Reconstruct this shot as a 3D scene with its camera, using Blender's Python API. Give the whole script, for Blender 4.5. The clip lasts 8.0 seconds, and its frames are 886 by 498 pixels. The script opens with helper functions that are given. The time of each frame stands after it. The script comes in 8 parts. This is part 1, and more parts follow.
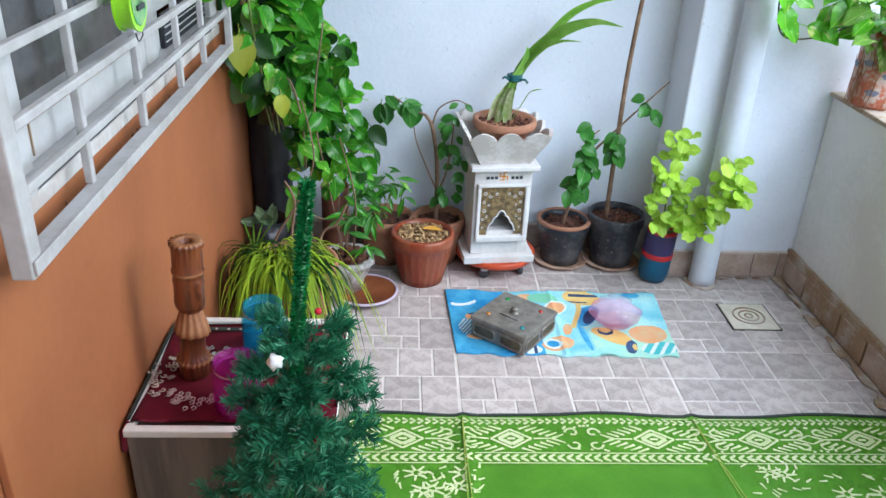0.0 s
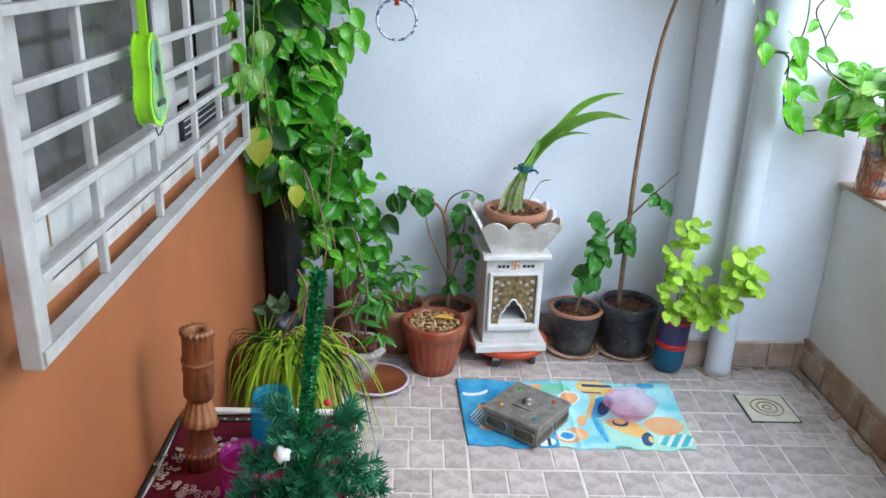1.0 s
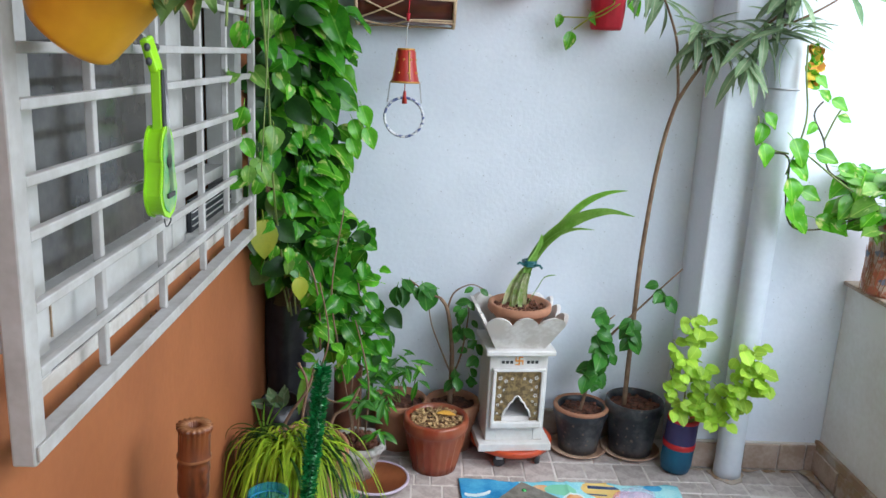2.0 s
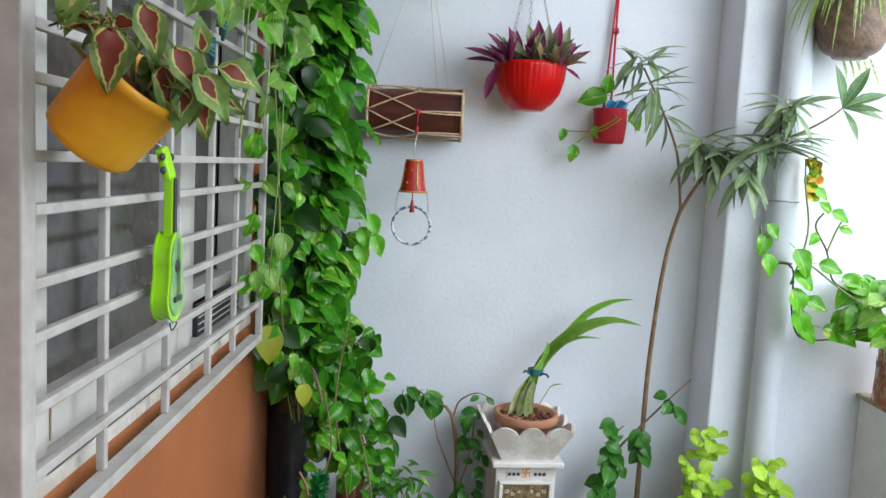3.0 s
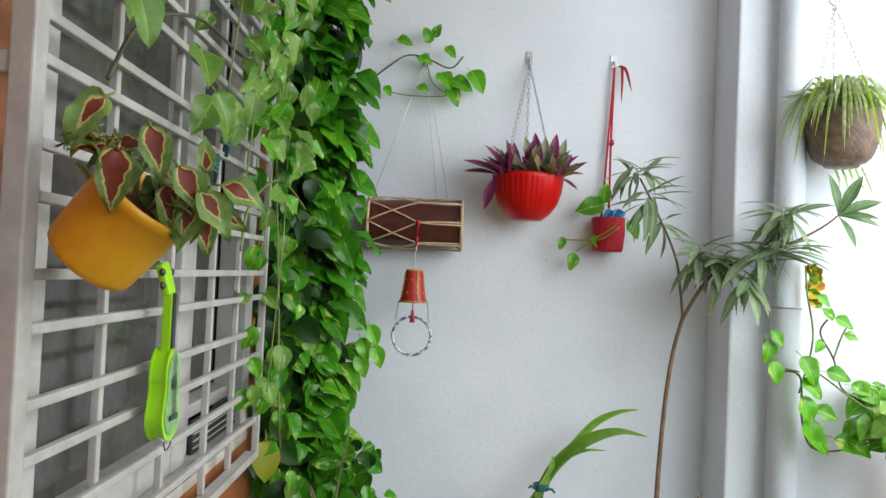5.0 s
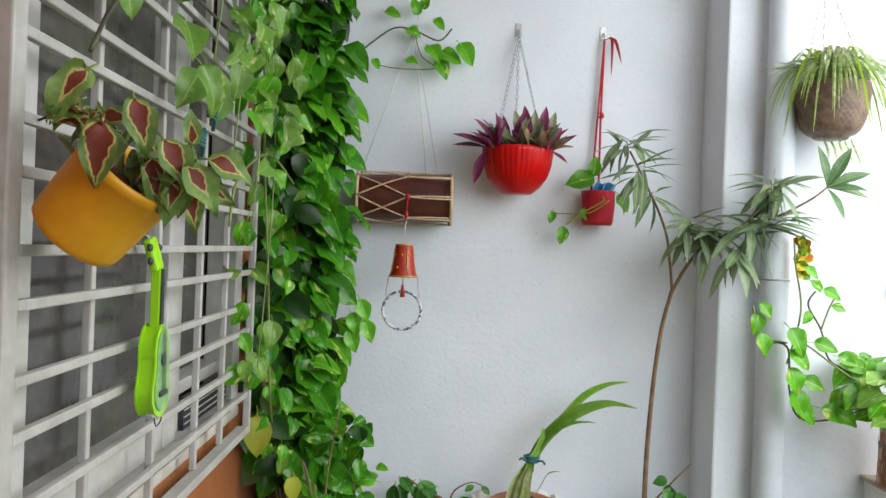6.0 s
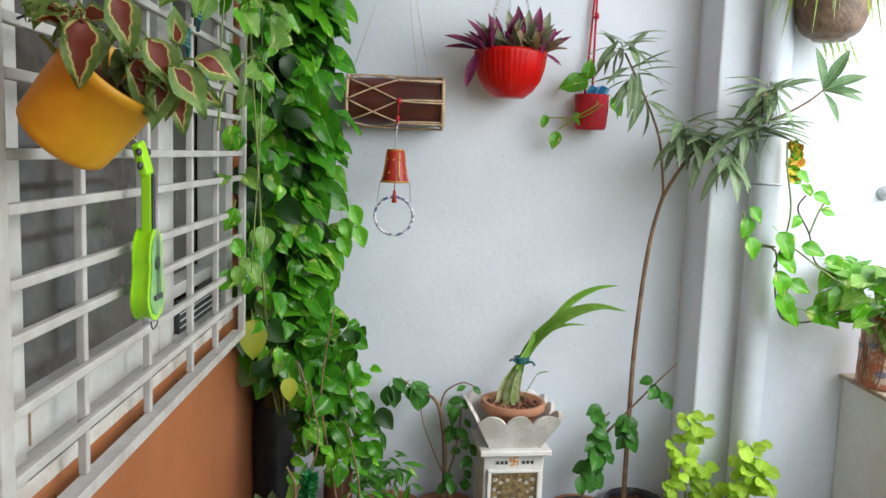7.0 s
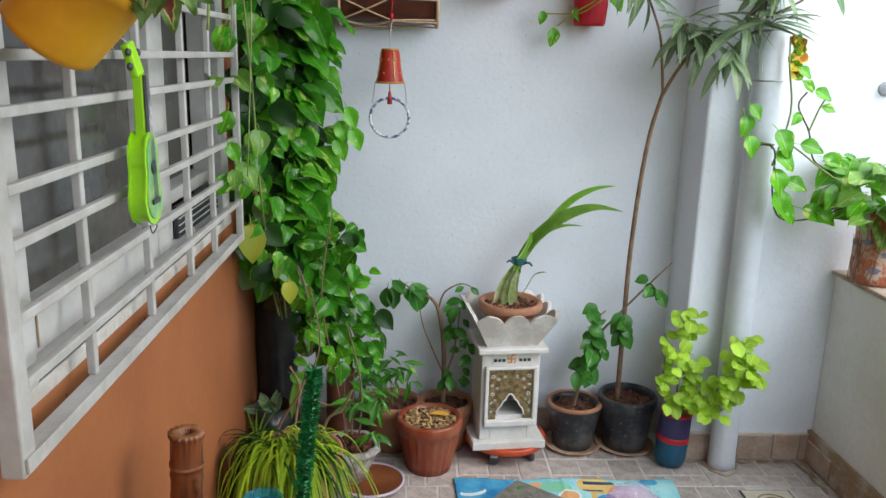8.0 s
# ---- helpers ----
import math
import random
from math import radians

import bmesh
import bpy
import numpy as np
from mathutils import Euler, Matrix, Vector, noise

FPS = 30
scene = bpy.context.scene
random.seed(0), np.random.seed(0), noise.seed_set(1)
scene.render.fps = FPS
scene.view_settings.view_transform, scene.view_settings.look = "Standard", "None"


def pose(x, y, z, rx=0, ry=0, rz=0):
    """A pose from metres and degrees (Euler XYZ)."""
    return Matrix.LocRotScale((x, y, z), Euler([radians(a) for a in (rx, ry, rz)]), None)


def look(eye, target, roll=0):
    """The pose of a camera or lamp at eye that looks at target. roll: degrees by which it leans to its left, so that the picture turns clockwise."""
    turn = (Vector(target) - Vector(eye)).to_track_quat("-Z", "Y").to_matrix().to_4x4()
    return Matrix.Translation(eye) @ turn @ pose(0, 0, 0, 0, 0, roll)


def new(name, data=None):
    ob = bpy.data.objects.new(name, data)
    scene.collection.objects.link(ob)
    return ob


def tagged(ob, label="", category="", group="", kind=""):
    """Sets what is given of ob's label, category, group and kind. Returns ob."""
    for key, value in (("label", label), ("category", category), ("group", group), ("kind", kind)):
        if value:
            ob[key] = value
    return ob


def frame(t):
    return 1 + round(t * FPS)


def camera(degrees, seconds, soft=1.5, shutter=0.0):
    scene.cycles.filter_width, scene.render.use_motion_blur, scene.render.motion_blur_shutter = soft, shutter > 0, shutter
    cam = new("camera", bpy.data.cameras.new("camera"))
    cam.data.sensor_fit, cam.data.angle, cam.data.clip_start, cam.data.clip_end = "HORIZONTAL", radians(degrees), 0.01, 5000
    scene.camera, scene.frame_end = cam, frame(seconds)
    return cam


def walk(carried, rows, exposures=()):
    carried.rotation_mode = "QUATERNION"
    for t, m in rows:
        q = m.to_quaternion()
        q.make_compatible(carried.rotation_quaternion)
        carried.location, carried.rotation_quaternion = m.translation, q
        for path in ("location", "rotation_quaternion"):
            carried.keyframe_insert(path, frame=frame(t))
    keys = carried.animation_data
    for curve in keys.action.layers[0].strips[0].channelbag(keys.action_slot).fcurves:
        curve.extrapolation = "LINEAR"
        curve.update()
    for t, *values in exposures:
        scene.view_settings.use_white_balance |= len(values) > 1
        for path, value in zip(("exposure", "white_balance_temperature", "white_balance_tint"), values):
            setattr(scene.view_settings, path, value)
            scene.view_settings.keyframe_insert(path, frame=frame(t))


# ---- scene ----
cam = camera(58.7, 8.0)
PATH = [
    (0, (0.087, -0.062, 1.283), (0.194, 1.719, 0.379), 2.6),
    (0.5, (0.088, -0.062, 1.285), (0.189, 1.754, 0.453), 2.6),
    (1, (0.089, -0.061, 1.287), (0.16, 1.81, 0.584), 2.2),
    (1.5, (0.089, -0.06, 1.288), (0.148, 1.848, 0.691), 2.3),
    (1.7, (0.08, -0.049, 1.288), (0.149, 1.871, 0.731), 2.8),
    (2.8, (0.089, -0.061, 1.281), (0.117, 1.923, 1.032), 2.9),
    (3, (0.091, -0.063, 1.287), (0.115, 1.926, 1.076), 3.1),
    (3.5, (0.092, -0.062, 1.288), (0.105, 1.935, 1.182), 2.7),
    (4, (0.09, -0.06, 1.29), (0.092, 1.94, 1.28), 2.2),
    (4.5, (0.089, -0.058, 1.294), (0.091, 1.941, 1.354), 2.4),
    (5.8, (0.082, -0.04, 1.296), (0.12, 1.959, 1.33), 2.4),
    (6, (0.086, -0.045, 1.294), (0.128, 1.955, 1.29), 2.2),
    (6.5, (0.085, -0.044, 1.292), (0.152, 1.951, 1.17), 2.2),
    (7, (0.085, -0.045, 1.29), (0.157, 1.94, 1.051), 2.1),
    (7.5, (0.084, -0.045, 1.287), (0.165, 1.921, 0.93), 1.8),
    (8, (0.082, -0.046, 1.284), (0.169, 1.895, 0.807), 1.5),
]
# seconds, stops, kelvin, tint
EXPOSURES = [(0, 0.86, 5800, 10), (1.5, 0.67, 6000, 10), (3.0, 0.54, 6450, 10), (4.5, 0.40, 6800, 10), (6.0, 0.42, 6950, 10), (7.0, 0.56, 6800, 10), (8.0, 0.42, 6600, 10)]
walk(cam, [(t, look(eye, target, roll)) for t, eye, target, roll in PATH], EXPOSURES)

# ---- world, sun, light, exposure ----
world = bpy.data.worlds.new("sky")
scene.world = world
world.use_nodes = True
wn = world.node_tree
sky = wn.nodes.new("ShaderNodeTexSky")
sky.sky_type = 'NISHITA'
sky.sun_disc = False
sky.sun_elevation = radians(48)
sky.sun_rotation = radians(100)
sky.air_density, sky.dust_density = 1.0, 3.0
wn.links.new(sky.outputs[0], wn.nodes["Background"].inputs[0])
wn.nodes["Background"].inputs[1].default_value = 0.12

sun = new("sun", bpy.data.lights.new("sun", 'SUN'))
sun.data.energy = 0.35
sun.data.angle = radians(25)
sun.data.color = (1.0, 0.96, 0.9)
sun.matrix_world = look((5, -2.2, 5.0), (0.8, 2.2, 0.6))

opening = new("opening_skylight", bpy.data.lights.new("opening_skylight", 'AREA'))
opening.data.shape = 'RECTANGLE'
opening.data.size, opening.data.size_y = 1.5, 1.5
opening.data.energy = 27.0
opening.data.color = (0.86, 0.94, 1.0)
opening.matrix_world = look((1.90, 1.30, 1.95), (0.55, 2.42, 1.0))

front = new("front_skylight", bpy.data.lights.new("front_skylight", 'AREA'))
front.data.shape = 'RECTANGLE'
front.data.size, front.data.size_y = 1.5, 1.5
front.data.energy = 20.0
front.data.color = (0.88, 0.95, 1.0)
front.matrix_world = look((1.60, -0.75, 1.95), (0.45, 2.4, 1.1))


# ---- materials ----
def mat(name, col, col2=None, rough=0.6, metal=0.0, scale=8.0, fine=90.0, bump=0.15, amount=0.5, rnd=0.0, spec=0.5, coat=0.0, coords="Object", stretch=None):
    """A surface whose colour wanders between two tones at a coarse and a fine scale, with fine relief."""
    m = bpy.data.materials.new(name)
    m.use_nodes = True
    nt = m.node_tree
    p = nt.nodes["Principled BSDF"]
    p.inputs["Roughness"].default_value = rough
    p.inputs["Metallic"].default_value = metal
    p.inputs["Specular IOR Level"].default_value = spec
    p.inputs["Coat Weight"].default_value = coat
    col2 = col2 or tuple(c * 0.78 for c in col)
    tc = nt.nodes.new("ShaderNodeTexCoord")
    src = tc.outputs[coords]
    if stretch:
        mp = nt.nodes.new("ShaderNodeMapping")
        mp.inputs["Scale"].default_value = stretch
        nt.links.new(src, mp.inputs[0])
        src = mp.outputs[0]
    n1 = nt.nodes.new("ShaderNodeTexNoise")
    n1.inputs["Scale"].default_value = scale
    n1.inputs["Detail"].default_value = 6
    n2 = nt.nodes.new("ShaderNodeTexNoise")
    n2.inputs["Scale"].default_value = fine
    n2.inputs["Detail"].default_value = 3
    for n in (n1, n2):
        nt.links.new(src, n.inputs["Vector"])
    add = nt.nodes.new("ShaderNodeMath")
    add.operation = 'MULTIPLY_ADD'
    nt.links.new(n2.outputs["Fac"], add.inputs[0])
    add.inputs[1].default_value = 0.35
    nt.links.new(n1.outputs["Fac"], add.inputs[2])
    ramp = nt.nodes.new("ShaderNodeMapRange")
    ramp.inputs["From Min"].default_value = 0.675 - 0.16 / max(amount, 0.05) * 0.5
    ramp.inputs["From Max"].default_value = 0.675 + 0.16 / max(amount, 0.05) * 0.5
    nt.links.new(add.outputs[0], ramp.inputs["Value"])
    mix = nt.nodes.new("ShaderNodeMix")
    mix.data_type = 'RGBA'
    mix.inputs["A"].default_value = (*col, 1)
    mix.inputs["B"].default_value = (*col2, 1)
    nt.links.new(ramp.outputs[0], mix.inputs["Factor"])
    out = mix.outputs["Result"]
    if rnd:
        oi = nt.nodes.new("ShaderNodeObjectInfo")
        mr = nt.nodes.new("ShaderNodeMapRange")
        mr.inputs["To Min"].default_value, mr.inputs["To Max"].default_value = 1 - rnd, 1 + rnd
        nt.links.new(oi.outputs["Random"], mr.inputs["Value"])
        hs = nt.nodes.new("ShaderNodeHueSaturation")
        nt.links.new(out, hs.inputs["Color"])
        nt.links.new(mr.outputs[0], hs.inputs["Value"])
        out = hs.outputs[0]
    nt.links.new(out, p.inputs["Base Color"])
    if bump:
        b = nt.nodes.new("ShaderNodeBump")
        b.inputs["Strength"].default_value = bump
        b.inputs["Distance"].default_value = 0.003
        nt.links.new(add.outputs[0], b.inputs["Height"])
        nt.links.new(b.outputs[0], p.inputs["Normal"])
    return m


def leaf_mat(name, col, col2, patch=None, patch_amount=0.0, rough=0.4, shine=0.4, scale=22.0, rnd=0.25, through_light=0.3, rib=0.0):
    """A leaf: two greens, pale patches where it is variegated, some light passing through the blade."""
    m = mat(name, col, col2, rough=rough, scale=scale, fine=140, bump=0.1, amount=0.6, rnd=rnd, spec=shine)
    nt = m.node_tree
    p = nt.nodes["Principled BSDF"]
    out = p.inputs["Base Color"].links[0].from_socket
    if patch:
        tc = nt.nodes.new("ShaderNodeTexCoord")
        oi = nt.nodes.new("ShaderNodeObjectInfo")
        sh = nt.nodes.new("ShaderNodeVectorMath")
        sh.operation = 'ADD'
        sc = nt.nodes.new("ShaderNodeMath")
        sc.operation = 'MULTIPLY'
        sc.inputs[1].default_value = 37.0
        nt.links.new(oi.outputs["Random"], sc.inputs[0])
        nt.links.new(tc.outputs["Object"], sh.inputs[0])
        nt.links.new(sc.outputs[0], sh.inputs[1])
        nz = nt.nodes.new("ShaderNodeTexNoise")
        nz.inputs["Scale"].default_value = 30
        nz.inputs["Detail"].default_value = 5
        sq = nt.nodes.new("ShaderNodeMapping")
        sq.inputs["Scale"].default_value = (1.7, 0.6, 1.0)
        nt.links.new(sh.outputs[0], sq.inputs[0])
        nt.links.new(sq.outputs[0], nz.inputs["Vector"])
        mr = nt.nodes.new("ShaderNodeMapRange")
        mr.inputs["From Min"].default_value = 0.68 - patch_amount
        mr.inputs["From Max"].default_value = 0.76 - patch_amount
        nt.links.new(nz.outputs["Fac"], mr.inputs["Value"])
        mx = nt.nodes.new("ShaderNodeMix")
        mx.data_type = 'RGBA'
        mx.inputs["B"].default_value = (*patch, 1)
        nt.links.new(out, mx.inputs["A"])
        nt.links.new(mr.outputs[0], mx.inputs["Factor"])
        out = mx.outputs["Result"]
        nt.links.new(out, p.inputs["Base Color"])
    if rib:
        # pale midrib along the blade, and fine side veins in the relief
        tc = nt.nodes.new("ShaderNodeTexCoord")
        sx = nt.nodes.new("ShaderNodeSeparateXYZ")
        nt.links.new(tc.outputs["Object"], sx.inputs[0])
        ab = nt.nodes.new("ShaderNodeMath")
        ab.operation = 'ABSOLUTE'
        nt.links.new(sx.outputs["X"], ab.inputs[0])
        mr = nt.nodes.new("ShaderNodeMapRange")
        mr.inputs["From Min"].default_value, mr.inputs["From Max"].default_value = rib, rib * 0.35
        mr.inputs["To Max"].default_value = 0.45
        nt.links.new(ab.outputs[0], mr.inputs["Value"])
        mx = nt.nodes.new("ShaderNodeMix")
        mx.data_type = 'RGBA'
        mx.inputs["B"].default_value = (min(1, col2[0] * 2.2 + 0.08), min(1, col2[1] * 1.5 + 0.08), col2[2] * 2 + 0.03, 1)
        nt.links.new(out, mx.inputs["A"])
        nt.links.new(mr.outputs[0], mx.inputs["Factor"])
        out = mx.outputs["Result"]
        nt.links.new(out, p.inputs["Base Color"])
    tr = nt.nodes.new("ShaderNodeBsdfTranslucent")
    nt.links.new(out, tr.inputs["Color"])
    ms = nt.nodes.new("ShaderNodeMixShader")
    ms.inputs[0].default_value = through_light
    nt.links.new(p.outputs[0], ms.inputs[1])
    nt.links.new(tr.outputs[0], ms.inputs[2])
    nt.links.new(ms.outputs[0], nt.nodes["Material Output"].inputs["Surface"])
    return m


def glass_mat(name, col, rough=0.05, body=0.35):
    """Thin coloured glass: most light goes straight through, tinted; the rest is its glossy body."""
    m = bpy.data.materials.new(name)
    m.use_nodes = True
    nt = m.node_tree
    p = nt.nodes["Principled BSDF"]
    p.inputs["Base Color"].default_value = (*col, 1)
    p.inputs["Roughness"].default_value = rough
    p.inputs["Coat Weight"].default_value = 0.5
    clear = nt.nodes.new("ShaderNodeBsdfTransparent")
    clear.inputs["Color"].default_value = (*[c ** 0.25 for c in col], 1)
    mx = nt.nodes.new("ShaderNodeMixShader")
    mx.inputs[0].default_value = body
    nt.links.new(clear.outputs[0], mx.inputs[1])
    nt.links.new(p.outputs[0], mx.inputs[2])
    nt.links.new(mx.outputs[0], nt.nodes["Material Output"].inputs["Surface"])
    return m


M = {}
M["wall"] = mat("pale_blue_plaster", (0.765, 0.81, 0.885), (0.69, 0.735, 0.81), rough=0.75, scale=3.5, fine=70, bump=0.8, amount=0.45)
M["orange"] = mat("orange_paint", (0.375, 0.130, 0.046), (0.31, 0.104, 0.037), rough=0.6, scale=4, fine=55, bump=0.5, amount=0.45)
M["parapet"] = mat("cream_plaster", (0.74, 0.74, 0.72), (0.64, 0.625, 0.585), rough=0.8, scale=4, fine=60, bump=0.3, amount=0.6)
M["white_trim"] = mat("white_enamel", (0.56, 0.56, 0.55), (0.43, 0.42, 0.40), rough=0.45, scale=9, fine=60, bump=0.08, amount=0.4)
M["grille"] = mat("grille_paint", (0.52, 0.51, 0.50), (0.38, 0.36, 0.34), rough=0.5, scale=14, fine=80, bump=0.1, amount=0.4)
M["pipe"] = mat("painted_drainpipe", (0.68, 0.73, 0.80), (0.57, 0.62, 0.69), rough=0.45, scale=5, fine=60, bump=0.05, amount=0.4)
M["ceiling"] = mat("ceiling_paint", (0.8, 0.8, 0.8), (0.74, 0.74, 0.74), rough=0.8, scale=3, fine=50)
M["tile"] = mat("stone_tile", (0.40, 0.345, 0.325), (0.53, 0.475, 0.45), rough=0.40, scale=24, fine=110, bump=0.15, amount=0.9, rnd=0.13, coords="Object")
M["grout"] = mat("pale_grout", (0.72, 0.67, 0.63), (0.55, 0.50, 0.46), rough=0.6, scale=10, fine=120, bump=0.2)
M["skirting"] = mat("skirting_tile", (0.45, 0.36, 0.30), (0.33, 0.24, 0.18), rough=0.4, scale=12, fine=90, bump=0.1, amount=0.7, rnd=0.1)
M["dirt"] = mat("dirty_mortar", (0.30, 0.20, 0.12), (0.42, 0.36, 0.30), rough=0.9, scale=9, fine=70, bump=0.5, amount=0.9)
M["glass"] = mat("window_glass", (0.050, 0.047, 0.043), (0.11, 0.102, 0.09), rough=0.12, scale=5, fine=40, bump=0.0, amount=0.5)
M["black_plastic"] = mat("black_plastic", (0.012, 0.014, 0.020), (0.040, 0.042, 0.048), rough=0.5, spec=0.3, scale=8, fine=60, bump=0.1, amount=0.5)
M["black_bag"] = mat("black_sack", (0.014, 0.015, 0.02), (0.035, 0.036, 0.042), rough=0.3, scale=14, fine=50, bump=0.5, amount=0.5)
M["terracotta"] = mat("terracotta", (0.25, 0.040, 0.014), (0.29, 0.085, 0.040), rough=0.30, scale=16, fine=90, bump=0.2, amount=0.9, stretch=(1, 1, 0.25))
M["clay_rim"] = mat("clay", (0.42, 0.20, 0.11), (0.32, 0.14, 0.08), rough=0.75, scale=12, fine=90, bump=0.2)
M["soil"] = mat("red_soil", (0.15, 0.055, 0.030), (0.06, 0.024, 0.014), rough=0.95, scale=45, fine=160, bump=0.8, amount=0.9)
M["marble"] = mat("white_marble", (0.76, 0.75, 0.74), (0.60, 0.58, 0.55), rough=0.4, scale=7, fine=60, bump=0.06, amount=0.4)
M["old_marble"] = mat("weathered_marble", (0.73, 0.70, 0.67), (0.56, 0.52, 0.48), rough=0.6, scale=14, fine=80, bump=0.2, amount=0.8)
M["gold"] = mat("gold_lattice", (0.36, 0.25, 0.12), (0.16, 0.11, 0.06), rough=0.4, metal=0.5, scale=60, fine=160, bump=0.4, amount=1.0)
M["red_cart"] = mat("red_plastic_cart", (0.60, 0.085, 0.022), (0.48, 0.06, 0.02), rough=0.35, scale=8, fine=60, bump=0.05)
M["red_bowl"] = mat("red_plastic", (0.60, 0.003, 0.003), (0.48, 0.003, 0.003), rough=0.28, scale=8, fine=60, bump=0.03, spec=0.35)
M["wood_brown"] = mat("carved_wood", (0.20, 0.056, 0.018), (0.09, 0.025, 0.010), rough=0.35, scale=30, fine=140, bump=0.4, amount=0.9, stretch=(1, 1, 0.18))
M["wood_light"] = mat("bare_wood", (0.36, 0.16, 0.065), (0.22, 0.085, 0.032), rough=0.5, scale=14, fine=120, bump=0.15)
M["branch"] = mat("branch_bark", (0.27, 0.17, 0.105), (0.16, 0.095, 0.06), rough=0.8, scale=30, fine=150, bump=0.4)
M["stem_green"] = mat("green_stem", (0.22, 0.30, 0.07), (0.15, 0.20, 0.06), rough=0.5, scale=20, fine=100)
M["stem_dark"] = mat("dark_stem", (0.10, 0.10, 0.045), (0.06, 0.05, 0.03), rough=0.6, scale=20, fine=100)
M["pothos"] = leaf_mat("pothos_leaf", (0.030, 0.19, 0.010), (0.068, 0.30, 0.016), (0.42, 0.55, 0.12), 0.05, rough=0.22, rib=0.0022)
M["pothos_bright"] = leaf_mat("bright_pothos_leaf", (0.08, 0.34, 0.015), (0.14, 0.44, 0.025), (0.55, 0.64, 0.18), 0.075, rough=0.26, rib=0.0022)
# pothos green darkened to paint the shade deep in the foliage
M["pothos_shade"] = leaf_mat("shaded_pothos_leaf", (0.010, 0.050, 0.006), (0.022, 0.085, 0.010), rough=0.35)
M["fig"] = leaf_mat("glossy_dark_leaf", (0.035, 0.17, 0.022), (0.07, 0.25, 0.035), rough=0.33, rib=0.0018)
M["lime"] = leaf_mat("lime_leaf", (0.44, 0.68, 0.06), (0.33, 0.58, 0.05), rough=0.5, through_light=0.35, rib=0.0014)
M["yellow_leaf"] = leaf_mat("yellowing_leaf", (0.45, 0.47, 0.04), (0.34, 0.42, 0.04), rough=0.45)
M["oleander"] = leaf_mat("greygreen_leaf", (0.13, 0.23, 0.10), (0.24, 0.33, 0.19), rough=0.38, rib=0.0016)
M["spider"] = leaf_mat("spider_blade", (0.34, 0.52, 0.12), (0.74, 0.78, 0.50), rough=0.45, scale=70.0)
M["grassy"] = leaf_mat("grassy_blade", (0.55, 0.70, 0.06), (0.38, 0.58, 0.05), rough=0.45)
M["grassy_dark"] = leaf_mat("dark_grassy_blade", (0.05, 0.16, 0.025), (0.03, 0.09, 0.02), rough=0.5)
M["lily"] = leaf_mat("strap_leaf", (0.24, 0.50, 0.06), (0.36, 0.62, 0.12), rough=0.35)
M["lily_pale"] = leaf_mat("pale_leaf_base", (0.74, 0.76, 0.50), (0.40, 0.56, 0.16), rough=0.4, scale=40.0)
M["purple"] = leaf_mat("purple_leaf", (0.34, 0.03, 0.16), (0.12, 0.03, 0.055), rough=0.4)
M["green_purple"] = leaf_mat("grey_green_leaf", (0.17, 0.20, 0.11), (0.28, 0.29, 0.18), rough=0.4)
M["succulent"] = leaf_mat("succulent_leaf", (0.15, 0.26, 0.11), (0.26, 0.36, 0.20), rough=0.35, rib=0.002)
M["brown_leaf"] = leaf_mat("brownish_leaf", (0.22, 0.13, 0.065), (0.34, 0.26, 0.15), rough=0.5)
M["oleander_dark"] = leaf_mat("dark_lance_leaf", (0.07, 0.16, 0.06), (0.14, 0.25, 0.11), rough=0.33, rib=0.002)
M["coleus_green"] = leaf_mat("coleus_green", (0.14, 0.22, 0.07), (0.26, 0.33, 0.13), rough=0.5)


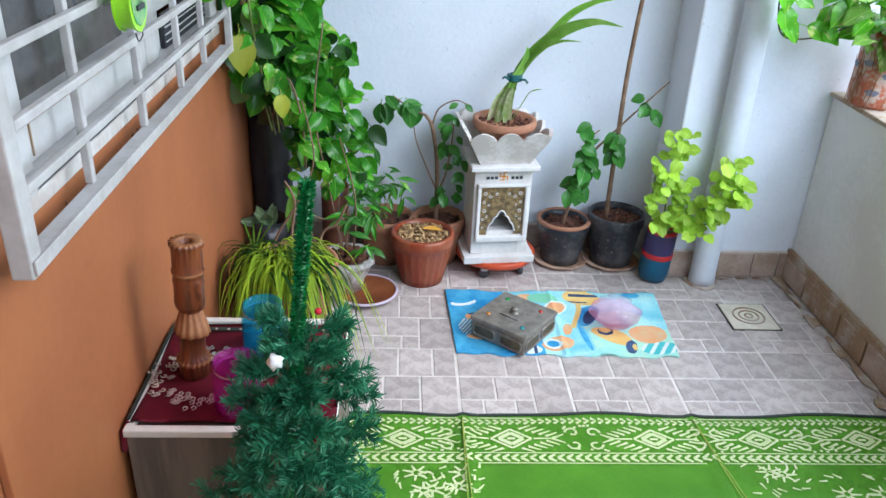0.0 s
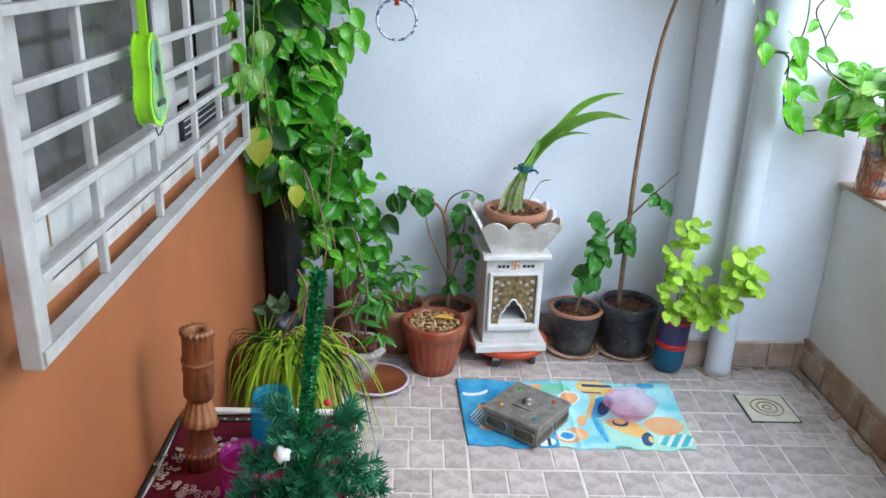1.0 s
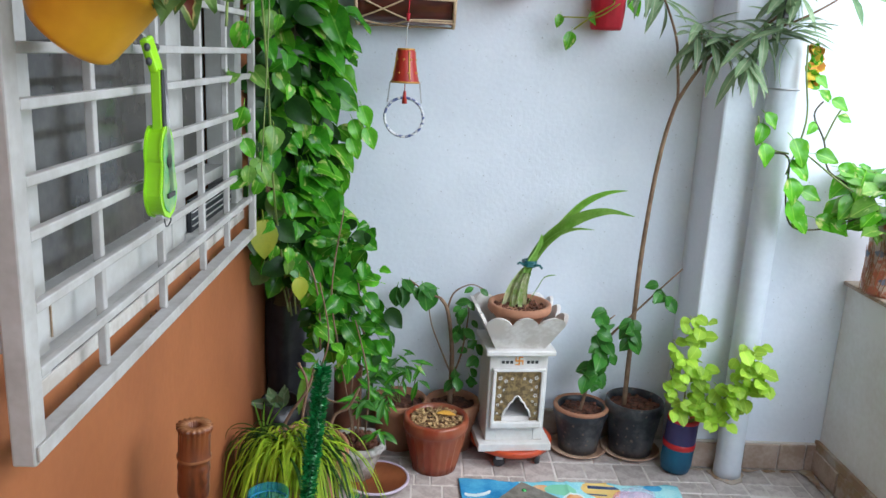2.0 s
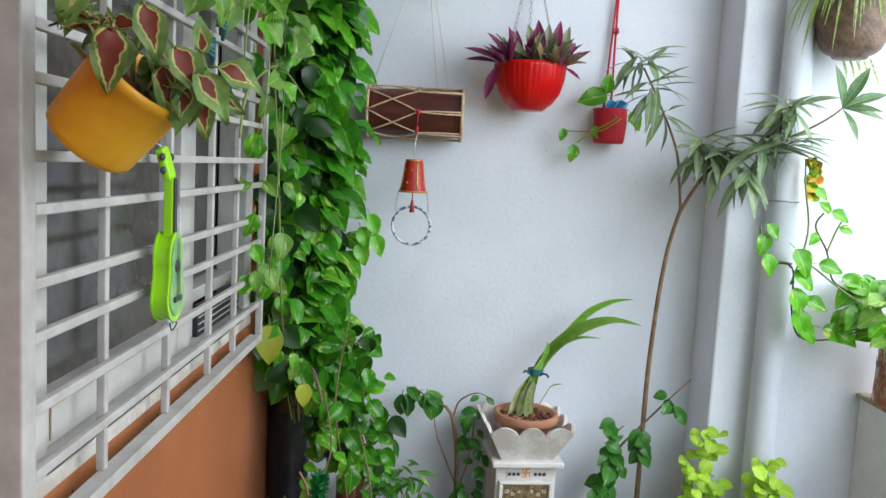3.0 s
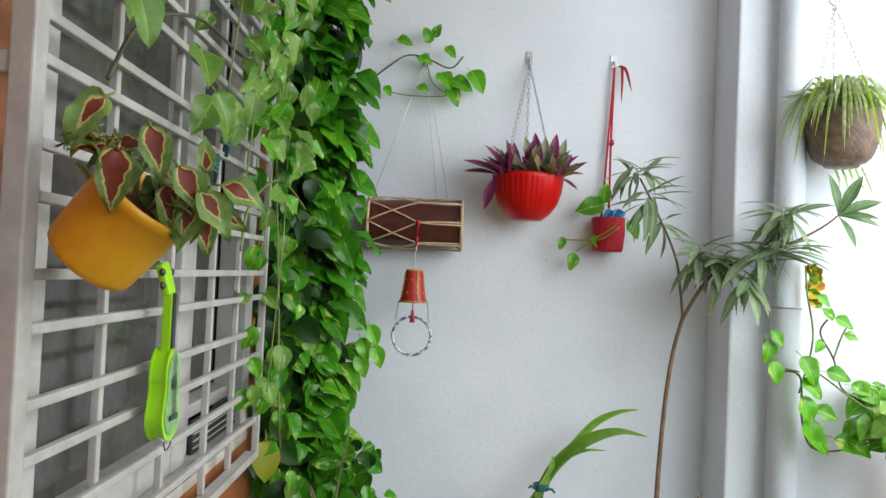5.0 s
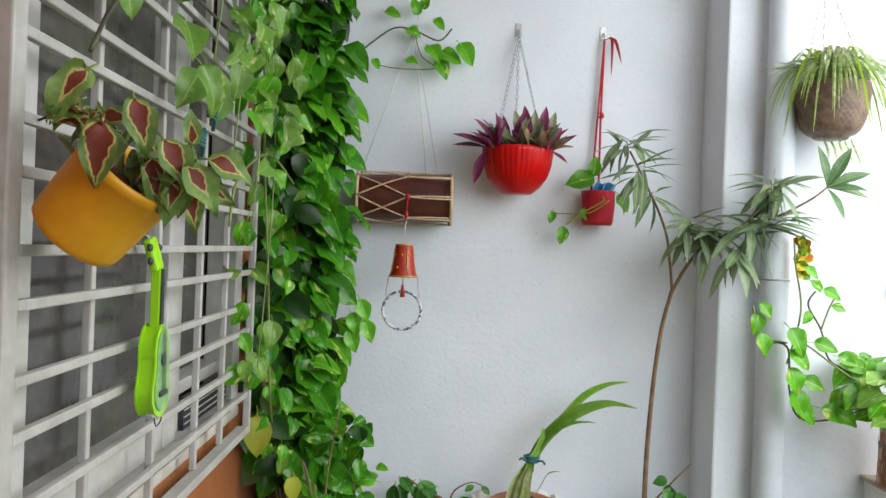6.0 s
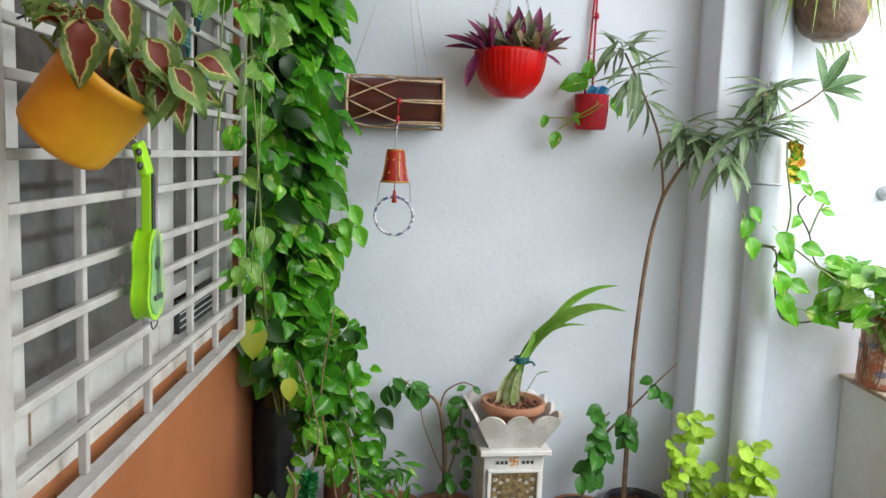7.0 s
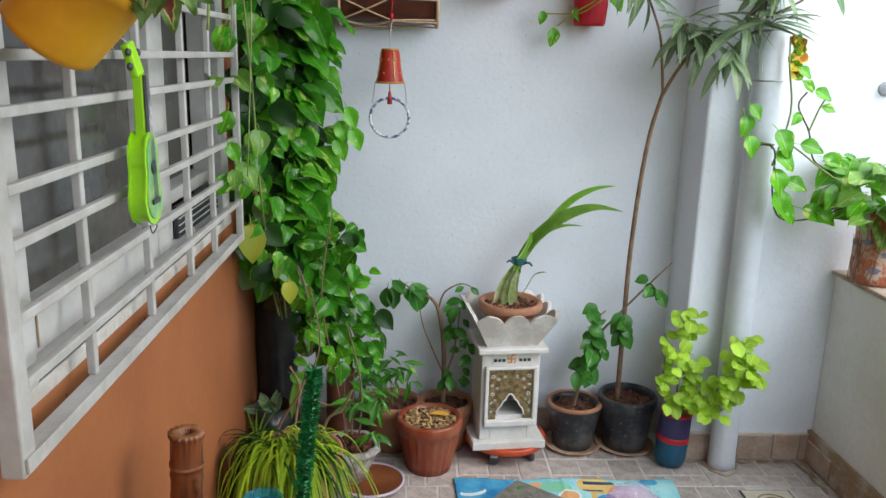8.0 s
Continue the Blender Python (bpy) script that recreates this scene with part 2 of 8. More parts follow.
def coleus_mat(name, length, width):
    """Red heart, thin yellow seam and green margin, wandering with noise."""
    m = leaf_mat(name, (0.13, 0.24, 0.06), (0.24, 0.34, 0.10), rough=0.5)
    nt = m.node_tree
    p = nt.nodes["Principled BSDF"]
    green = p.inputs["Base Color"].links[0].from_socket
    tr = [n for n in nt.nodes if n.bl_idname == "ShaderNodeBsdfTranslucent"][0]
    tc = nt.nodes.new("ShaderNodeTexCoord")
    sx = nt.nodes.new("ShaderNodeSeparateXYZ")
    nt.links.new(tc.outputs["Object"], sx.inputs[0])

    def sums(op, a, b):
        n = nt.nodes.new("ShaderNodeMath")
        n.operation = op
        for k, v in enumerate((a, b)):
            if isinstance(v, (int, float)):
                n.inputs[k].default_value = v
            else:
                nt.links.new(v, n.inputs[k])
        return n.outputs[0]

    across = sums('MULTIPLY', sums('ABSOLUTE', sx.outputs["X"], 0), 2 / width)
    along = sums('MULTIPLY', sx.outputs["Y"], 1 / length)
    beyond = sums('MULTIPLY', sums('MAXIMUM', sums('SUBTRACT', along, 0.30), 0), 1.15)
    foot = sums('MULTIPLY', sums('MAXIMUM', sums('SUBTRACT', 0.16, along), 0), 2.5)
    reach = sums('ADD', sums('ADD', across, beyond), foot)
    nz = nt.nodes.new("ShaderNodeTexNoise")
    nz.inputs["Scale"].default_value = 120
    nz.inputs["Detail"].default_value = 4
    nt.links.new(tc.outputs["Object"], nz.inputs["Vector"])
    oi = nt.nodes.new("ShaderNodeObjectInfo")
    ad = nt.nodes.new("ShaderNodeMath")
    ad.operation = 'MULTIPLY_ADD'
    ad.inputs[1].default_value = 0.40
    nt.links.new(nz.outputs["Fac"], ad.inputs[0])
    nt.links.new(reach, ad.inputs[2])
    a2 = nt.nodes.new("ShaderNodeMath")
    a2.operation = 'MULTIPLY_ADD'
    a2.inputs[1].default_value = 0.42
    nt.links.new(oi.outputs["Random"], a2.inputs[0])
    nt.links.new(ad.outputs[0], a2.inputs[2])
    cr = nt.nodes.new("ShaderNodeValToRGB")
    e = cr.color_ramp.elements
    e[0].position, e[0].color = 0.0, (0.25, 0.050, 0.032, 1)
    e[1].position, e[1].color = 0.88, (0.20, 0.042, 0.024, 1)
    y = cr.color_ramp.elements.new(0.93)
    y.color = (0.62, 0.55, 0.20, 1)
    f = nt.nodes.new("ShaderNodeMapRange")
    f.inputs["From Min"].default_value, f.inputs["From Max"].default_value = 0.96, 1.06
    nt.links.new(a2.outputs[0], cr.inputs[0])
    nt.links.new(a2.outputs[0], f.inputs["Value"])
    mx = nt.nodes.new("ShaderNodeMix")
    mx.data_type = 'RGBA'
    nt.links.new(cr.outputs[0], mx.inputs["A"])
    nt.links.new(green, mx.inputs["B"])
    nt.links.new(f.outputs[0], mx.inputs["Factor"])
    nt.links.new(mx.outputs["Result"], p.inputs["Base Color"])
    nt.links.new(mx.outputs["Result"], tr.inputs["Color"])
    return m


M["pothos_pale"] = leaf_mat("pale_pothos_leaf", (0.11, 0.27, 0.035), (0.19, 0.36, 0.06), (0.52, 0.60, 0.22), 0.065, rough=0.32, rib=0.002)
M["coleus"] = coleus_mat("coleus_leaf", 0.054, 0.035)
M["dull"] = leaf_mat("dull_old_leaf", (0.12, 0.21, 0.045), (0.20, 0.29, 0.07), rough=0.4)
M["needles"] = leaf_mat("plastic_needles", (0.015, 0.13, 0.058), (0.042, 0.23, 0.11), rough=0.45, rnd=0.0, through_light=0.15)
M["tinsel"] = mat("green_tinsel", (0.006, 0.13, 0.03), (0.02, 0.25, 0.06), rough=0.3, scale=60, fine=200, bump=0.2)
M["yellow_pot"] = mat("yellow_plastic", (0.74, 0.37, 0.02), (0.64, 0.30, 0.015), rough=0.45, scale=8, fine=60, bump=0.06)
M["guitar"] = mat("lime_plastic", (0.34, 0.74, 0.012), (0.30, 0.66, 0.012), rough=0.25, scale=6, fine=60, bump=0.0)
M["guitar_face"] = mat("printed_soundboard", (0.30, 0.48, 0.16), (0.10, 0.36, 0.14), rough=0.3, scale=30, fine=90, bump=0.0, amount=0.9)
M["dark_grey"] = mat("charcoal_plastic", (0.03, 0.03, 0.035), (0.05, 0.05, 0.055), rough=0.4)
M["drum_wood"] = mat("mahogany_shell", (0.11, 0.022, 0.014), (0.06, 0.014, 0.010), rough=0.28, scale=10, fine=80, bump=0.05, amount=0.7, stretch=(0.3, 1, 1))
M["rope"] = mat("jute_rope", (0.60, 0.43, 0.28), (0.46, 0.31, 0.19), rough=0.85, scale=60, fine=220, bump=0.6)
M["skin"] = mat("drum_hide", (0.50, 0.36, 0.24), (0.40, 0.28, 0.18), rough=0.7, scale=15, fine=80)
M["red_cloth"] = mat("red_cloth", (0.55, 0.012, 0.03), (0.42, 0.010, 0.022), rough=0.7, scale=18, fine=200, bump=0.4)
M["blue_cloth"] = mat("blue_plastic_sheet", (0.03, 0.27, 0.55), (0.05, 0.36, 0.66), rough=0.4, scale=18, fine=90)
M["metal"] = mat("galvanised_steel", (0.55, 0.55, 0.56), (0.40, 0.40, 0.41), rough=0.35, metal=0.9, scale=30, fine=100)
M["thread"] = mat("white_thread", (0.72, 0.71, 0.70), (0.62, 0.61, 0.60), rough=0.8)
M["cup_red"] = mat("painted_clay_cup", (0.44, 0.03, 0.018), (0.34, 0.02, 0.014), rough=0.4, scale=20, fine=90)
M["gold_paint"] = mat("gold_paint", (0.62, 0.33, 0.06), (0.50, 0.25, 0.05), rough=0.4, metal=0.3)
M["beads"] = mat("bangle_beads", (0.10, 0.13, 0.28), (0.72, 0.72, 0.74), rough=0.25, scale=90, fine=200, amount=1.2)
M["basket"] = mat("brown_wicker", (0.25, 0.165, 0.12), (0.13, 0.085, 0.065), rough=0.45, scale=40, fine=150, bump=0.3)
M["pink_glass"] = glass_mat("pink_glass", (0.92, 0.46, 0.64), 0.08, 0.16)
M["clear_glass"] = glass_mat("lavender_glass", (0.92, 0.86, 0.97), 0.06, 0.16)
M["blue_glass"] = glass_mat("blue_glass", (0.05, 0.42, 0.62), 0.06, 0.16)
M["magenta_glass"] = glass_mat("magenta_glass", (0.50, 0.035, 0.32), 0.06, 0.20)
M["pewter"] = mat("embossed_pewter", (0.27, 0.255, 0.225), (0.18, 0.165, 0.145), rough=0.38, metal=0.4, scale=28, fine=120, bump=0.4, amount=0.8)
M["maroon"] = mat("maroon_velvet", (0.22, 0.006, 0.022), (0.15, 0.004, 0.016), rough=0.9, scale=14, fine=200, bump=0.3)
M["cream_cloth"] = mat("cream_embroidery", (0.55, 0.42, 0.34), (0.40, 0.28, 0.22), rough=0.85, scale=60, fine=220, bump=0.5)
M["grey_wood"] = mat("grey_laminate", (0.17, 0.13, 0.105), (0.10, 0.08, 0.065), rough=0.5, scale=20, fine=120, bump=0.1, amount=0.8, stretch=(1, 1, 0.08))
M["white_edge"] = mat("white_edge_band", (0.74, 0.70, 0.64), (0.64, 0.59, 0.52), rough=0.5)
M["mat_green"] = mat("green_plastic_weave", (0.17, 0.47, 0.03), (0.13, 0.38, 0.02), rough=0.5, scale=10, fine=220, bump=0.4, amount=0.4)
M["mat_cream"] = mat("cream_plastic_weave", (0.63, 0.70, 0.38), (0.53, 0.63, 0.29), rough=0.5, scale=10, fine=220, bump=0.3)
M["mat_black"] = mat("black_binding", (0.015, 0.025, 0.02), (0.03, 0.04, 0.03), rough=0.7, fine=200)
M["towel"] = mat("turquoise_towel", (0.17, 0.54, 0.66), (0.42, 0.74, 0.76), rough=0.95, scale=7, fine=200, bump=0.5, amount=0.7)
M["towel_blue"] = mat("deep_blue_print", (0.015, 0.22, 0.50), (0.09, 0.42, 0.66), rough=0.95, scale=16, fine=200, bump=0.5)
M["towel_orange"] = mat("orange_print", (0.74, 0.34, 0.14), (0.66, 0.46, 0.26), rough=0.95, scale=18, fine=200, bump=0.5)
M["towel_yellow"] = mat("yellow_print", (0.74, 0.58, 0.20), (0.70, 0.44, 0.14), rough=0.95, scale=18, fine=200, bump=0.5)
M["towel_black"] = mat("navy_print", (0.02, 0.03, 0.08), (0.05, 0.10, 0.22), rough=0.95, fine=200, bump=0.5)
M["towel_white"] = mat("white_print", (0.72, 0.80, 0.80), (0.60, 0.72, 0.74), rough=0.95, fine=200, bump=0.5)
M["towel_green"] = mat("green_print", (0.18, 0.55, 0.36), (0.25, 0.60, 0.40), rough=0.95, fine=200, bump=0.5)
M["bottle_purple"] = mat("purple_paint", (0.045, 0.035, 0.13), (0.03, 0.025, 0.10), rough=0.45, fine=100)
M["bottle_blue"] = mat("teal_paint", (0.004, 0.10, 0.19), (0.004, 0.075, 0.15), rough=0.4, fine=100)
M["bottle_red"] = mat("red_tape", (0.55, 0.015, 0.02), (0.45, 0.012, 0.018), rough=0.4)
M["collage"] = mat("painted_bottle", (0.42, 0.12, 0.06), (0.52, 0.42, 0.36), rough=0.4, scale=22, fine=90, bump=0.2, amount=1.2)
M["collage_blue"] = mat("slate_blue_paint", (0.10, 0.12, 0.18), (0.18, 0.20, 0.26), rough=0.4, scale=22)
M["enamel_dish"] = mat("lilac_enamel_rim", (0.60, 0.52, 0.62), (0.50, 0.42, 0.52), rough=0.35)
M["copper"] = mat("copper_pan", (0.36, 0.12, 0.045), (0.26, 0.08, 0.03), rough=0.3, metal=0.4, scale=6, fine=60, amount=0.7)
M["grey_pot"] = mat("whitewashed_clay", (0.50, 0.49, 0.47), (0.24, 0.22, 0.20), rough=0.45, scale=26, fine=90, bump=0.5, amount=0.8)
M["drain"] = mat("cream_drain_plate", (0.76, 0.72, 0.60), (0.62, 0.57, 0.45), rough=0.5, scale=16, fine=90)
M["mulch"] = mat("dry_mulch", (0.42, 0.28, 0.13), (0.16, 0.09, 0.04), rough=0.9, scale=60, fine=180, bump=0.6, amount=1.2, rnd=0.4)
M["crease"] = mat("frayed_thread", (0.42, 0.50, 0.10), (0.34, 0.42, 0.08), rough=0.7)
M["dry_leaf"] = mat("dry_orange_leaf", (0.70, 0.38, 0.05), (0.58, 0.28, 0.04), rough=0.6, scale=20)
M["tin_rust"] = mat("rusty_tin", (0.20, 0.07, 0.04), (0.12, 0.05, 0.03), rough=0.7, scale=12)
M["blue_tag"] = mat("blue_plastic", (0.03, 0.07, 0.36), (0.025, 0.05, 0.28), rough=0.4)
M["teal_ribbon"] = mat("teal_ribbon", (0.004, 0.12, 0.12), (0.004, 0.08, 0.09), rough=0.35, fine=120)
M["sticker_orange"] = mat("orange_sticker", (0.75, 0.32, 0.05), (0.68, 0.26, 0.04), rough=0.5)
M["petal_yellow"] = mat("yellow_petal", (0.80, 0.62, 0.06), (0.72, 0.45, 0.04), rough=0.6, scale=20)
M["saucer_tan"] = mat("tan_clay_saucer", (0.55, 0.38, 0.27), (0.36, 0.21, 0.14), rough=0.75, scale=18, fine=90, bump=0.2, amount=0.8)
M["panel_brown"] = mat("tarnished_brass_panel", (0.13, 0.105, 0.06), (0.07, 0.055, 0.035), rough=0.45, metal=0.3, scale=40, fine=140, bump=0.4, amount=0.9)
M["gem_green"] = mat("green_stone", (0.02, 0.28, 0.06), rough=0.2)
M["gem_red"] = mat("red_stone", (0.38, 0.05, 0.03), rough=0.2)
M["gem_teal"] = mat("teal_stone", (0.02, 0.25, 0.26), rough=0.2)
M["gem_amber"] = mat("amber_stone", (0.42, 0.17, 0.03), rough=0.2)


def speckled(m, col, scale, size, share, depth=0.6):
    """Scatters small pits of another colour over a surface; share is the part of the cells that hold one."""
    nt = m.node_tree
    p = nt.nodes["Principled BSDF"]
    base = p.inputs["Base Color"].links[0].from_socket
    tc = nt.nodes.new("ShaderNodeTexCoord")
    wob = nt.nodes.new("ShaderNodeTexNoise")
    wob.inputs["Scale"].default_value = scale * 2.2
    nt.links.new(tc.outputs["Object"], wob.inputs["Vector"])
    bend = nt.nodes.new("ShaderNodeMix")
    bend.data_type = 'VECTOR'
    bend.inputs["Factor"].default_value = 0.5 / scale
    nt.links.new(tc.outputs["Object"], bend.inputs["A"])
    nt.links.new(wob.outputs["Color"], bend.inputs["B"])
    vo = nt.nodes.new("ShaderNodeTexVoronoi")
    vo.inputs["Scale"].default_value = scale
    nt.links.new(bend.outputs["Result"], vo.inputs["Vector"])
    near = nt.nodes.new("ShaderNodeMapRange")
    near.inputs["From Min"].default_value, near.inputs["From Max"].default_value = size, size * 0.6
    nt.links.new(vo.outputs["Distance"], near.inputs["Value"])
    sep = nt.nodes.new("ShaderNodeSeparateColor")
    nt.links.new(vo.outputs["Color"], sep.inputs[0])
    pick = nt.nodes.new("ShaderNodeMath")
    pick.operation = 'LESS_THAN'
    pick.inputs[1].default_value = share
    nt.links.new(sep.outputs[0], pick.inputs[0])
    both = nt.nodes.new("ShaderNodeMath")
    both.operation = 'MULTIPLY'
    nt.links.new(near.outputs[0], both.inputs[0])
    nt.links.new(pick.outputs[0], both.inputs[1])
    soft = nt.nodes.new("ShaderNodeMath")
    soft.operation = 'MULTIPLY'
    soft.inputs[1].default_value = depth
    nt.links.new(both.outputs[0], soft.inputs[0])
    mx = nt.nodes.new("ShaderNodeMix")
    mx.data_type = 'RGBA'
    mx.inputs["B"].default_value = (*col, 1)
    nt.links.new(base, mx.inputs["A"])
    nt.links.new(soft.outputs[0], mx.inputs["Factor"])
    nt.links.new(mx.outputs["Result"], p.inputs["Base Color"])
    return m


speckled(M["wall"], (0.36, 0.37, 0.39), 75.0, 0.17, 0.14, 0.6)
speckled(M["orange"], (0.20, 0.06, 0.025), 22.0, 0.10, 0.08, 0.7)
speckled(M["parapet"], (0.30, 0.24, 0.18), 18.0, 0.10, 0.08, 0.8)
M["muddy"] = speckled(mat("muddy_black_plastic", (0.014, 0.017, 0.024), (0.075, 0.075, 0.078), rough=0.42, spec=0.5, scale=9, fine=60, bump=0.15, amount=0.8), (0.16, 0.12, 0.09), 55.0, 0.3, 0.25, 0.7)
M["flaked"] = speckled(mat("flaking_white_paint", (0.60, 0.58, 0.55), (0.46, 0.42, 0.38), rough=0.6, scale=16, fine=80, bump=0.3, amount=0.6), (0.36, 0.15, 0.07), 34.0, 0.36, 0.30, 0.7)


# ---- helpers for building ----
def part(name, bm, material, parent, label="", smooth=True):
    me = bpy.data.meshes.new(name)
    bmesh.ops.recalc_face_normals(bm, faces=bm.faces)
    bm.to_mesh(me)
    bm.free()
    if smooth:
        me.shade_smooth()
    mats = material if isinstance(material, (list, tuple)) else [material]
    for m in mats:
        me.materials.append(m)
    ob = new(name, me)
    ob.parent = parent
    if label:
        ob["label"] = label
    return ob


def thing(name, loc, label, category, group="", kind="", rot=(0, 0, 0)):
    e = new(name)
    e.empty_display_size = 0.05
    e.matrix_basis = pose(*loc, *rot)
    return tagged(e, label, category, group, kind)


def solid(name, bm, material, label, category="", kind="structure", smooth=False):
    ob = part(name, bm, material, None, "", smooth)
    return tagged(ob, label, category, "", kind)


def box(bm, x0, y0, z0, x1, y1, z1, bevel=0.0, m=None, segments=2):
    r = bmesh.ops.create_cube(bm, size=1)
    vs = r["verts"]
    mt = Matrix.Translation(((x0 + x1) / 2, (y0 + y1) / 2, (z0 + z1) / 2)) @ Matrix.Diagonal((x1 - x0, y1 - y0, z1 - z0, 1))
    bmesh.ops.transform(bm, matrix=mt, verts=vs)
    if bevel:
        es = list({e for v in vs for e in v.link_edges})
        g = bmesh.ops.bevel(bm, geom=es, offset=bevel, segments=segments, affect='EDGES', profile=0.5)
        vs = list({v for f in g["faces"] for v in f.verts} | {v for v in vs if v.is_valid})
    if m is not None:
        bmesh.ops.transform(bm, matrix=m, verts=vs)
    return bm


def lathe(bm, prof, n=32, centre=(0, 0, 0), wave=None, index=0):
    """Turn a profile of (radius, height) about the z axis. wave(angle, height) gives a factor on the radius."""
    rings = []
    cx, cy, cz = centre
    for r, z in prof:
        if r < 1e-5:
            rings.append([bm.verts.new((cx, cy, cz + z))])
        else:
            ring = []
            for i in range(n):
                a = 2 * math.pi * i / n
                k = r * (wave(a, z) if wave else 1)
                ring.append(bm.verts.new((cx + k * math.cos(a), cy + k * math.sin(a), cz + z)))
            rings.append(ring)
    for a, b in zip(rings, rings[1:]):
        for i in range(n):
            j = (i + 1) % n
            if len(a) == 1 and len(b) == 1:
                continue
            if len(a) == 1:
                f = bm.faces.new((a[0], b[j], b[i]))
            elif len(b) == 1:
                f = bm.faces.new((a[i], a[j], b[0]))
            else:
                f = bm.faces.new((a[i], a[j], b[j], b[i]))
            f.material_index = index
    return bm


def tube(bm, pts, r, n=8, index=0, r_end=None):
    """A round rod along points, tapering from r to r_end."""
    pts = [Vector(p) for p in pts]
    r_end = r if r_end is None else r_end
    rings = []
    up = Vector((0.3, 0.2, 0.93))
    for i, p in enumerate(pts):
        d = (pts[min(i + 1, len(pts) - 1)] - pts[max(i - 1, 0)]).normalized()
        if abs(d.dot(up)) > 0.95:
            up = Vector((0.9, 0.3, 0.1))
        u = d.cross(up).normalized()
        v = d.cross(u)
        k = r + (r_end - r) * i / max(len(pts) - 1, 1)
        rings.append([bm.verts.new(p + (u * math.cos(2 * math.pi * j / n) + v * math.sin(2 * math.pi * j / n)) * k) for j in range(n)])
    for a, b in zip(rings, rings[1:]):
        for j in range(n):
            bm.faces.new((a[j], a[(j + 1) % n], b[(j + 1) % n], b[j])).material_index = index
    bm.faces.new(rings[0][::-1]).material_index = index
    bm.faces.new(rings[-1]).material_index = index
    return bm


def curve_pts(pts, steps=6):
    """A smooth line through points."""
    pts = [Vector(p) for p in pts]
    out = []
    for i in range(len(pts) - 1):
        p0, p1, p2, p3 = pts[max(i - 1, 0)], pts[i], pts[i + 1], pts[min(i + 2, len(pts) - 1)]
        for s in range(steps):
            t = s / steps
            out.append(0.5 * ((2 * p1) + (p2 - p0) * t + (2 * p0 - 5 * p1 + 4 * p2 - p3) * t * t + (3 * p1 - p0 - 3 * p2 + p3) * t ** 3))
    out.append(pts[-1])
    return out


def ring_torus(bm, R, r, centre=(0, 0, 0), axis="z", n=40, k=8, index=0, wob=0.0):
    c = Vector(centre)
    rows = []
    for i in range(n):
        a = 2 * math.pi * i / n
        rr = R + wob * math.sin(5 * a)
        row = []
        for j in range(k):
            b = 2 * math.pi * j / k
            x, y, z = (rr + r * math.cos(b)) * math.cos(a), (rr + r * math.cos(b)) * math.sin(a), r * math.sin(b)
            if axis == "y":
                x, y, z = x, z, y
            if axis == "x":
                x, y, z = z, x, y
            row.append(bm.verts.new(c + Vector((x, y, z))))
        rows.append(row)
    for i in range(n):
        for j in range(k):
            bm.faces.new((rows[i][j], rows[(i + 1) % n][j], rows[(i + 1) % n][(j + 1) % k], rows[i][(j + 1) % k])).material_index = index
    return bm


OUTLINE = {
    "heart": [(0, 0.0), (-0.06, 0.30), (0.0, 0.62), (0.14, 0.86), (0.32, 0.98), (0.52, 0.86), (0.72, 0.58), (0.88, 0.27), (1.0, 0.0)],
    "oval": [(0, 0.0), (0.1, 0.42), (0.28, 0.82), (0.48, 1.0), (0.66, 0.90), (0.84, 0.55), (1.0, 0.0)],
    "round": [(0, 0.0), (0.02, 0.45), (0.16, 0.85), (0.40, 1.0), (0.64, 0.92), (0.86, 0.55), (1.0, 0.0)],
    "lance": [(0, 0.05), (0.12, 0.30), (0.3, 0.72), (0.5, 1.0), (0.7, 0.84), (0.88, 0.42), (1.0, 0.0)],
    "strap": [(0, 0.8), (0.2, 1.0), (0.45, 1.0), (0.65, 0.9), (0.82, 0.65), (0.93, 0.35), (1.0, 0.0)],
}


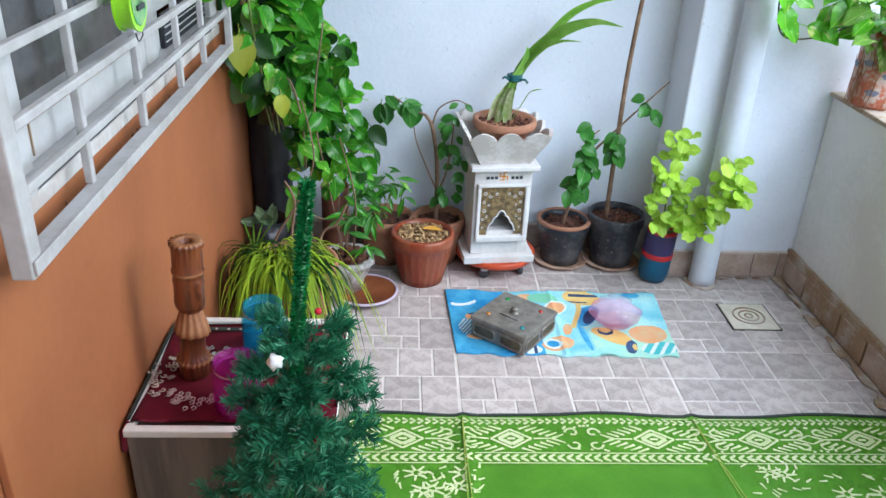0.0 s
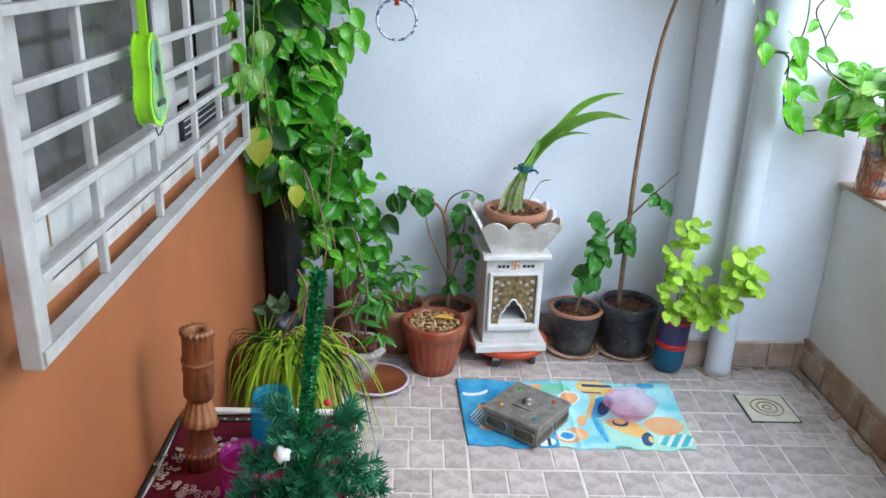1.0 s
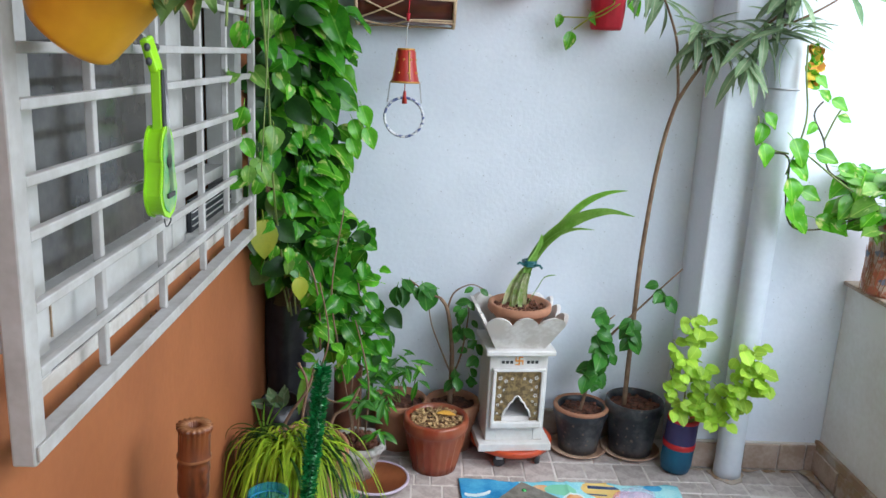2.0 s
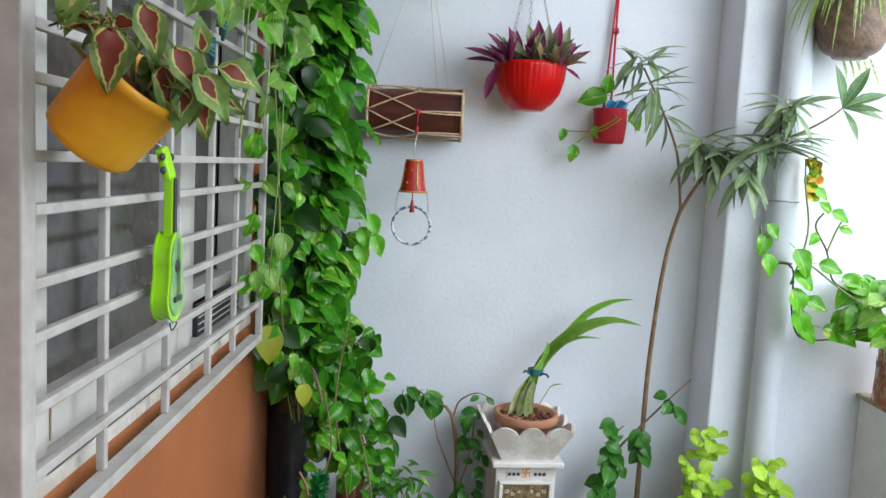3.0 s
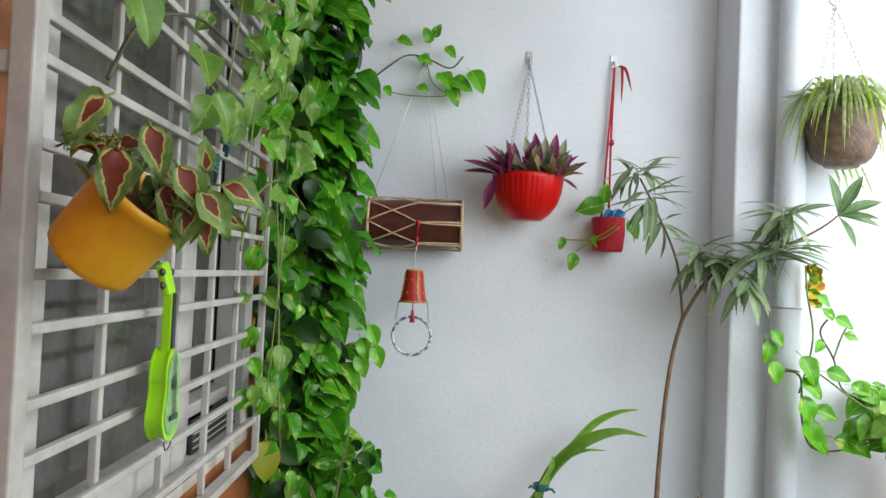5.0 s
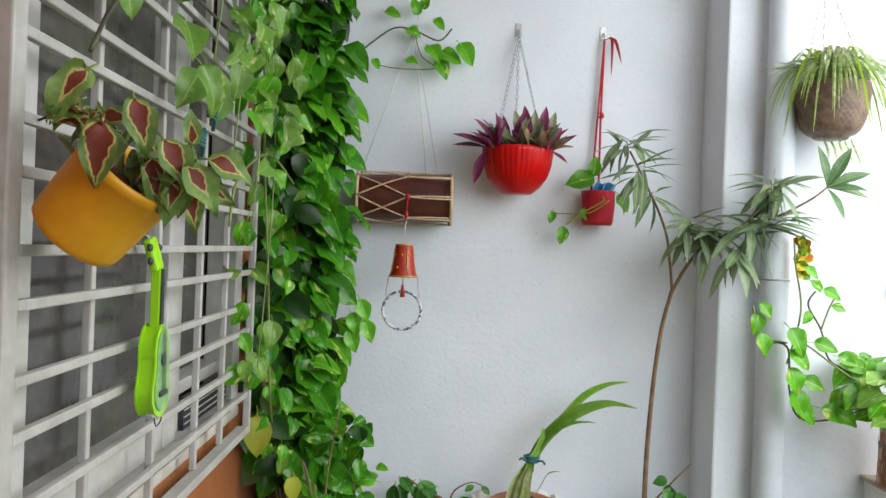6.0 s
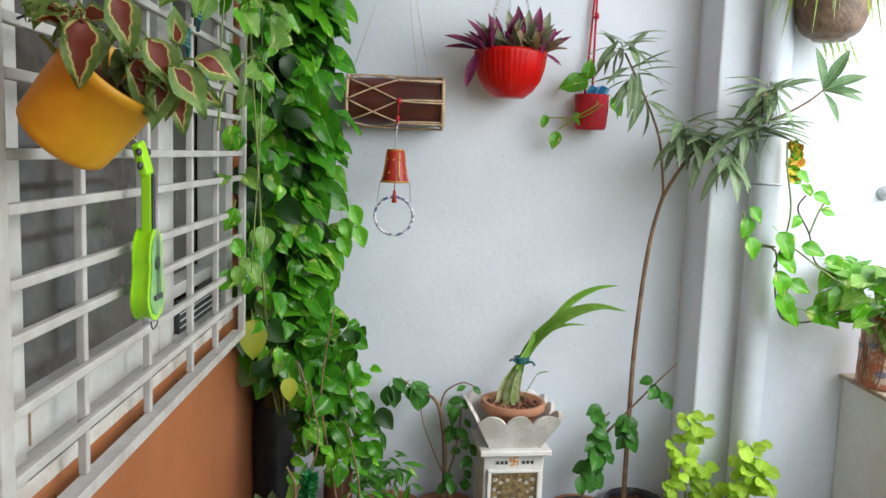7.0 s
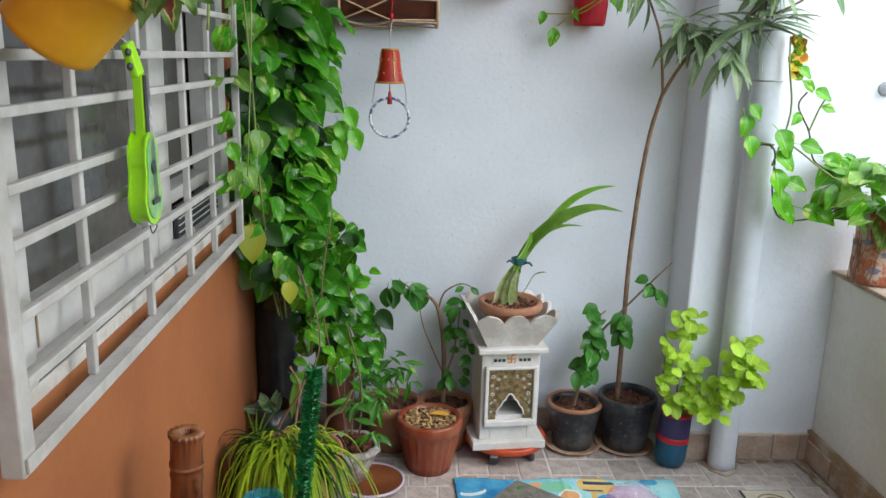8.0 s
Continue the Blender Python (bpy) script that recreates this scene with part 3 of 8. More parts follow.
def leaf_mesh(name, material, kind="heart", length=0.1, width=0.08, fold=0.25, droop=0.25, wavy=0.0, stalk=0.0, inner=None, seed=0):
    """A leaf with its foot at the origin, its tip along +y and its upper side +z. inner: (material, share) marks the middle of the blade."""
    rg = random.Random(seed)
    bm = bmesh.new()
    cols = (-1, -0.74, -0.64, -0.3, 0, 0.3, 0.64, 0.74, 1) if inner else (-1, -0.5, 0, 0.5, 1)
    rows = []
    for t, w in OUTLINE[kind]:
        row = []
        for c in cols:
            x = c * w * width / 2
            y = t * length + (0.05 * length * abs(c) * w if kind == "heart" else 0)
            z = abs(c) * w * width / 2 * fold - droop * length * t * t + wavy * width * math.sin(t * 9 + c * 2 + seed) * abs(c)
            row.append(bm.verts.new((x, y, z + rg.uniform(-1, 1) * 0.004 * length)))
        rows.append(row)
    for i, (a, b) in enumerate(zip(rows, rows[1:])):
        for j in range(len(cols) - 1):
            f = bm.faces.new((a[j], a[j + 1], b[j + 1], b[j]))
            if inner:
                mid = (cols[j] + cols[j + 1]) / 2
                t = (OUTLINE[kind][i][0] + OUTLINE[kind][i + 1][0]) / 2
                if 0.03 < t < 0.72 and abs(mid) < 0.64:
                    f.material_index = 1
                elif 0.03 < t < 0.86 and abs(mid) < 0.7:
                    f.material_index = 2
    bmesh.ops.remove_doubles(bm, verts=bm.verts, dist=1e-5)
    if stalk:
        tube(bm, [(0, 0.01 * length, 0), (0, -0.5 * stalk, -0.12 * stalk), (0, -stalk, -0.4 * stalk)], 0.0014, 5)
    me = bpy.data.meshes.new(name)
    bm.to_mesh(me)
    bm.free()
    me.shade_smooth()
    me.materials.append(material)
    if inner:
        for m in inner:
            me.materials.append(m)
    return me


def leaf_at(parent, me, pos, tip, up, size=1.0, name="leaf"):
    """One leaf of a plant: foot at pos (in the plant's own space), pointing along tip, upper side towards up."""
    d = Vector(tip).normalized()
    n = Vector(up)
    x = d.cross(n)
    if x.length < 1e-4:
        x = d.cross(Vector((0.3, 1, 0.2)))
    x.normalize()
    z = x.cross(d)
    m = Matrix((x, d, z)).transposed().to_4x4()
    ob = new(name, me)
    ob.parent = parent
    ob.matrix_basis = Matrix.Translation(pos) @ m @ Matrix.Diagonal((size, size, size, 1))
    return ob


def rv(s=1.0):
    return Vector((random.uniform(-s, s), random.uniform(-s, s), random.uniform(-s, s)))


# ---- the place ----
LEFT, BACK, STEP, RIGHT = -0.405, 2.50, 2.305, 1.43
CORNER = 0.968          # where the back wall steps forward
HEIGHT = 2.75
LEDGE = 0.645

bm = bmesh.new()
box(bm, LEFT - 0.3, -1.5, -0.12, RIGHT + 0.3, BACK + 0.3, -0.0022)
solid("floor", bm, M["grout"], "tiled balcony floor with pale grout joints", "floor")

bm = bmesh.new()
box(bm, LEFT - 0.2, BACK, -0.05, CORNER + 0.02, BACK + 0.2, HEIGHT)
solid("wall_north", bm, M["wall"], "pale blue plastered back wall of the balcony", "wall")
bm = bmesh.new()
box(bm, CORNER, STEP, -0.05, RIGHT + 0.8, BACK + 0.18, HEIGHT, bevel=0.008)
solid("wall_pillar", bm, M["wall"], "pale blue plastered wall section standing forward", "wall")
# window opening in the orange wall
WY0, WY1, WZ0, WZ1 = 0.86, 2.06, 0.85, 2.02
bm = bmesh.new()
for y0, z0, y1, z1 in ((-1.4, -0.05, BACK, WZ0), (-1.4, WZ1, BACK, HEIGHT), (-1.4, WZ0, WY0, WZ1), (WY1, WZ0, BACK, WZ1)):
    box(bm, LEFT - 0.2, y0, z0, LEFT, y1, z1)
bmesh.ops.remove_doubles(bm, verts=bm.verts, dist=1e-4)
solid("wall_west", bm, M["orange"], "orange painted house wall round the window", "wall")
bm = bmesh.new()
box(bm, LEFT - 0.2, -1.6, -0.05, RIGHT + 0.2, -1.4, 1.0)
solid("wall_south", bm, M["wall"], "plain low plastered wall closing the balcony", "wall")
bm = bmesh.new()
box(bm, RIGHT, -1.4, -0.05, RIGHT + 0.14, STEP, LEDGE, bevel=0.006)
solid("wall_east", bm, M["parapet"], "low cream plastered balcony parapet", "parapet")
bm = bmesh.new()
box(bm, LEFT - 0.2, -1.6, HEIGHT, RIGHT + 0.3, BACK + 0.2, HEIGHT + 0.12)
solid("ceiling", bm, M["ceiling"], "white painted balcony ceiling slab", "ceiling")

# skirting, sill slab, drainpipe, window
bm = bmesh.new()
box(bm, RIGHT - 0.012, -1.4, LEDGE, RIGHT + 0.17, STEP, LEDGE + 0.014, bevel=0.004)
solid("parapet_sill", bm, M["dirt"], "thin weathered slab along the parapet top", "sill")

skirting = tagged(new("baseboard"), "brown stone skirting tiles with dirty mortar", "skirting", kind="structure")
for (x0, y0, x1, y1, name) in ((RIGHT - 0.014, 0.2, RIGHT, STEP, "mortar"), (CORNER + 0.002, STEP - 0.010, RIGHT - 0.014, STEP, "mortar"), (LEFT, BACK - 0.010, CORNER, BACK, "mortar")):
    bm = bmesh.new()
    box(bm, x0, y0, 0, x1, y1, 0.108 if x0 > 1.4 else 0.098)
    part(name, bm, M["dirt"] if x0 > 1.4 else M["grout"], skirting, smooth=False)


def skirting_piece(x0, y0, x1, y1, h, m=M["skirting"]):
    bm = bmesh.new()
    box(bm, x0, y0, 0.006, x1, y1, h, bevel=0.002, segments=1)
    part("tile", bm, m, skirting, smooth=False)


x = CORNER + 0.006
for w in (0.14, 0.062, 0.12, 0.09, 0.04):
    skirting_piece(x, STEP - 0.018, min(x + w - 0.005, RIGHT - 0.016), STEP - 0.008, 0.094)
    x += w
x = LEFT
while x < CORNER - 0.05:
    skirting_piece(x, BACK - 0.018, x + 0.145, BACK - 0.008, 0.094)
    x += 0.15
y = STEP
for w in (0.17, 0.23, 0.15, 0.30, 0.21, 0.28, 0.30):
    skirting_piece(RIGHT - 0.021, y - w + 0.005, RIGHT - 0.013, y - 0.004, 0.075 + 0.014 * math.sin(w * 90), M["dirt"] if w in (0.23, 0.15, 0.21) else M["skirting"])
    y -= w

pipe = tagged(new("drainpipe"), "pale blue painted vertical drainpipe with dirty foot", "pipe", kind="structure")
pipe.location = (1.112, 2.25, 0)
bm = bmesh.new()
lathe(bm, [(0.0, 0.001), (0.0435, 0.002), (0.043, 0.03), (0.042, 0.045), (0.042, 1.22), (0.0435, 1.226), (0.0435, 1.232), (0.042, 1.238), (0.042, HEIGHT), (0, HEIGHT)], 40)
part("pipe_shaft", bm, M["pipe"], pipe)
bm = bmesh.new()
ring_torus(bm, 0.0445, 0.0025, (0, 0, 1.237))
part("wire_band", bm, M["metal"], pipe)
bm = bmesh.new()
lathe(bm, [(0.042, 0.0005), (0.056, 0.0008), (0.052, 0.003), (0.042, 0.009)], 26, wave=lambda a, z: 1 + 0.10 * math.sin(3 * a) + 0.06 * math.sin(7 * a + 1))
part("foot_mortar", bm, M["dirt"], pipe)

window = tagged(new("window_1"), "white sliding window with dark glass panes", "window", kind="structure")
GX = LEFT - 0.03


def bar_box(name, x0, y0, z0, x1, y1, z1, m, parent, bevel=0.002, label=""):
    bm = bmesh.new()
    box(bm, x0, y0, z0, x1, y1, z1, bevel=bevel)
    return part(name, bm, m, parent, label, smooth=False)


bar_box("stile", GX - 0.04, WY0, WZ0, LEFT + 0.004, WY0 + 0.08, WZ1, M["white_trim"], window)
bar_box("stile", GX - 0.03, 1.481, 0.885, LEFT - 0.002, 1.560, WZ1 - 0.06, M["white_trim"], window)
bar_box("stile", GX - 0.055, 1.562, 0.885, LEFT - 0.020, 1.630, WZ1 - 0.06, M["white_trim"], window)
bar_box("stile", GX - 0.04, 1.99, WZ0, LEFT + 0.004, WY1, WZ1, M["white_trim"], window)
bar_box("bottom_rail", GX - 0.03, WY0 + 0.08, 0.885, LEFT - 0.004, 1.480, 0.945, M["white_trim"], window)
bar_box("bottom_rail", GX - 0.052, 1.631, 0.956, LEFT - 0.028, 1.99, 0.985, M["white_trim"], window)
bar_box("top_rail", GX - 0.04, WY0 + 0.08, WZ1 - 0.06, LEFT + 0.002, 1.99, WZ1, M["white_trim"], window)
bar_box("window_sill", GX - 0.05, WY0 - 0.02, 0.862, LEFT + 0.012, WY1 + 0.02, 0.884, M["white_trim"], window)
bar_box("window_sill", GX - 0.05, WY0 - 0.02, 0.826, LEFT + 0.003, WY1 + 0.02, 0.850, M["flaked"], window, label="flaking white plaster ledge")
bar_box("sill_gap", GX - 0.045, WY0 - 0.018, 0.851, LEFT + 0.001, WY1 + 0.018, 0.861, M["black_plastic"], window, 0, "dark open joint under the sill")
bar_box("panel_bead", LEFT - 0.0035, WY0 + 0.10, 0.893, LEFT - 0.0015, WY0 + 0.103, 0.940, M["dirt"], window, 0)
bar_box("panel_bead", LEFT - 0.0035, WY0 + 0.10, 0.938, LEFT - 0.0015, 1.47, 0.941, M["dirt"], window, 0)
bar_box("vent_back", LEFT - 0.018, 1.632, 0.885, LEFT - 0.010, 1.99, 0.955, M["black_plastic"], window, 0)
for z in (0.897, 0.912, 0.927, 0.942):
    bar_box("slat", LEFT - 0.0098, 1.634, z, LEFT - 0.006, 1.988, z + 0.0025, M["white_trim"], window, 0.001)
for y0, y1, xx in ((WY0 + 0.08, 1.48, GX - 0.015), (1.63, 1.99, GX - 0.045)):
    bar_box("pane", xx - 0.006, y0 - 0.005, 0.93, xx, y1 + 0.005, WZ1 - 0.05, M["glass"], window, 0)
# unseen dark panel, added to close the opening behind the panes
bar_box("window_backing", LEFT - 0.199, WY0 - 0.03, WZ0 - 0.03, LEFT - 0.15, WY1 + 0.03, WZ1 + 0.03, M["dark_grey"], window, 0)

grille = thing("window_grille", (0, 0, 0), "white painted steel window grille fixed on the orange wall", "grille", kind="structure")
GR = -0.35
bar_box("post", GR - 0.028, 0.781, 0.801, GR, 0.812, 2.02, M["grille"], grille, 0.003)
bar_box("post", GR - 0.012, 1.951, 0.806, GR + 0.006, 1.964, 2.02, M["grille"], grille, 0.003)
bar_box("rail", GR + 0.0005, 0.783, 0.807, GR + 0.0045, 1.950, 0.826, M["grille"], grille, 0.001)
bar_box("rail_ledge", GR - 0.024, 0.813, 0.8215, GR, 1.950, 0.8245, M["grille"], grille, 0.001)
bar_box("rail", GR - 0.028, 0.813, 1.985, GR, 1.950, 2.02, M["grille"], grille, 0.003)
for z in (0.905, 0.983, 1.067, 1.129, 1.213, 1.273, 1.359, 1.418, 1.511, 1.561, 1.655, 1.705, 1.80, 1.85, 1.935):
    bar_box("bar", GR - 0.013, 0.813, z - 0.0065, GR - 0.001, 1.950, z + 0.0065, M["grille"], grille, 0.002)
for y in (1.036, 1.30, 1.556, 1.76):
    bar_box("upright", GR - 0.026, y - 0.007, 0.8255, GR - 0.0135, y + 0.007, 1.985, M["grille"], grille, 0.002)
for y in (0.797,):
    for z in (0.95, 1.5, 1.95):
        bar_box("bracket", LEFT - 0.002, y - 0.012, z - 0.012, GR - 0.028, y + 0.012, z + 0.012, M["grille"], grille, 0.002)

for y, l in ((0.90, 0.03), (1.02, 0.022), (1.33, 0.045), (1.36, 0.02), (1.58, 0.055), (1.72, 0.03)):
    bm = bmesh.new()
    tube(bm, [(LEFT, y, 0.800), (LEFT, y + 0.001, 0.800 - 0.5 * l), (LEFT, y - 0.001, 0.800 - l)], 0.0022, 6, r_end=0.0008)
    part("rust_drip", bm, M["wood_brown"], grille, "brown rust drip on the wall")
conduit = tagged(new("conduit"), "orange painted conduit strip on the house wall", "conduit", kind="structure")
bar_box("strip", LEFT, 0.70, 0.3, LEFT + 0.014, 0.728, 2.7, M["orange"], conduit, 0.003)
bar_box("strip", LEFT, 0.2, 1.385, LEFT + 0.014, 0.70, 1.41, M["orange"], conduit, 0.003)

# ---- floor drain ----
drain = thing("floor_drain", (1.192, 2.028, 0), "square cream floor drain plate with round ring grating", "drain", rot=(0, 0, 0))
bm = bmesh.new()
box(bm, -0.0735, -0.0735, -0.004, 0.0735, 0.0735, 0.004, bevel=0.002)
part("plate", bm, M["drain"], drain, smooth=False)
for r in (0.048, 0.030, 0.012):
    bm = bmesh.new()
    ring_torus(bm, r, 0.0028, (0, 0, 0.0045), n=32)
    part("ring", bm, M["dirt"], drain, "grimy grating ring")
bm = bmesh.new()
for x0, y0, x1, y1 in ((-0.079, -0.079, 0.079, -0.074), (-0.079, 0.074, 0.079, 0.079), (-0.079, -0.074, -0.074, 0.074), (0.074, -0.074, 0.079, 0.074)):
    box(bm, x0, y0, -0.004, x1, y1, 0.001)
part("joint", bm, M["mat_black"], drain, "dark grimy joint", smooth=False)


# ---- pots ----
def pot(name, loc, R, r, h, m, label, saucer=None, ribs=0, lip=0.012, soil=M["soil"], soil_z=None, wave=None):
    """A plant pot with a lip, a hollow inside, soil and perhaps a saucer under it."""
    e = thing(name, loc, label, "plant pot")
    z0 = 0.0
    if saucer:
        rs, ms = saucer
        bm = bmesh.new()
        lathe(bm, [(0, 0.001), (rs * 0.8, 0.001), (rs, 0.012), (rs - 0.003, 0.015), (rs * 0.8, 0.006), (0, 0.005)], 36)
        part("saucer", bm, ms, e)
        z0 = 0.006
    bm = bmesh.new()
    wv = wave or ((lambda a, z: 1 + (0.060 * max(-0.6, math.cos(ribs * a)) if 0.02 < z - z0 < h * 0.68 else 0)) if ribs else None)
    lathe(bm, [(0, z0), (r, z0), (r + (R - r) * 0.1, z0 + 0.03), (r + (R - r) * 0.62, z0 + h * 0.64), (r + (R - r) * 0.72, z0 + h * 0.74), (R - 0.004, z0 + h * 0.78), (R, z0 + h * 0.83), (R, z0 + h * 0.97), (R - 0.004, z0 + h),
               (R - lip, z0 + h), (R - lip - 0.004, z0 + h * 0.9), (r, z0 + h * 0.6), (0, z0 + h * 0.6)], 64 if ribs else 40, wave=wv)
    part("vessel", bm, m, e)
    sz = z0 + (soil_z or h * 0.88)
    bm = bmesh.new()
    rg = random.Random(h * 1000)
    prof = [(R - lip - 0.003, sz - 0.004), (R * 0.7, sz), (R * 0.4, sz + 0.006), (0, sz + 0.008)]
    lathe(bm, prof, 24)
    for v in bm.verts:
        v.co.z += rg.uniform(-0.004, 0.005)
    part("soil", bm, soil, e)
    bm = bmesh.new()
    for i in range(46):
        a, q = rg.uniform(0, 6.28), (R - lip - 0.01) * math.sqrt(rg.random())
        s = rg.uniform(0.003, 0.008)
        bmesh.ops.create_icosphere(bm, subdivisions=1, radius=s, matrix=Matrix.Translation((q * math.cos(a), q * math.sin(a), sz + 0.005 + s * 0.2)) @ Matrix.Diagonal((1, rg.uniform(0.6, 1.3), rg.uniform(0.5, 0.9), 1)))
    part("crumb_layer", bm, soil, e, "loose soil crumbs", smooth=False)["kind"] = "stuff"
    return e


p_terra = pot("terracotta_pot", (0.157, 2.250, 0), 0.104, 0.070, 0.175, M["terracotta"], "ribbed red terracotta pot filled with dry mulch", ribs=22, lip=0.016)
bm = bmesh.new()
rg = random.Random(3)
for i in range(240):
    a, q = rg.uniform(0, 6.28), 0.08 * math.sqrt(rg.random())
    m = Matrix.Translation((q * math.cos(a), q * math.sin(a), 0.160 + rg.uniform(0, 0.012))) @ Euler((rg.uniform(-0.6, 0.6), rg.uniform(-0.6, 0.6), rg.uniform(0, 6))).to_matrix().to_4x4()
    box(bm, -rg.uniform(0.004, 0.012), -0.004, -0.0012, rg.uniform(0.004, 0.012), 0.004, 0.0012, m=m)
ob = part("mulch", bm, M["mulch"], p_terra, "dry leaf and bark mulch", smooth=False)
ob["kind"] = "stuff"
me = leaf_mesh("fallen_leaf", M["dry_leaf"], "oval", 0.066, 0.028, fold=0.3, droop=0.1)
leaf_at(p_terra, me, (0.0, 0.015, 0.176), (1, -0.1, 0.05), (0, -0.1, 1), 1.0, "dry_leaf")

p_fig = pot("plant_pot", (0.215, 2.400, 0), 0.092, 0.066, 0.165, M["clay_rim"], "round brown clay pot against the wall", lip=0.012)
p_bush = pot("plant_pot", (0.035, 2.400, 0), 0.095, 0.07, 0.165, M["clay_rim"], "brown clay pot with small green shrub", lip=0.010)
p_blk1 = pot("black_pot", (0.650, 2.400, 0), 0.092, 0.066, 0.155, M["muddy"], "black plastic pot with muddy clay rim on saucer", saucer=(0.098, M["saucer_tan"]), lip=0.014)
bm = bmesh.new()
ring_torus(bm, 0.086, 0.008, (0, 0, 0.158), n=40)
part("rim", bm, M["clay_rim"], p_blk1, "mud-caked brown rim")
p_blk2 = pot("black_pot", (0.830, 2.398, 0), 0.098, 0.072, 0.185, M["muddy"], "larger black plastic pot with pebbly soil on saucer", saucer=(0.100, M["saucer_tan"]), lip=0.008)
p_grass = pot("clay_bowl", (-0.222, 1.99, 0), 0.128, 0.09, 0.20, M["clay_rim"], "wide shallow brown clay pot beside the cabinet", lip=0.013, soil_z=0.15)
p_white = pot("whitewashed_pot", (-0.085, 2.165, 0.012), 0.088, 0.052, 0.115, M["grey_pot"], "small flaking whitewashed clay pot standing in a dish", lip=0.014, wave=lambda a, z: 1 + 0.03 * math.sin(9 * a + 40 * z) + 0.03 * math.sin(17 * a - 90 * z))
bm = bmesh.new()
rg = random.Random(9)
for i in range(70):
    a, q = rg.uniform(0, 6.28), 0.07 * math.sqrt(rg.random())
    bmesh.ops.create_icosphere(bm, subdivisions=1, radius=rg.uniform(0.006, 0.012), matrix=Matrix.Translation((q * math.cos(a), q * math.sin(a), 0.105 + 0.035 * (1 - q / 0.07))))
part("soil_mound", bm, M["soil"], p_white, "heaped red soil", smooth=False)

dish = thing("enamel_dish", (-0.022, 2.128, 0), "shallow brown dish with lilac rim on the floor", "dish")
bm = bmesh.new()
lathe(bm, [(0, 0.001), (0.07, 0.001), (0.098, 0.020), (0.102, 0.022), (0.098, 0.024), (0.070, 0.009), (0, 0.009)], 44)
part("basin", bm, M["copper"], dish)
bm = bmesh.new()
ring_torus(bm, 0.0985, 0.0045, (0, 0, 0.0215), n=48)
part("rim", bm, M["enamel_dish"], dish, "lilac enamel rim")

bottle = thing("bottle_planter", (0.948, 2.275, 0), "cut bottle planter painted purple and teal with red bands", "planter", rot=(0, 3, 0))
bm = bmesh.new()
lathe(bm, [(0, 0.004), (0.030, 0.0), (0.044, 0.006), (0.050, 0.03), (0.050, 0.088)], 30)
part("teal_half", bm, M["bottle_blue"], bottle)
bm = bmesh.new()
lathe(bm, [(0.050, 0.088), (0.0515, 0.089), (0.0515, 0.106), (0.050, 0.107)], 30)
part("red_band", bm, M["bottle_red"], bottle)
bm = bmesh.new()
lathe(bm, [(0.050, 0.107), (0.049, 0.175), (0.049, 0.178)], 30)
part("purple_half", bm, M["bottle_purple"], bottle)
bm = bmesh.new()
lathe(bm, [(0.049, 0.178), (0.0505, 0.179), (0.0505, 0.190), (0.046, 0.191), (0.044, 0.17), (0, 0.168)], 30)
part("red_rim", bm, M["bottle_red"], bottle)

# black grow sack, succulent sack and tin in the corner
sack = thing("grow_sack", (-0.340, 2.385, 0), "tall black plastic grow sack in the wall corner", "grow bag")
bm = bmesh.new()
lathe(bm, [(0, 0.001), (0.060, 0.001), (0.066, 0.05), (0.060, 0.2), (0.066, 0.35), (0.064, 0.5), (0.068, 0.535), (0.060, 0.53), (0.055, 0.49), (0, 0.49)], 36,
      wave=lambda a, z: 1 + 0.05 * math.sin(5 * a + 9 * z) + 0.03 * math.sin(11 * a - 14 * z))
part("bag", bm, M["black_bag"], sack)
sack2 = thing("grow_sack", (-0.325, 2.20, 0), "short black plastic grow sack with grey-green succulent", "grow bag")
bm = bmesh.new()
lathe(bm, [(0, 0.001), (0.055, 0.001), (0.06, 0.05), (0.055, 0.16), (0.06, 0.235), (0.053, 0.232), (0.05, 0.2), (0, 0.2)], 36, wave=lambda a, z: 1 + 0.06 * math.sin(4 * a + 12 * z) + 0.03 * math.sin(9 * a - 14 * z))
part("bag", bm, M["black_bag"], sack2)
succ = leaf_mesh("succulent_leaf", M["succulent"], "oval", 0.105, 0.034, fold=0.35, droop=-0.1)
for tip in ((-0.5, -0.5, 0.6), (-0.2, -0.4, 0.9), (0.1, -0.3, 1), (-0.8, -0.3, 0.2), (0.4, -0.4, 0.8), (0.1, -0.6, 0.6)):
    leaf_at(sack2, succ, (random.uniform(-0.02, 0.02), random.uniform(-0.03, 0.0), 0.215), tip, (0.2, -1, 0.5), random.uniform(0.8, 1.2))
blade = leaf_mesh("upright_blade", M["lily"], "lance", 0.2, 0.035, fold=0.5, droop=0.05)
leaf_at(sack2, blade, (0.05, -0.02, 0.2), (0.35, -0.1, 1), (-0.3, -1, 0.2), 1.0)
leaf_at(sack2, blade, (0.06, -0.03, 0.2), (0.15, -0.3, 1), (0.3, -1, 0.2), 0.8)
tin = thing("rusty_tin", (-0.135, 2.375, 0), "rusty brown tin planter with blue plastic tag", "planter")
bm = bmesh.new()
lathe(bm, [(0, 0.001), (0.046, 0.001), (0.047, 0.01), (0.046, 0.012), (0.046, 0.13), (0.047, 0.135), (0.046, 0.14), (0.046, 0.27), (0.048, 0.275), (0.044, 0.275), (0.044, 0.25), (0, 0.25)], 30)
part("can", bm, M["tin_rust"], tin)
bm = bmesh.new()
box(bm, -0.03, -0.056, 0.262, 0.028, -0.049, 0.305, bevel=0.003)
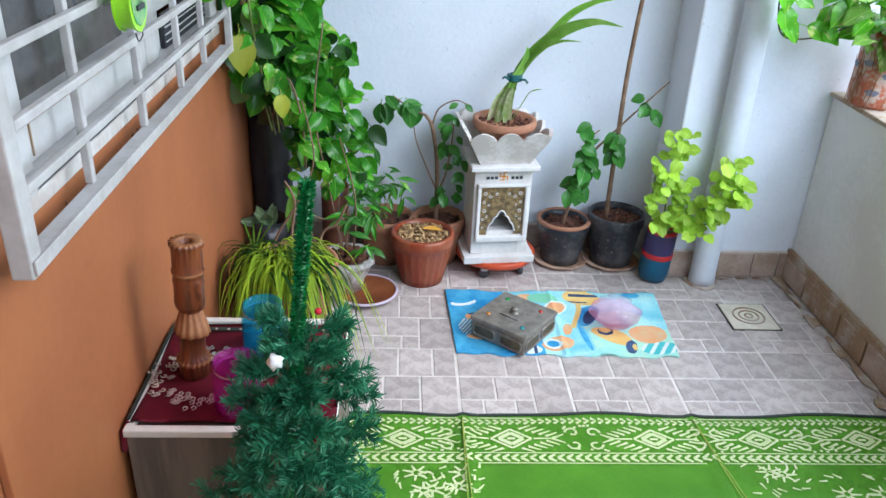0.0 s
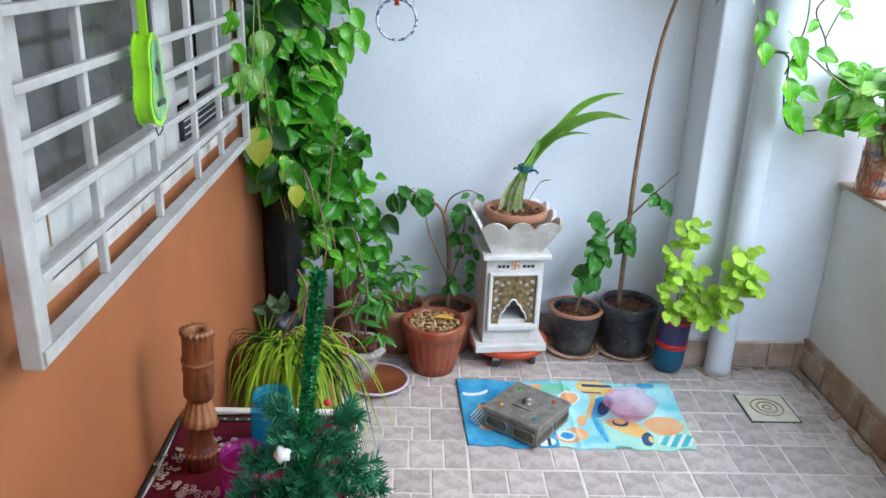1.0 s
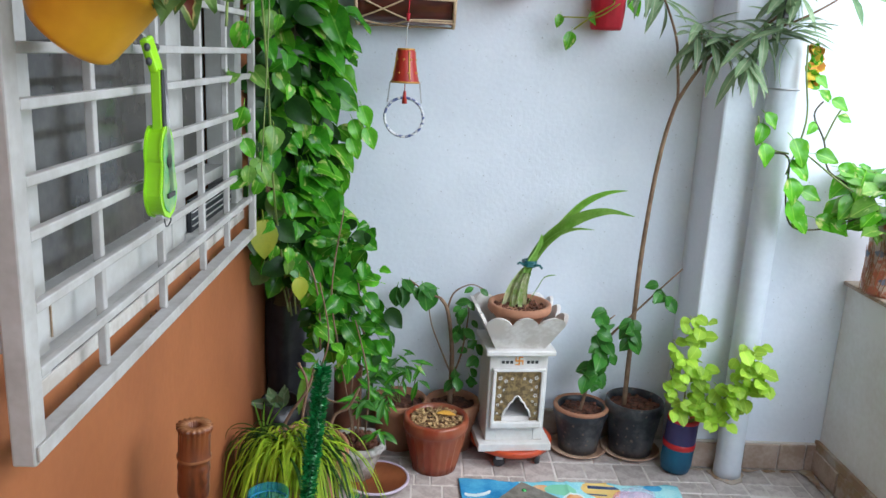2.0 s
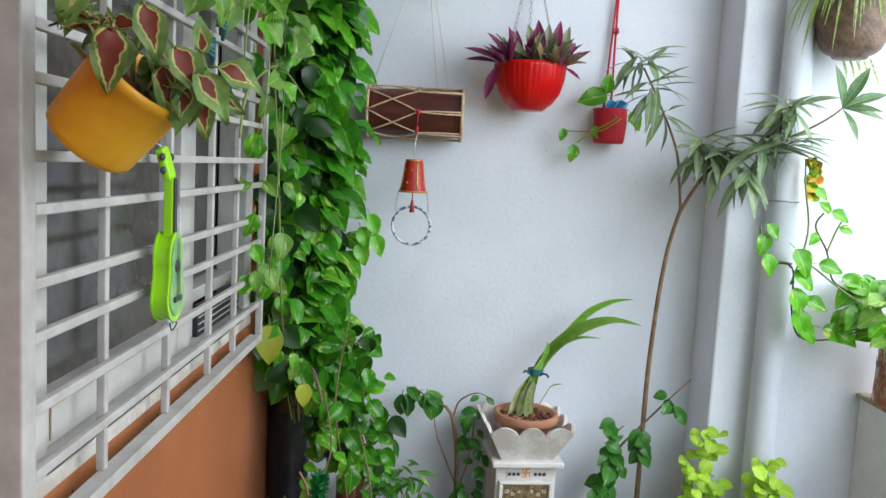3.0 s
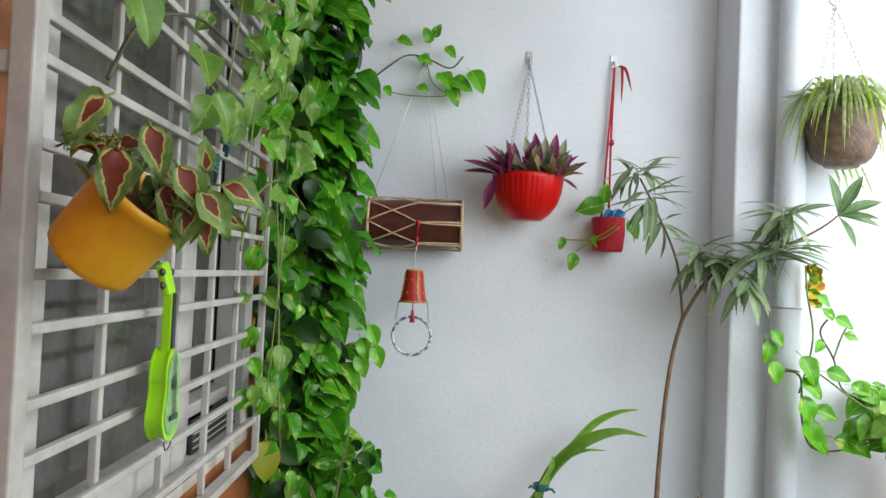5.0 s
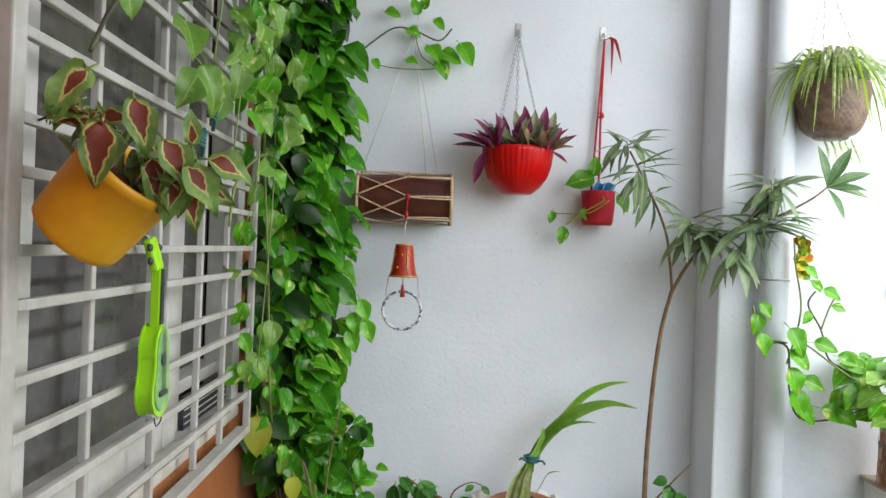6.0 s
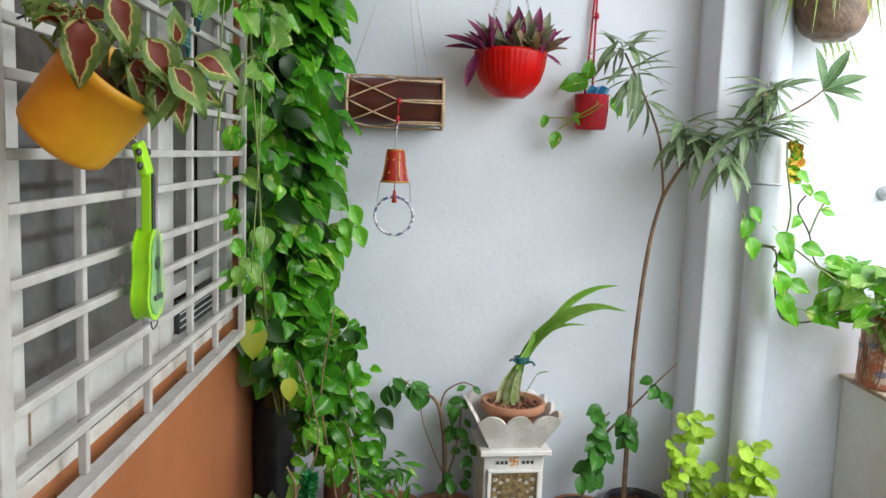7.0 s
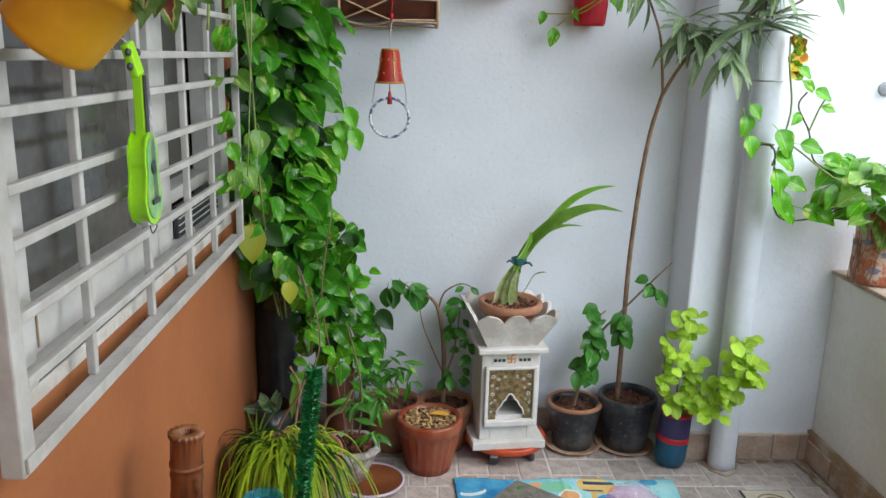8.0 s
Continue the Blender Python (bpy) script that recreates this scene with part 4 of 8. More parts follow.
part("tag", bm, M["blue_tag"], tin, "blue plastic tag")

# ---- marble shrine planter on its red cart ----
cart = thing("plant_trolley", (0.413, 2.358, 0), "round red plastic plant trolley on grey castors", "trolley")
bm = bmesh.new()
lathe(bm, [(0, 0.040), (0.118, 0.040), (0.134, 0.046), (0.136, 0.062), (0.131, 0.066), (0.122, 0.062), (0, 0.062)], 48)
part("tray", bm, M["red_cart"], cart)
for a in (-115, -40, 60, 150):
    cx, cy = 0.108 * math.cos(radians(a)), 0.108 * math.sin(radians(a))
    bm = bmesh.new()
    m = Matrix.Translation((cx, cy, 0.019)) @ Euler((0, radians(90), radians(a + 30))).to_matrix().to_4x4()
    lathe(bm, [(0, -0.009), (0.015, -0.009), (0.019, -0.005), (0.019, 0.005), (0.015, 0.009), (0, 0.009)], 20)
    bmesh.ops.transform(bm, matrix=m, verts=bm.verts)
    w = part("castor", bm, M["dark_grey"], cart, "grey rubber castor")
    bm = bmesh.new()
    box(bm, cx - 0.012, cy - 0.012, 0.028, cx + 0.012, cy + 0.012, 0.041, bevel=0.002)
    part("bracket", bm, M["metal"], w)

shrine = thing("marble_shrine", (0.403, 2.345, 0.062), "white marble shrine pillar with gold lattice niche", "shrine", rot=(0, 0, 6))
bm = bmesh.new()
box(bm, -0.119, -0.101, 0.0, 0.119, 0.101, 0.026, bevel=0.003)
part("base_slab", bm, M["marble"], shrine, smooth=False)
bm = bmesh.new()
# hollow shaft: four walls with a niche cut in front
box(bm, -0.094, -0.076, 0.0265, -0.060, 0.080, 0.325, bevel=0.003)
box(bm, 0.060, -0.076, 0.0265, 0.094, 0.080, 0.325, bevel=0.003)
box(bm, -0.060, 0.03, 0.0265, 0.060, 0.080, 0.325)
box(bm, -0.060, -0.076, 0.0265, 0.060, 0.03, 0.110)
box(bm, -0.060, -0.076, 0.265, 0.060, 0.03, 0.325)
part("shaft", bm, M["marble"], shrine, smooth=False)
# raised niche surround
bm = bmesh.new()
box(bm, -0.084, -0.092, 0.085, -0.072, -0.0765, 0.268, bevel=0.003)
box(bm, 0.072, -0.092, 0.085, 0.084, -0.0765, 0.268, bevel=0.003)
box(bm, -0.084, -0.092, 0.268, 0.084, -0.0765, 0.278, bevel=0.003)
box(bm, -0.084, -0.094, 0.075, 0.084, -0.0765, 0.098, bevel=0.005)
part("niche_surround", bm, M["marble"], shrine, smooth=False)
# fretwork arch: panel with a cusped arch opening
bm = bmesh.new()
arch = []
for i in range(25):
    u = -1 + 2 * i / 24
    s = 1 - abs(u)
    arch.append((u * 0.046, 0.112 + 0.072 * (s ** 0.75) + 0.006 * abs(math.sin(3 * math.pi * s))))
lo = [bm.verts.new((x, -0.082, z)) for x, z in arch]
hi = [bm.verts.new((-0.072 + 0.144 * u / 24, -0.082, 0.268)) for u in range(25)]
for i in range(24):
    bm.faces.new((lo[i], lo[i + 1], hi[i + 1], hi[i]))
for sx in (-1, 1):
    vs = [bm.verts.new((sx * x, -0.082, z)) for x, z in ((0.046, 0.112), (0.072, 0.098), (0.072, 0.268))]
    bm.faces.new(vs)
    vs = [bm.verts.new((sx * x, -0.082, z)) for x, z in ((0.046, 0.112), (0.046, 0.098), (0.072, 0.098))]
    bm.faces.new(vs)
g = bmesh.ops.extrude_face_region(bm, geom=list(bm.faces))
bmesh.ops.translate(bm, vec=(0, 0.005, 0), verts=[v for v in g["geom"] if isinstance(v, bmesh.types.BMVert)])
part("lattice", bm, M["gold"], shrine, "gold and white fretwork lattice", smooth=False)
bm = bmesh.new()
tube(bm, [(x, -0.085, z) for x, z in arch], 0.003, 6)
for sx in (-1, 1):
    for k, (x, z, r) in enumerate(((0.058, 0.245, 0.008), (0.06, 0.215, 0.006), (0.058, 0.185, 0.008), (0.04, 0.235, 0.007), (0.062, 0.155, 0.006), (0.05, 0.165, 0.005), (0.045, 0.205, 0.005), (0.062, 0.125, 0.005), (0.02, 0.243, 0.006))):
        for q in range(5):
            a = q * 1.256 + k
            bmesh.ops.create_icosphere(bm, subdivisions=1, radius=r * 0.32, matrix=Matrix.Translation((sx * x + 0.6 * r * math.cos(a), -0.084, z + 0.6 * r * math.sin(a))))
part("fretwork", bm, M["marble"], shrine, "white carved flower fretwork")
# row of small dark marks and an orange mark over the niche
bm = bmesh.new()
for i in range(9):
    if i in (3, 4, 5):
        continue
    box(bm, -0.056 + i * 0.0135, -0.0785, 0.292, -0.047 + i * 0.0135, -0.0762, 0.301)
part("dark_marks", bm, M["dark_grey"], shrine, smooth=False)
bm = bmesh.new()
for x0, z0, x1, z1 in ((-0.002, 0.287, 0.002, 0.315), (-0.013, 0.299, 0.013, 0.303), (-0.013, 0.303, -0.010, 0.314), (0.010, 0.288, 0.013, 0.299), (0.002, 0.312, 0.012, 0.315), (-0.012, 0.287, -0.002, 0.290)):
    box(bm, x0, -0.0787, z0, x1, -0.0762, z1)
part("orange_mark", bm, M["sticker_orange"], shrine, smooth=False)
bm = bmesh.new()
box(bm, -0.111, -0.104, 0.3255, 0.111, 0.098, 0.343, bevel=0.004)
part("cap_slab", bm, M["marble"], shrine, smooth=False)

# flared square planter with scalloped rim
planter = thing("scalloped_planter", (0.403, 2.345, 0.4055), "flared square marble planter with scalloped chipped rim", "planter", rot=(0, 0, 6))
for q in range(4):
    bm = bmesh.new()
    n = 24
    front, back = [], []
    for i in range(n + 1):
        u = -1 + 2 * i / n
        zt = 0.088 + 0.030 * abs(math.sin((u + 1) / 2 * 3 * math.pi)) ** 0.7
        for lst, th in ((front, 0.0), (back, 0.011)):
            lo = bm.verts.new((u * (0.080 - th * 0.9), -0.080 + th, 0.0))
            k = 0.080 + (0.140 - 0.080) * zt / 0.12
            hi = bm.verts.new((u * (k - th * 0.9), -k + th, zt))
            lst.append((lo, hi))
    for i in range(n):
        (a0, a1), (b0, b1) = front[i], front[i + 1]
        (c0, c1), (d0, d1) = back[i], back[i + 1]
        bm.faces.new((a0, b0, b1, a1))
        bm.faces.new((d0, c0, c1, d1))
        bm.faces.new((a1, b1, d1, c1))
        bm.faces.new((b0, a0, c0, d0))
    bmesh.ops.transform(bm, matrix=Matrix.Rotation(radians(90 * q), 4, 'Z'), verts=bm.verts)
    part("side_slab", bm, M["old_marble"], planter, smooth=False)
bm = bmesh.new()
box(bm, -0.079, -0.079, 0.001, 0.079, 0.079, 0.012)
part("bottom_slab", bm, M["marble"], planter, smooth=False)
lily = thing("lily_pot", (0.409, 2.345, 0.4185), "clay pot with tied strap-leaved lily", "plant")
bm = bmesh.new()
lathe(bm, [(0, 0), (0.055, 0), (0.072, 0.06), (0.090, 0.085), (0.099, 0.088), (0.102, 0.095), (0.101, 0.112), (0.096, 0.115), (0.086, 0.113), (0.083, 0.10), (0, 0.10)], 40)
part("vessel", bm, M["clay_rim"], lily)
bm = bmesh.new()
rg = random.Random(5)
for i in range(110):
    a, q = rg.uniform(0, 6.28), 0.078 * math.sqrt(rg.random())
    bmesh.ops.create_icosphere(bm, subdivisions=1, radius=rg.uniform(0.003, 0.009), matrix=Matrix.Translation((q * math.cos(a), q * math.sin(a), 0.102)))
part("soil", bm, M["soil"], lily, smooth=False)


def strap(parent, pts, w, m, name="leaf", fold=0.3, side=None):
    """A long strap leaf along points, w wide, narrowing to its tip."""
    pts = curve_pts(pts, 6)
    bm = bmesh.new()
    rows = []
    for i, p in enumerate(pts):
        t = i / (len(pts) - 1)
        d = (pts[min(i + 1, len(pts) - 1)] - pts[max(i - 1, 0)]).normalized()
        s = (Vector(side) if side else d.cross(Vector((0, 0.2, 1)))).normalized()
        nn = s.cross(d).normalized()
        k = w / 2 * (1 - max(0, (t - 0.55) / 0.45) ** 1.6) * (0.75 + 0.25 * min(1, t * 4))
        rows.append([bm.verts.new(p + s * k * c + nn * abs(c) * k * fold) for c in (-1, 0, 1)])
    for a, b in zip(rows, rows[1:]):
        for j in range(2):
            bm.faces.new((a[j], a[j + 1], b[j + 1], b[j]))
    bmesh.ops.solidify(bm, geom=list(bm.faces), thickness=0.0012)
    return part(name, bm, m, parent)


for dx, lean in ((-0.055, -0.01), (-0.04, 0.0), (-0.025, 0.005), (-0.01, 0.012), (0.005, 0.015), (0.018, 0.02), (-0.03, 0.01), (-0.002, 0.018)):
    dy = random.uniform(-0.025, 0.025)
    strap(lily, [(dx * 0.9, dy, 0.10), (dx * 0.6 + 0.004, dy * 0.6, 0.17), (0.02 + lean * 0.4, dy * 0.2 - 0.004, 0.245)], 0.016, M["lily_pale"], "leaf_base", side=(1, 0.2 * dx, 0))
strap(lily, [(0.018, -0.008, 0.215), (0.022, -0.01, 0.25), (0.07, -0.02, 0.33), (0.15, -0.035, 0.398), (0.24, -0.05, 0.430), (0.325, -0.06, 0.418)], 0.036, M["lily"], side=(-0.45, 0.35, 0.8))
strap(lily, [(0.015, -0.008, 0.215), (0.022, -0.01, 0.25), (0.085, -0.015, 0.345), (0.165, -0.02, 0.44), (0.235, -0.03, 0.482), (0.30, -0.04, 0.494)], 0.024, M["lily"], side=(-0.4, 0.5, 0.8))
strap(lily, [(0.02, -0.01, 0.215), (0.025, -0.012, 0.25), (0.075, -0.03, 0.33), (0.14, -0.045, 0.368), (0.205, -0.06, 0.372)], 0.014, M["lily"], side=(-0.3, 0.5, 0.8))
strap(lily, [(0.01, -0.012, 0.215), (0.02, -0.016, 0.25), (0.045, -0.02, 0.30), (0.05, -0.02, 0.345)], 0.026, M["lily"], side=(1, 0.2, 0))
strap(lily, [(0.02, -0.01, 0.11), (0.045, -0.03, 0.17), (0.065, -0.05, 0.215), (0.10, -0.06, 0.225)], 0.012, M["lily"], side=(0.5, 0.5, 0.4))
bm = bmesh.new()
for k in range(3):
    ring_torus(bm, 0.020, 0.0045, (0.021, -0.006, 0.240 + 0.006 * k), n=20, wob=0.002)
tube(bm, [(0.0, -0.024, 0.243), (-0.014, -0.03, 0.253), (-0.02, -0.03, 0.246)], 0.004, 6)
tube(bm, [(0.03, -0.024, 0.243), (0.05, -0.03, 0.245), (0.058, -0.03, 0.235)], 0.004, 6)
part("ribbon", bm, M["teal_ribbon"], lily, "teal ribbon tie")

# ---- floor mat, towel, box, dish ----
gmat = thing("floor_mat", (0, 0, 0), "green and cream woven plastic floor mat with folk pattern", "mat")
MX0, MX1, MY0, MY1 = -0.30, 1.412, -0.6, 1.522
bm = bmesh.new()
nx, ny = 90, 70


def mat_z(x, y):
    e = max(0.0, 1 - (MY1 - y) / 0.05)
    z = 0.004 + 0.002 * math.sin(x * 9) * math.sin(y * 7)
    for c in (0.255, 0.845):
        z += 0.007 * math.exp(-((x - c) / 0.014) ** 2)
    return z + e * 0.004 * (1 + math.sin(x * 11 + 1))


gv = [[bm.verts.new((MX0 + (MX1 - MX0) * i / nx, MY0 + (MY1 - MY0) * j / ny, mat_z(MX0 + (MX1 - MX0) * i / nx, MY0 + (MY1 - MY0) * j / ny))) for j in range(ny + 1)] for i in range(nx + 1)]
for i in range(nx):
    for j in range(ny):
        bm.faces.new((gv[i][j], gv[i + 1][j], gv[i + 1][j + 1], gv[i][j + 1]))
bmesh.ops.solidify(bm, geom=list(bm.faces), thickness=0.002)
part("weave", bm, M["mat_green"], gmat)
bm = bmesh.new()
rows = []
for i in range(91):
    x = MX0 + (MX1 - MX0) * i / 90
    z = mat_z(x, MY1)
    rows.append((x, MY1 + 0.003 + 0.002 * math.sin(x * 23), z + 0.001))
tube(bm, rows, 0.0045, 6)
part("binding", bm, M["mat_black"], gmat, "black bound edge")
bm = bmesh.new()


def stroke(x0, y0, x1, y1, w0, w1=None):
    """A flat raised stroke of the woven pattern."""
    w1 = w0 if w1 is None else w1
    if max(y0, y1) > MY1 - 0.004 or max(x0, x1) > MX1 - 0.004:
        return
    d = Vector((x1 - x0, y1 - y0, 0))
    n = Vector((-d.y, d.x, 0)).normalized()
    cs = []
    for x, y, w, s in ((x0, y0, w0, 1), (x1, y1, w1, 1), (x1, y1, w1, -1), (x0, y0, w0, -1)):
        px, py = x + n.x * w / 2 * s, y + n.y * w / 2 * s
        cs.append(bm.verts.new((px, py, mat_z(px, py) + 0.0012)))
    bm.faces.new(cs)


x = MX0
while x < MX1:                       # edge row of small leaves
    stroke(x, 1.508, x + 0.014, 1.500, 0.008, 0.002)
    stroke(x, 1.492, x + 0.014, 1.500, 0.008, 0.002)
    x += 0.019
stroke(MX0, 1.513, MX1 - 0.01, 1.513, 0.003)
for c in (-0.16, 0.10, 0.365, 0.72, 0.985, 1.25):     # diamonds with feathered wings
    cy = 1.438
    for s, t in ((1, 1), (1, -1), (-1, 1), (-1, -1)):
        stroke(c + s * 0.050, cy, c, cy + t * 0.034, 0.006)
        stroke(c + s * 0.030, cy, c, cy + t * 0.020, 0.011)
        for k in range(6):
            u = 0.006 + k * 0.016
            stroke(c + s * (0.016 + u), cy + t * (0.037 - u * 0.42), c + s * (0.046 + u), cy + t * (0.050 - u * 0.40), 0.008, 0.003)
    stroke(c - 0.010, cy, c + 0.010, cy, 0.008)
    for s in (-1, 1):
        stroke(c + s * 0.055, cy, c + s * 0.105, cy, 0.005)
for c in (-0.03, 0.235, 0.545, 0.855, 1.12):           # scrolls between the diamonds
    for s in (-1, 1):
        for t in (-1, 1):
            for k in range(9):
                a0, a1 = k * 0.6, k * 0.6 + 0.55
                r0, r1 = 0.018 - k * 0.0013, 0.018 - (k + 1) * 0.0013
                ox, oy = c + s * 0.026, 1.438 + t * 0.022
                stroke(ox + s * r0 * math.cos(a0), oy + t * r0 * math.sin(a0), ox + s * r1 * math.cos(a1), oy + t * r1 * math.sin(a1), 0.006)
    rg = random.Random(int(c * 100))
    for k in range(10):
        px, py = c + rg.uniform(-0.05, 0.05), 1.438 + rg.choice((-1, 1)) * rg.uniform(0.036, 0.046)
        stroke(px, py, px + 0.007, py, 0.006)
for yb in (1.387, 1.352):
    stroke(MX0, yb, MX1 - 0.01, yb, 0.003)
x = MX0
while x < MX1:                       # chevron band
    stroke(x, 1.370, x + 0.016, 1.382, 0.009, 0.006)
    stroke(x, 1.370, x + 0.016, 1.358, 0.009, 0.006)
    x += 0.022
rg = random.Random(4)
for k in range(90):                  # star flowers on both fields
    px = rg.uniform(MX0, 0.24) if k % 2 else rg.uniform(0.88, MX1 - 0.05)
    py = 1.325 - (k // 6) * 0.062 + rg.uniform(-0.012, 0.012)
    for q in range(7):
        a = q * 0.9 + k
        stroke(px + 0.007 * math.cos(a), py + 0.007 * math.sin(a), px + 0.034 * math.cos(a), py + 0.026 * math.sin(a), 0.008, 0.004)
    for q in range(8):
        a, r = rg.uniform(0, 6.3), rg.uniform(0.04, 0.055)
        stroke(px + r * math.cos(a), py + r * math.sin(a), px + (r + 0.012) * math.cos(a + 0.3), py + (r + 0.012) * math.sin(a + 0.3), 0.006, 0.003)
for k in range(60):                  # side border
    stroke(1.325, 1.35 - k * 0.03, 1.345, 1.338 - k * 0.03, 0.008)
    stroke(1.345, 1.338 - k * 0.03, 1.325, 1.326 - k * 0.03, 0.008)
ob = part("pattern", bm, M["mat_cream"], gmat, "cream folk pattern", smooth=False)
for c in (0.255, 0.845):
    for k in range(2):
        bm = bmesh.new()
        tube(bm, [(c - 0.006 + 0.016 * t / 12 * (k - 0.5) + 0.05 * t / 12 * (c > 0.5), 1.51 - 0.5 * t / 12, mat_z(c, 1.51 - 0.5 * t / 12) + 0.0015) for t in range(13)], 0.0011, 5)
        part("crease_thread", bm, M["crease"], gmat, "frayed yellowish crease thread")


def blob(u, v, cu, cv, a, b, rot=0.0):
    du, dv = (u - cu) * 1.9, v - cv
    c, s = math.cos(rot), math.sin(rot)
    p, q = du * c + dv * s, -du * s + dv * c
    return (p / a) ** 2 + (q / b) ** 2


def towel_colour(u, v):
    """Which print colour lies at u (across) and v (towards the viewer)."""
    w = 0.05 * math.sin(13 * u + 3 * v) + 0.04 * math.sin(17 * v + 5 * u)
    if blob(u, v, 0.075, 0.22, 0.12, 0.05, -0.3) < 1 and blob(u, v, 0.075, 0.17, 0.12, 0.06, -0.3) > 1:
        return 5
    if blob(u, v, 0.11, 0.44, 0.075, 0.05, -0.4) < 1 + w:
        return 4 if 0.4 < v - 0.2 * u + 0.04 < 0.44 else 2
    if blob(u, v, 0.085, 0.60, 0.10, 0.13, 0.2) < 1:
        return 5 if int((u * 3 + v) * 40) % 2 else 1
    if blob(u, v, 0.15, 0.76, 0.17, 0.05, 0.05) < 1 + w:
        return 2
    if blob(u, v, 0.50, 0.29, 0.065, 0.10, 0.6) < 1 + 4 * w:
        return 2
    if blob(u, v, 0.50, 0.28, 0.085, 0.12, 0.6) < 1 + 3 * w:
        return 5
    if blob(u, v, 0.45, 0.13, 0.14, 0.09, 0.1) < 1 + 2 * w:
        return 6
    if blob(u, v, 0.37, 0.10, 0.08, 0.06) < 1:
        return 2
    if blob(u, v, 0.445, 0.84, 0.055, 0.05, -0.5) < 1:
        return 1
    if blob(u, v, 0.445, 0.84, 0.08, 0.08, -0.5) < 1:
        return 5
    if blob(u, v, 0.47, 0.84, 0.15, 0.10, -0.4) < 1 + w or blob(u, v, 0.53, 0.62, 0.04, 0.09, 0.2) < 1:
        return 2
    if blob(u, v, 0.33, 0.93, 0.11, 0.06) < 1 + w:
        return 4 if int(u * 60) % 3 == 0 else 5
    if blob(u, v, 0.64, 0.10, 0.17, 0.11, 0.1) < 1 + w:
        return 4 if (0.045 < v < 0.085 and u > 0.58) or (0.155 < v < 0.18 and u < 0.66) else 3
    if abs(u - 0.585 - 0.03 * math.sin(v * 7)) < 0.012 and v < 0.6:
        return 3
    if blob(u, v, 0.645, 0.40, 0.09, 0.19, 0.5) < 1 + 3 * w:
        return 4 if blob(u, v, 0.655, 0.42, 0.06, 0.13, 0.5) < 1 + 5 * w else 1
    if blob(u, v, 0.60, 0.75, 0.05, 0.24, -0.15) < 1 + 2 * w:
        return 1 if blob(u, v, 0.60, 0.75, 0.025, 0.2, -0.15) < 1 else 0
    if blob(u, v, 0.80, 0.87, 0.05, 0.09, 0.2) < 1:
        return 3 if blob(u, v, 0.815, 0.87, 0.02, 0.04) < 1 else 4
    if blob(u, v, 0.725, 0.72, 0.19, 0.10, 0.55) < 1 + w:
        return 4 if blob(u, v, 0.70, 0.66, 0.07, 0.06) < 1 and blob(u, v, 0.70, 0.64, 0.05, 0.045) > 1 else 3
    if blob(u, v, 0.895, 0.68, 0.17, 0.13, -0.15) < 1 + 2 * w:
        return 2
    if blob(u, v, 0.93, 0.88, 0.16, 0.085, -0.05) < 1 + w:
        return 5 if math.sin(u * 130 + v * 40) > 0.35 else 7
    if blob(u, v, 0.88, 0.05, 0.08, 0.06) < 1:
        return 1
    if u < 0.27 + 0.05 * math.sin(7 * v) or (u < 0.40 and v > 0.7 + w):
        return 1
    if u > 0.6 and v > 0.45 + 2 * w:
        return 8
    return 0


towel = thing("beach_towel", (0, 0, 0), "small turquoise towel printed with orange and yellow fish", "towel")
bm = bmesh.new()
nx, ny = 260, 140
C00, C10, C11, C01 = Vector((0.233, 2.162)), Vector((0.922, 2.157)), Vector((0.896, 1.796)), Vector((0.252, 1.803))
rows = []
for i in range(nx + 1):
    u = i / nx
    col = []
    for j in range(ny + 1):
        v = j / ny
        p = C00 * (1 - u) * (1 - v) + C10 * u * (1 - v) + C11 * u * v + C01 * (1 - u) * v
        edge = 0.004 * (math.sin(u * 21) + math.sin(u * 47 + 1)) * (1 if j in (0, ny) else 0)
        z = 0.006 + 0.0022 * math.sin(u * 15 + v * 5) + 0.0016 * math.sin(v * 19 - u * 8) + 0.004 * math.exp(-((u - 0.49) / 0.012) ** 2)
        col.append(bm.verts.new((p.x, p.y + edge, z)))
    rows.append(col)
for i in range(nx):
    for j in range(ny):
        f = bm.faces.new((rows[i][j], rows[i][j + 1], rows[i + 1][j + 1], rows[i + 1][j]))
        f.material_index = towel_colour((i + 0.5) / nx, (j + 0.5) / ny)
edge = [e for e in bm.edges if e.is_boundary]
g = bmesh.ops.extrude_edge_only(bm, edges=edge)
for v in g["geom"]:
    if isinstance(v, bmesh.types.BMVert):
        v.co.z = 0.0005
M["towel_pale"] = mat("pale_green_print", (0.45, 0.72, 0.55), (0.30, 0.66, 0.62), rough=0.95, scale=12, fine=200, bump=0.5)
M["towel_teal"] = mat("teal_print", (0.06, 0.42, 0.45), (0.10, 0.50, 0.50), rough=0.95, fine=200, bump=0.5)
part("cloth", bm, [M["towel"], M["towel_blue"], M["towel_orange"], M["towel_yellow"], M["towel_black"], M["towel_white"], M["towel_green"], M["towel_teal"], M["towel_pale"]], towel)

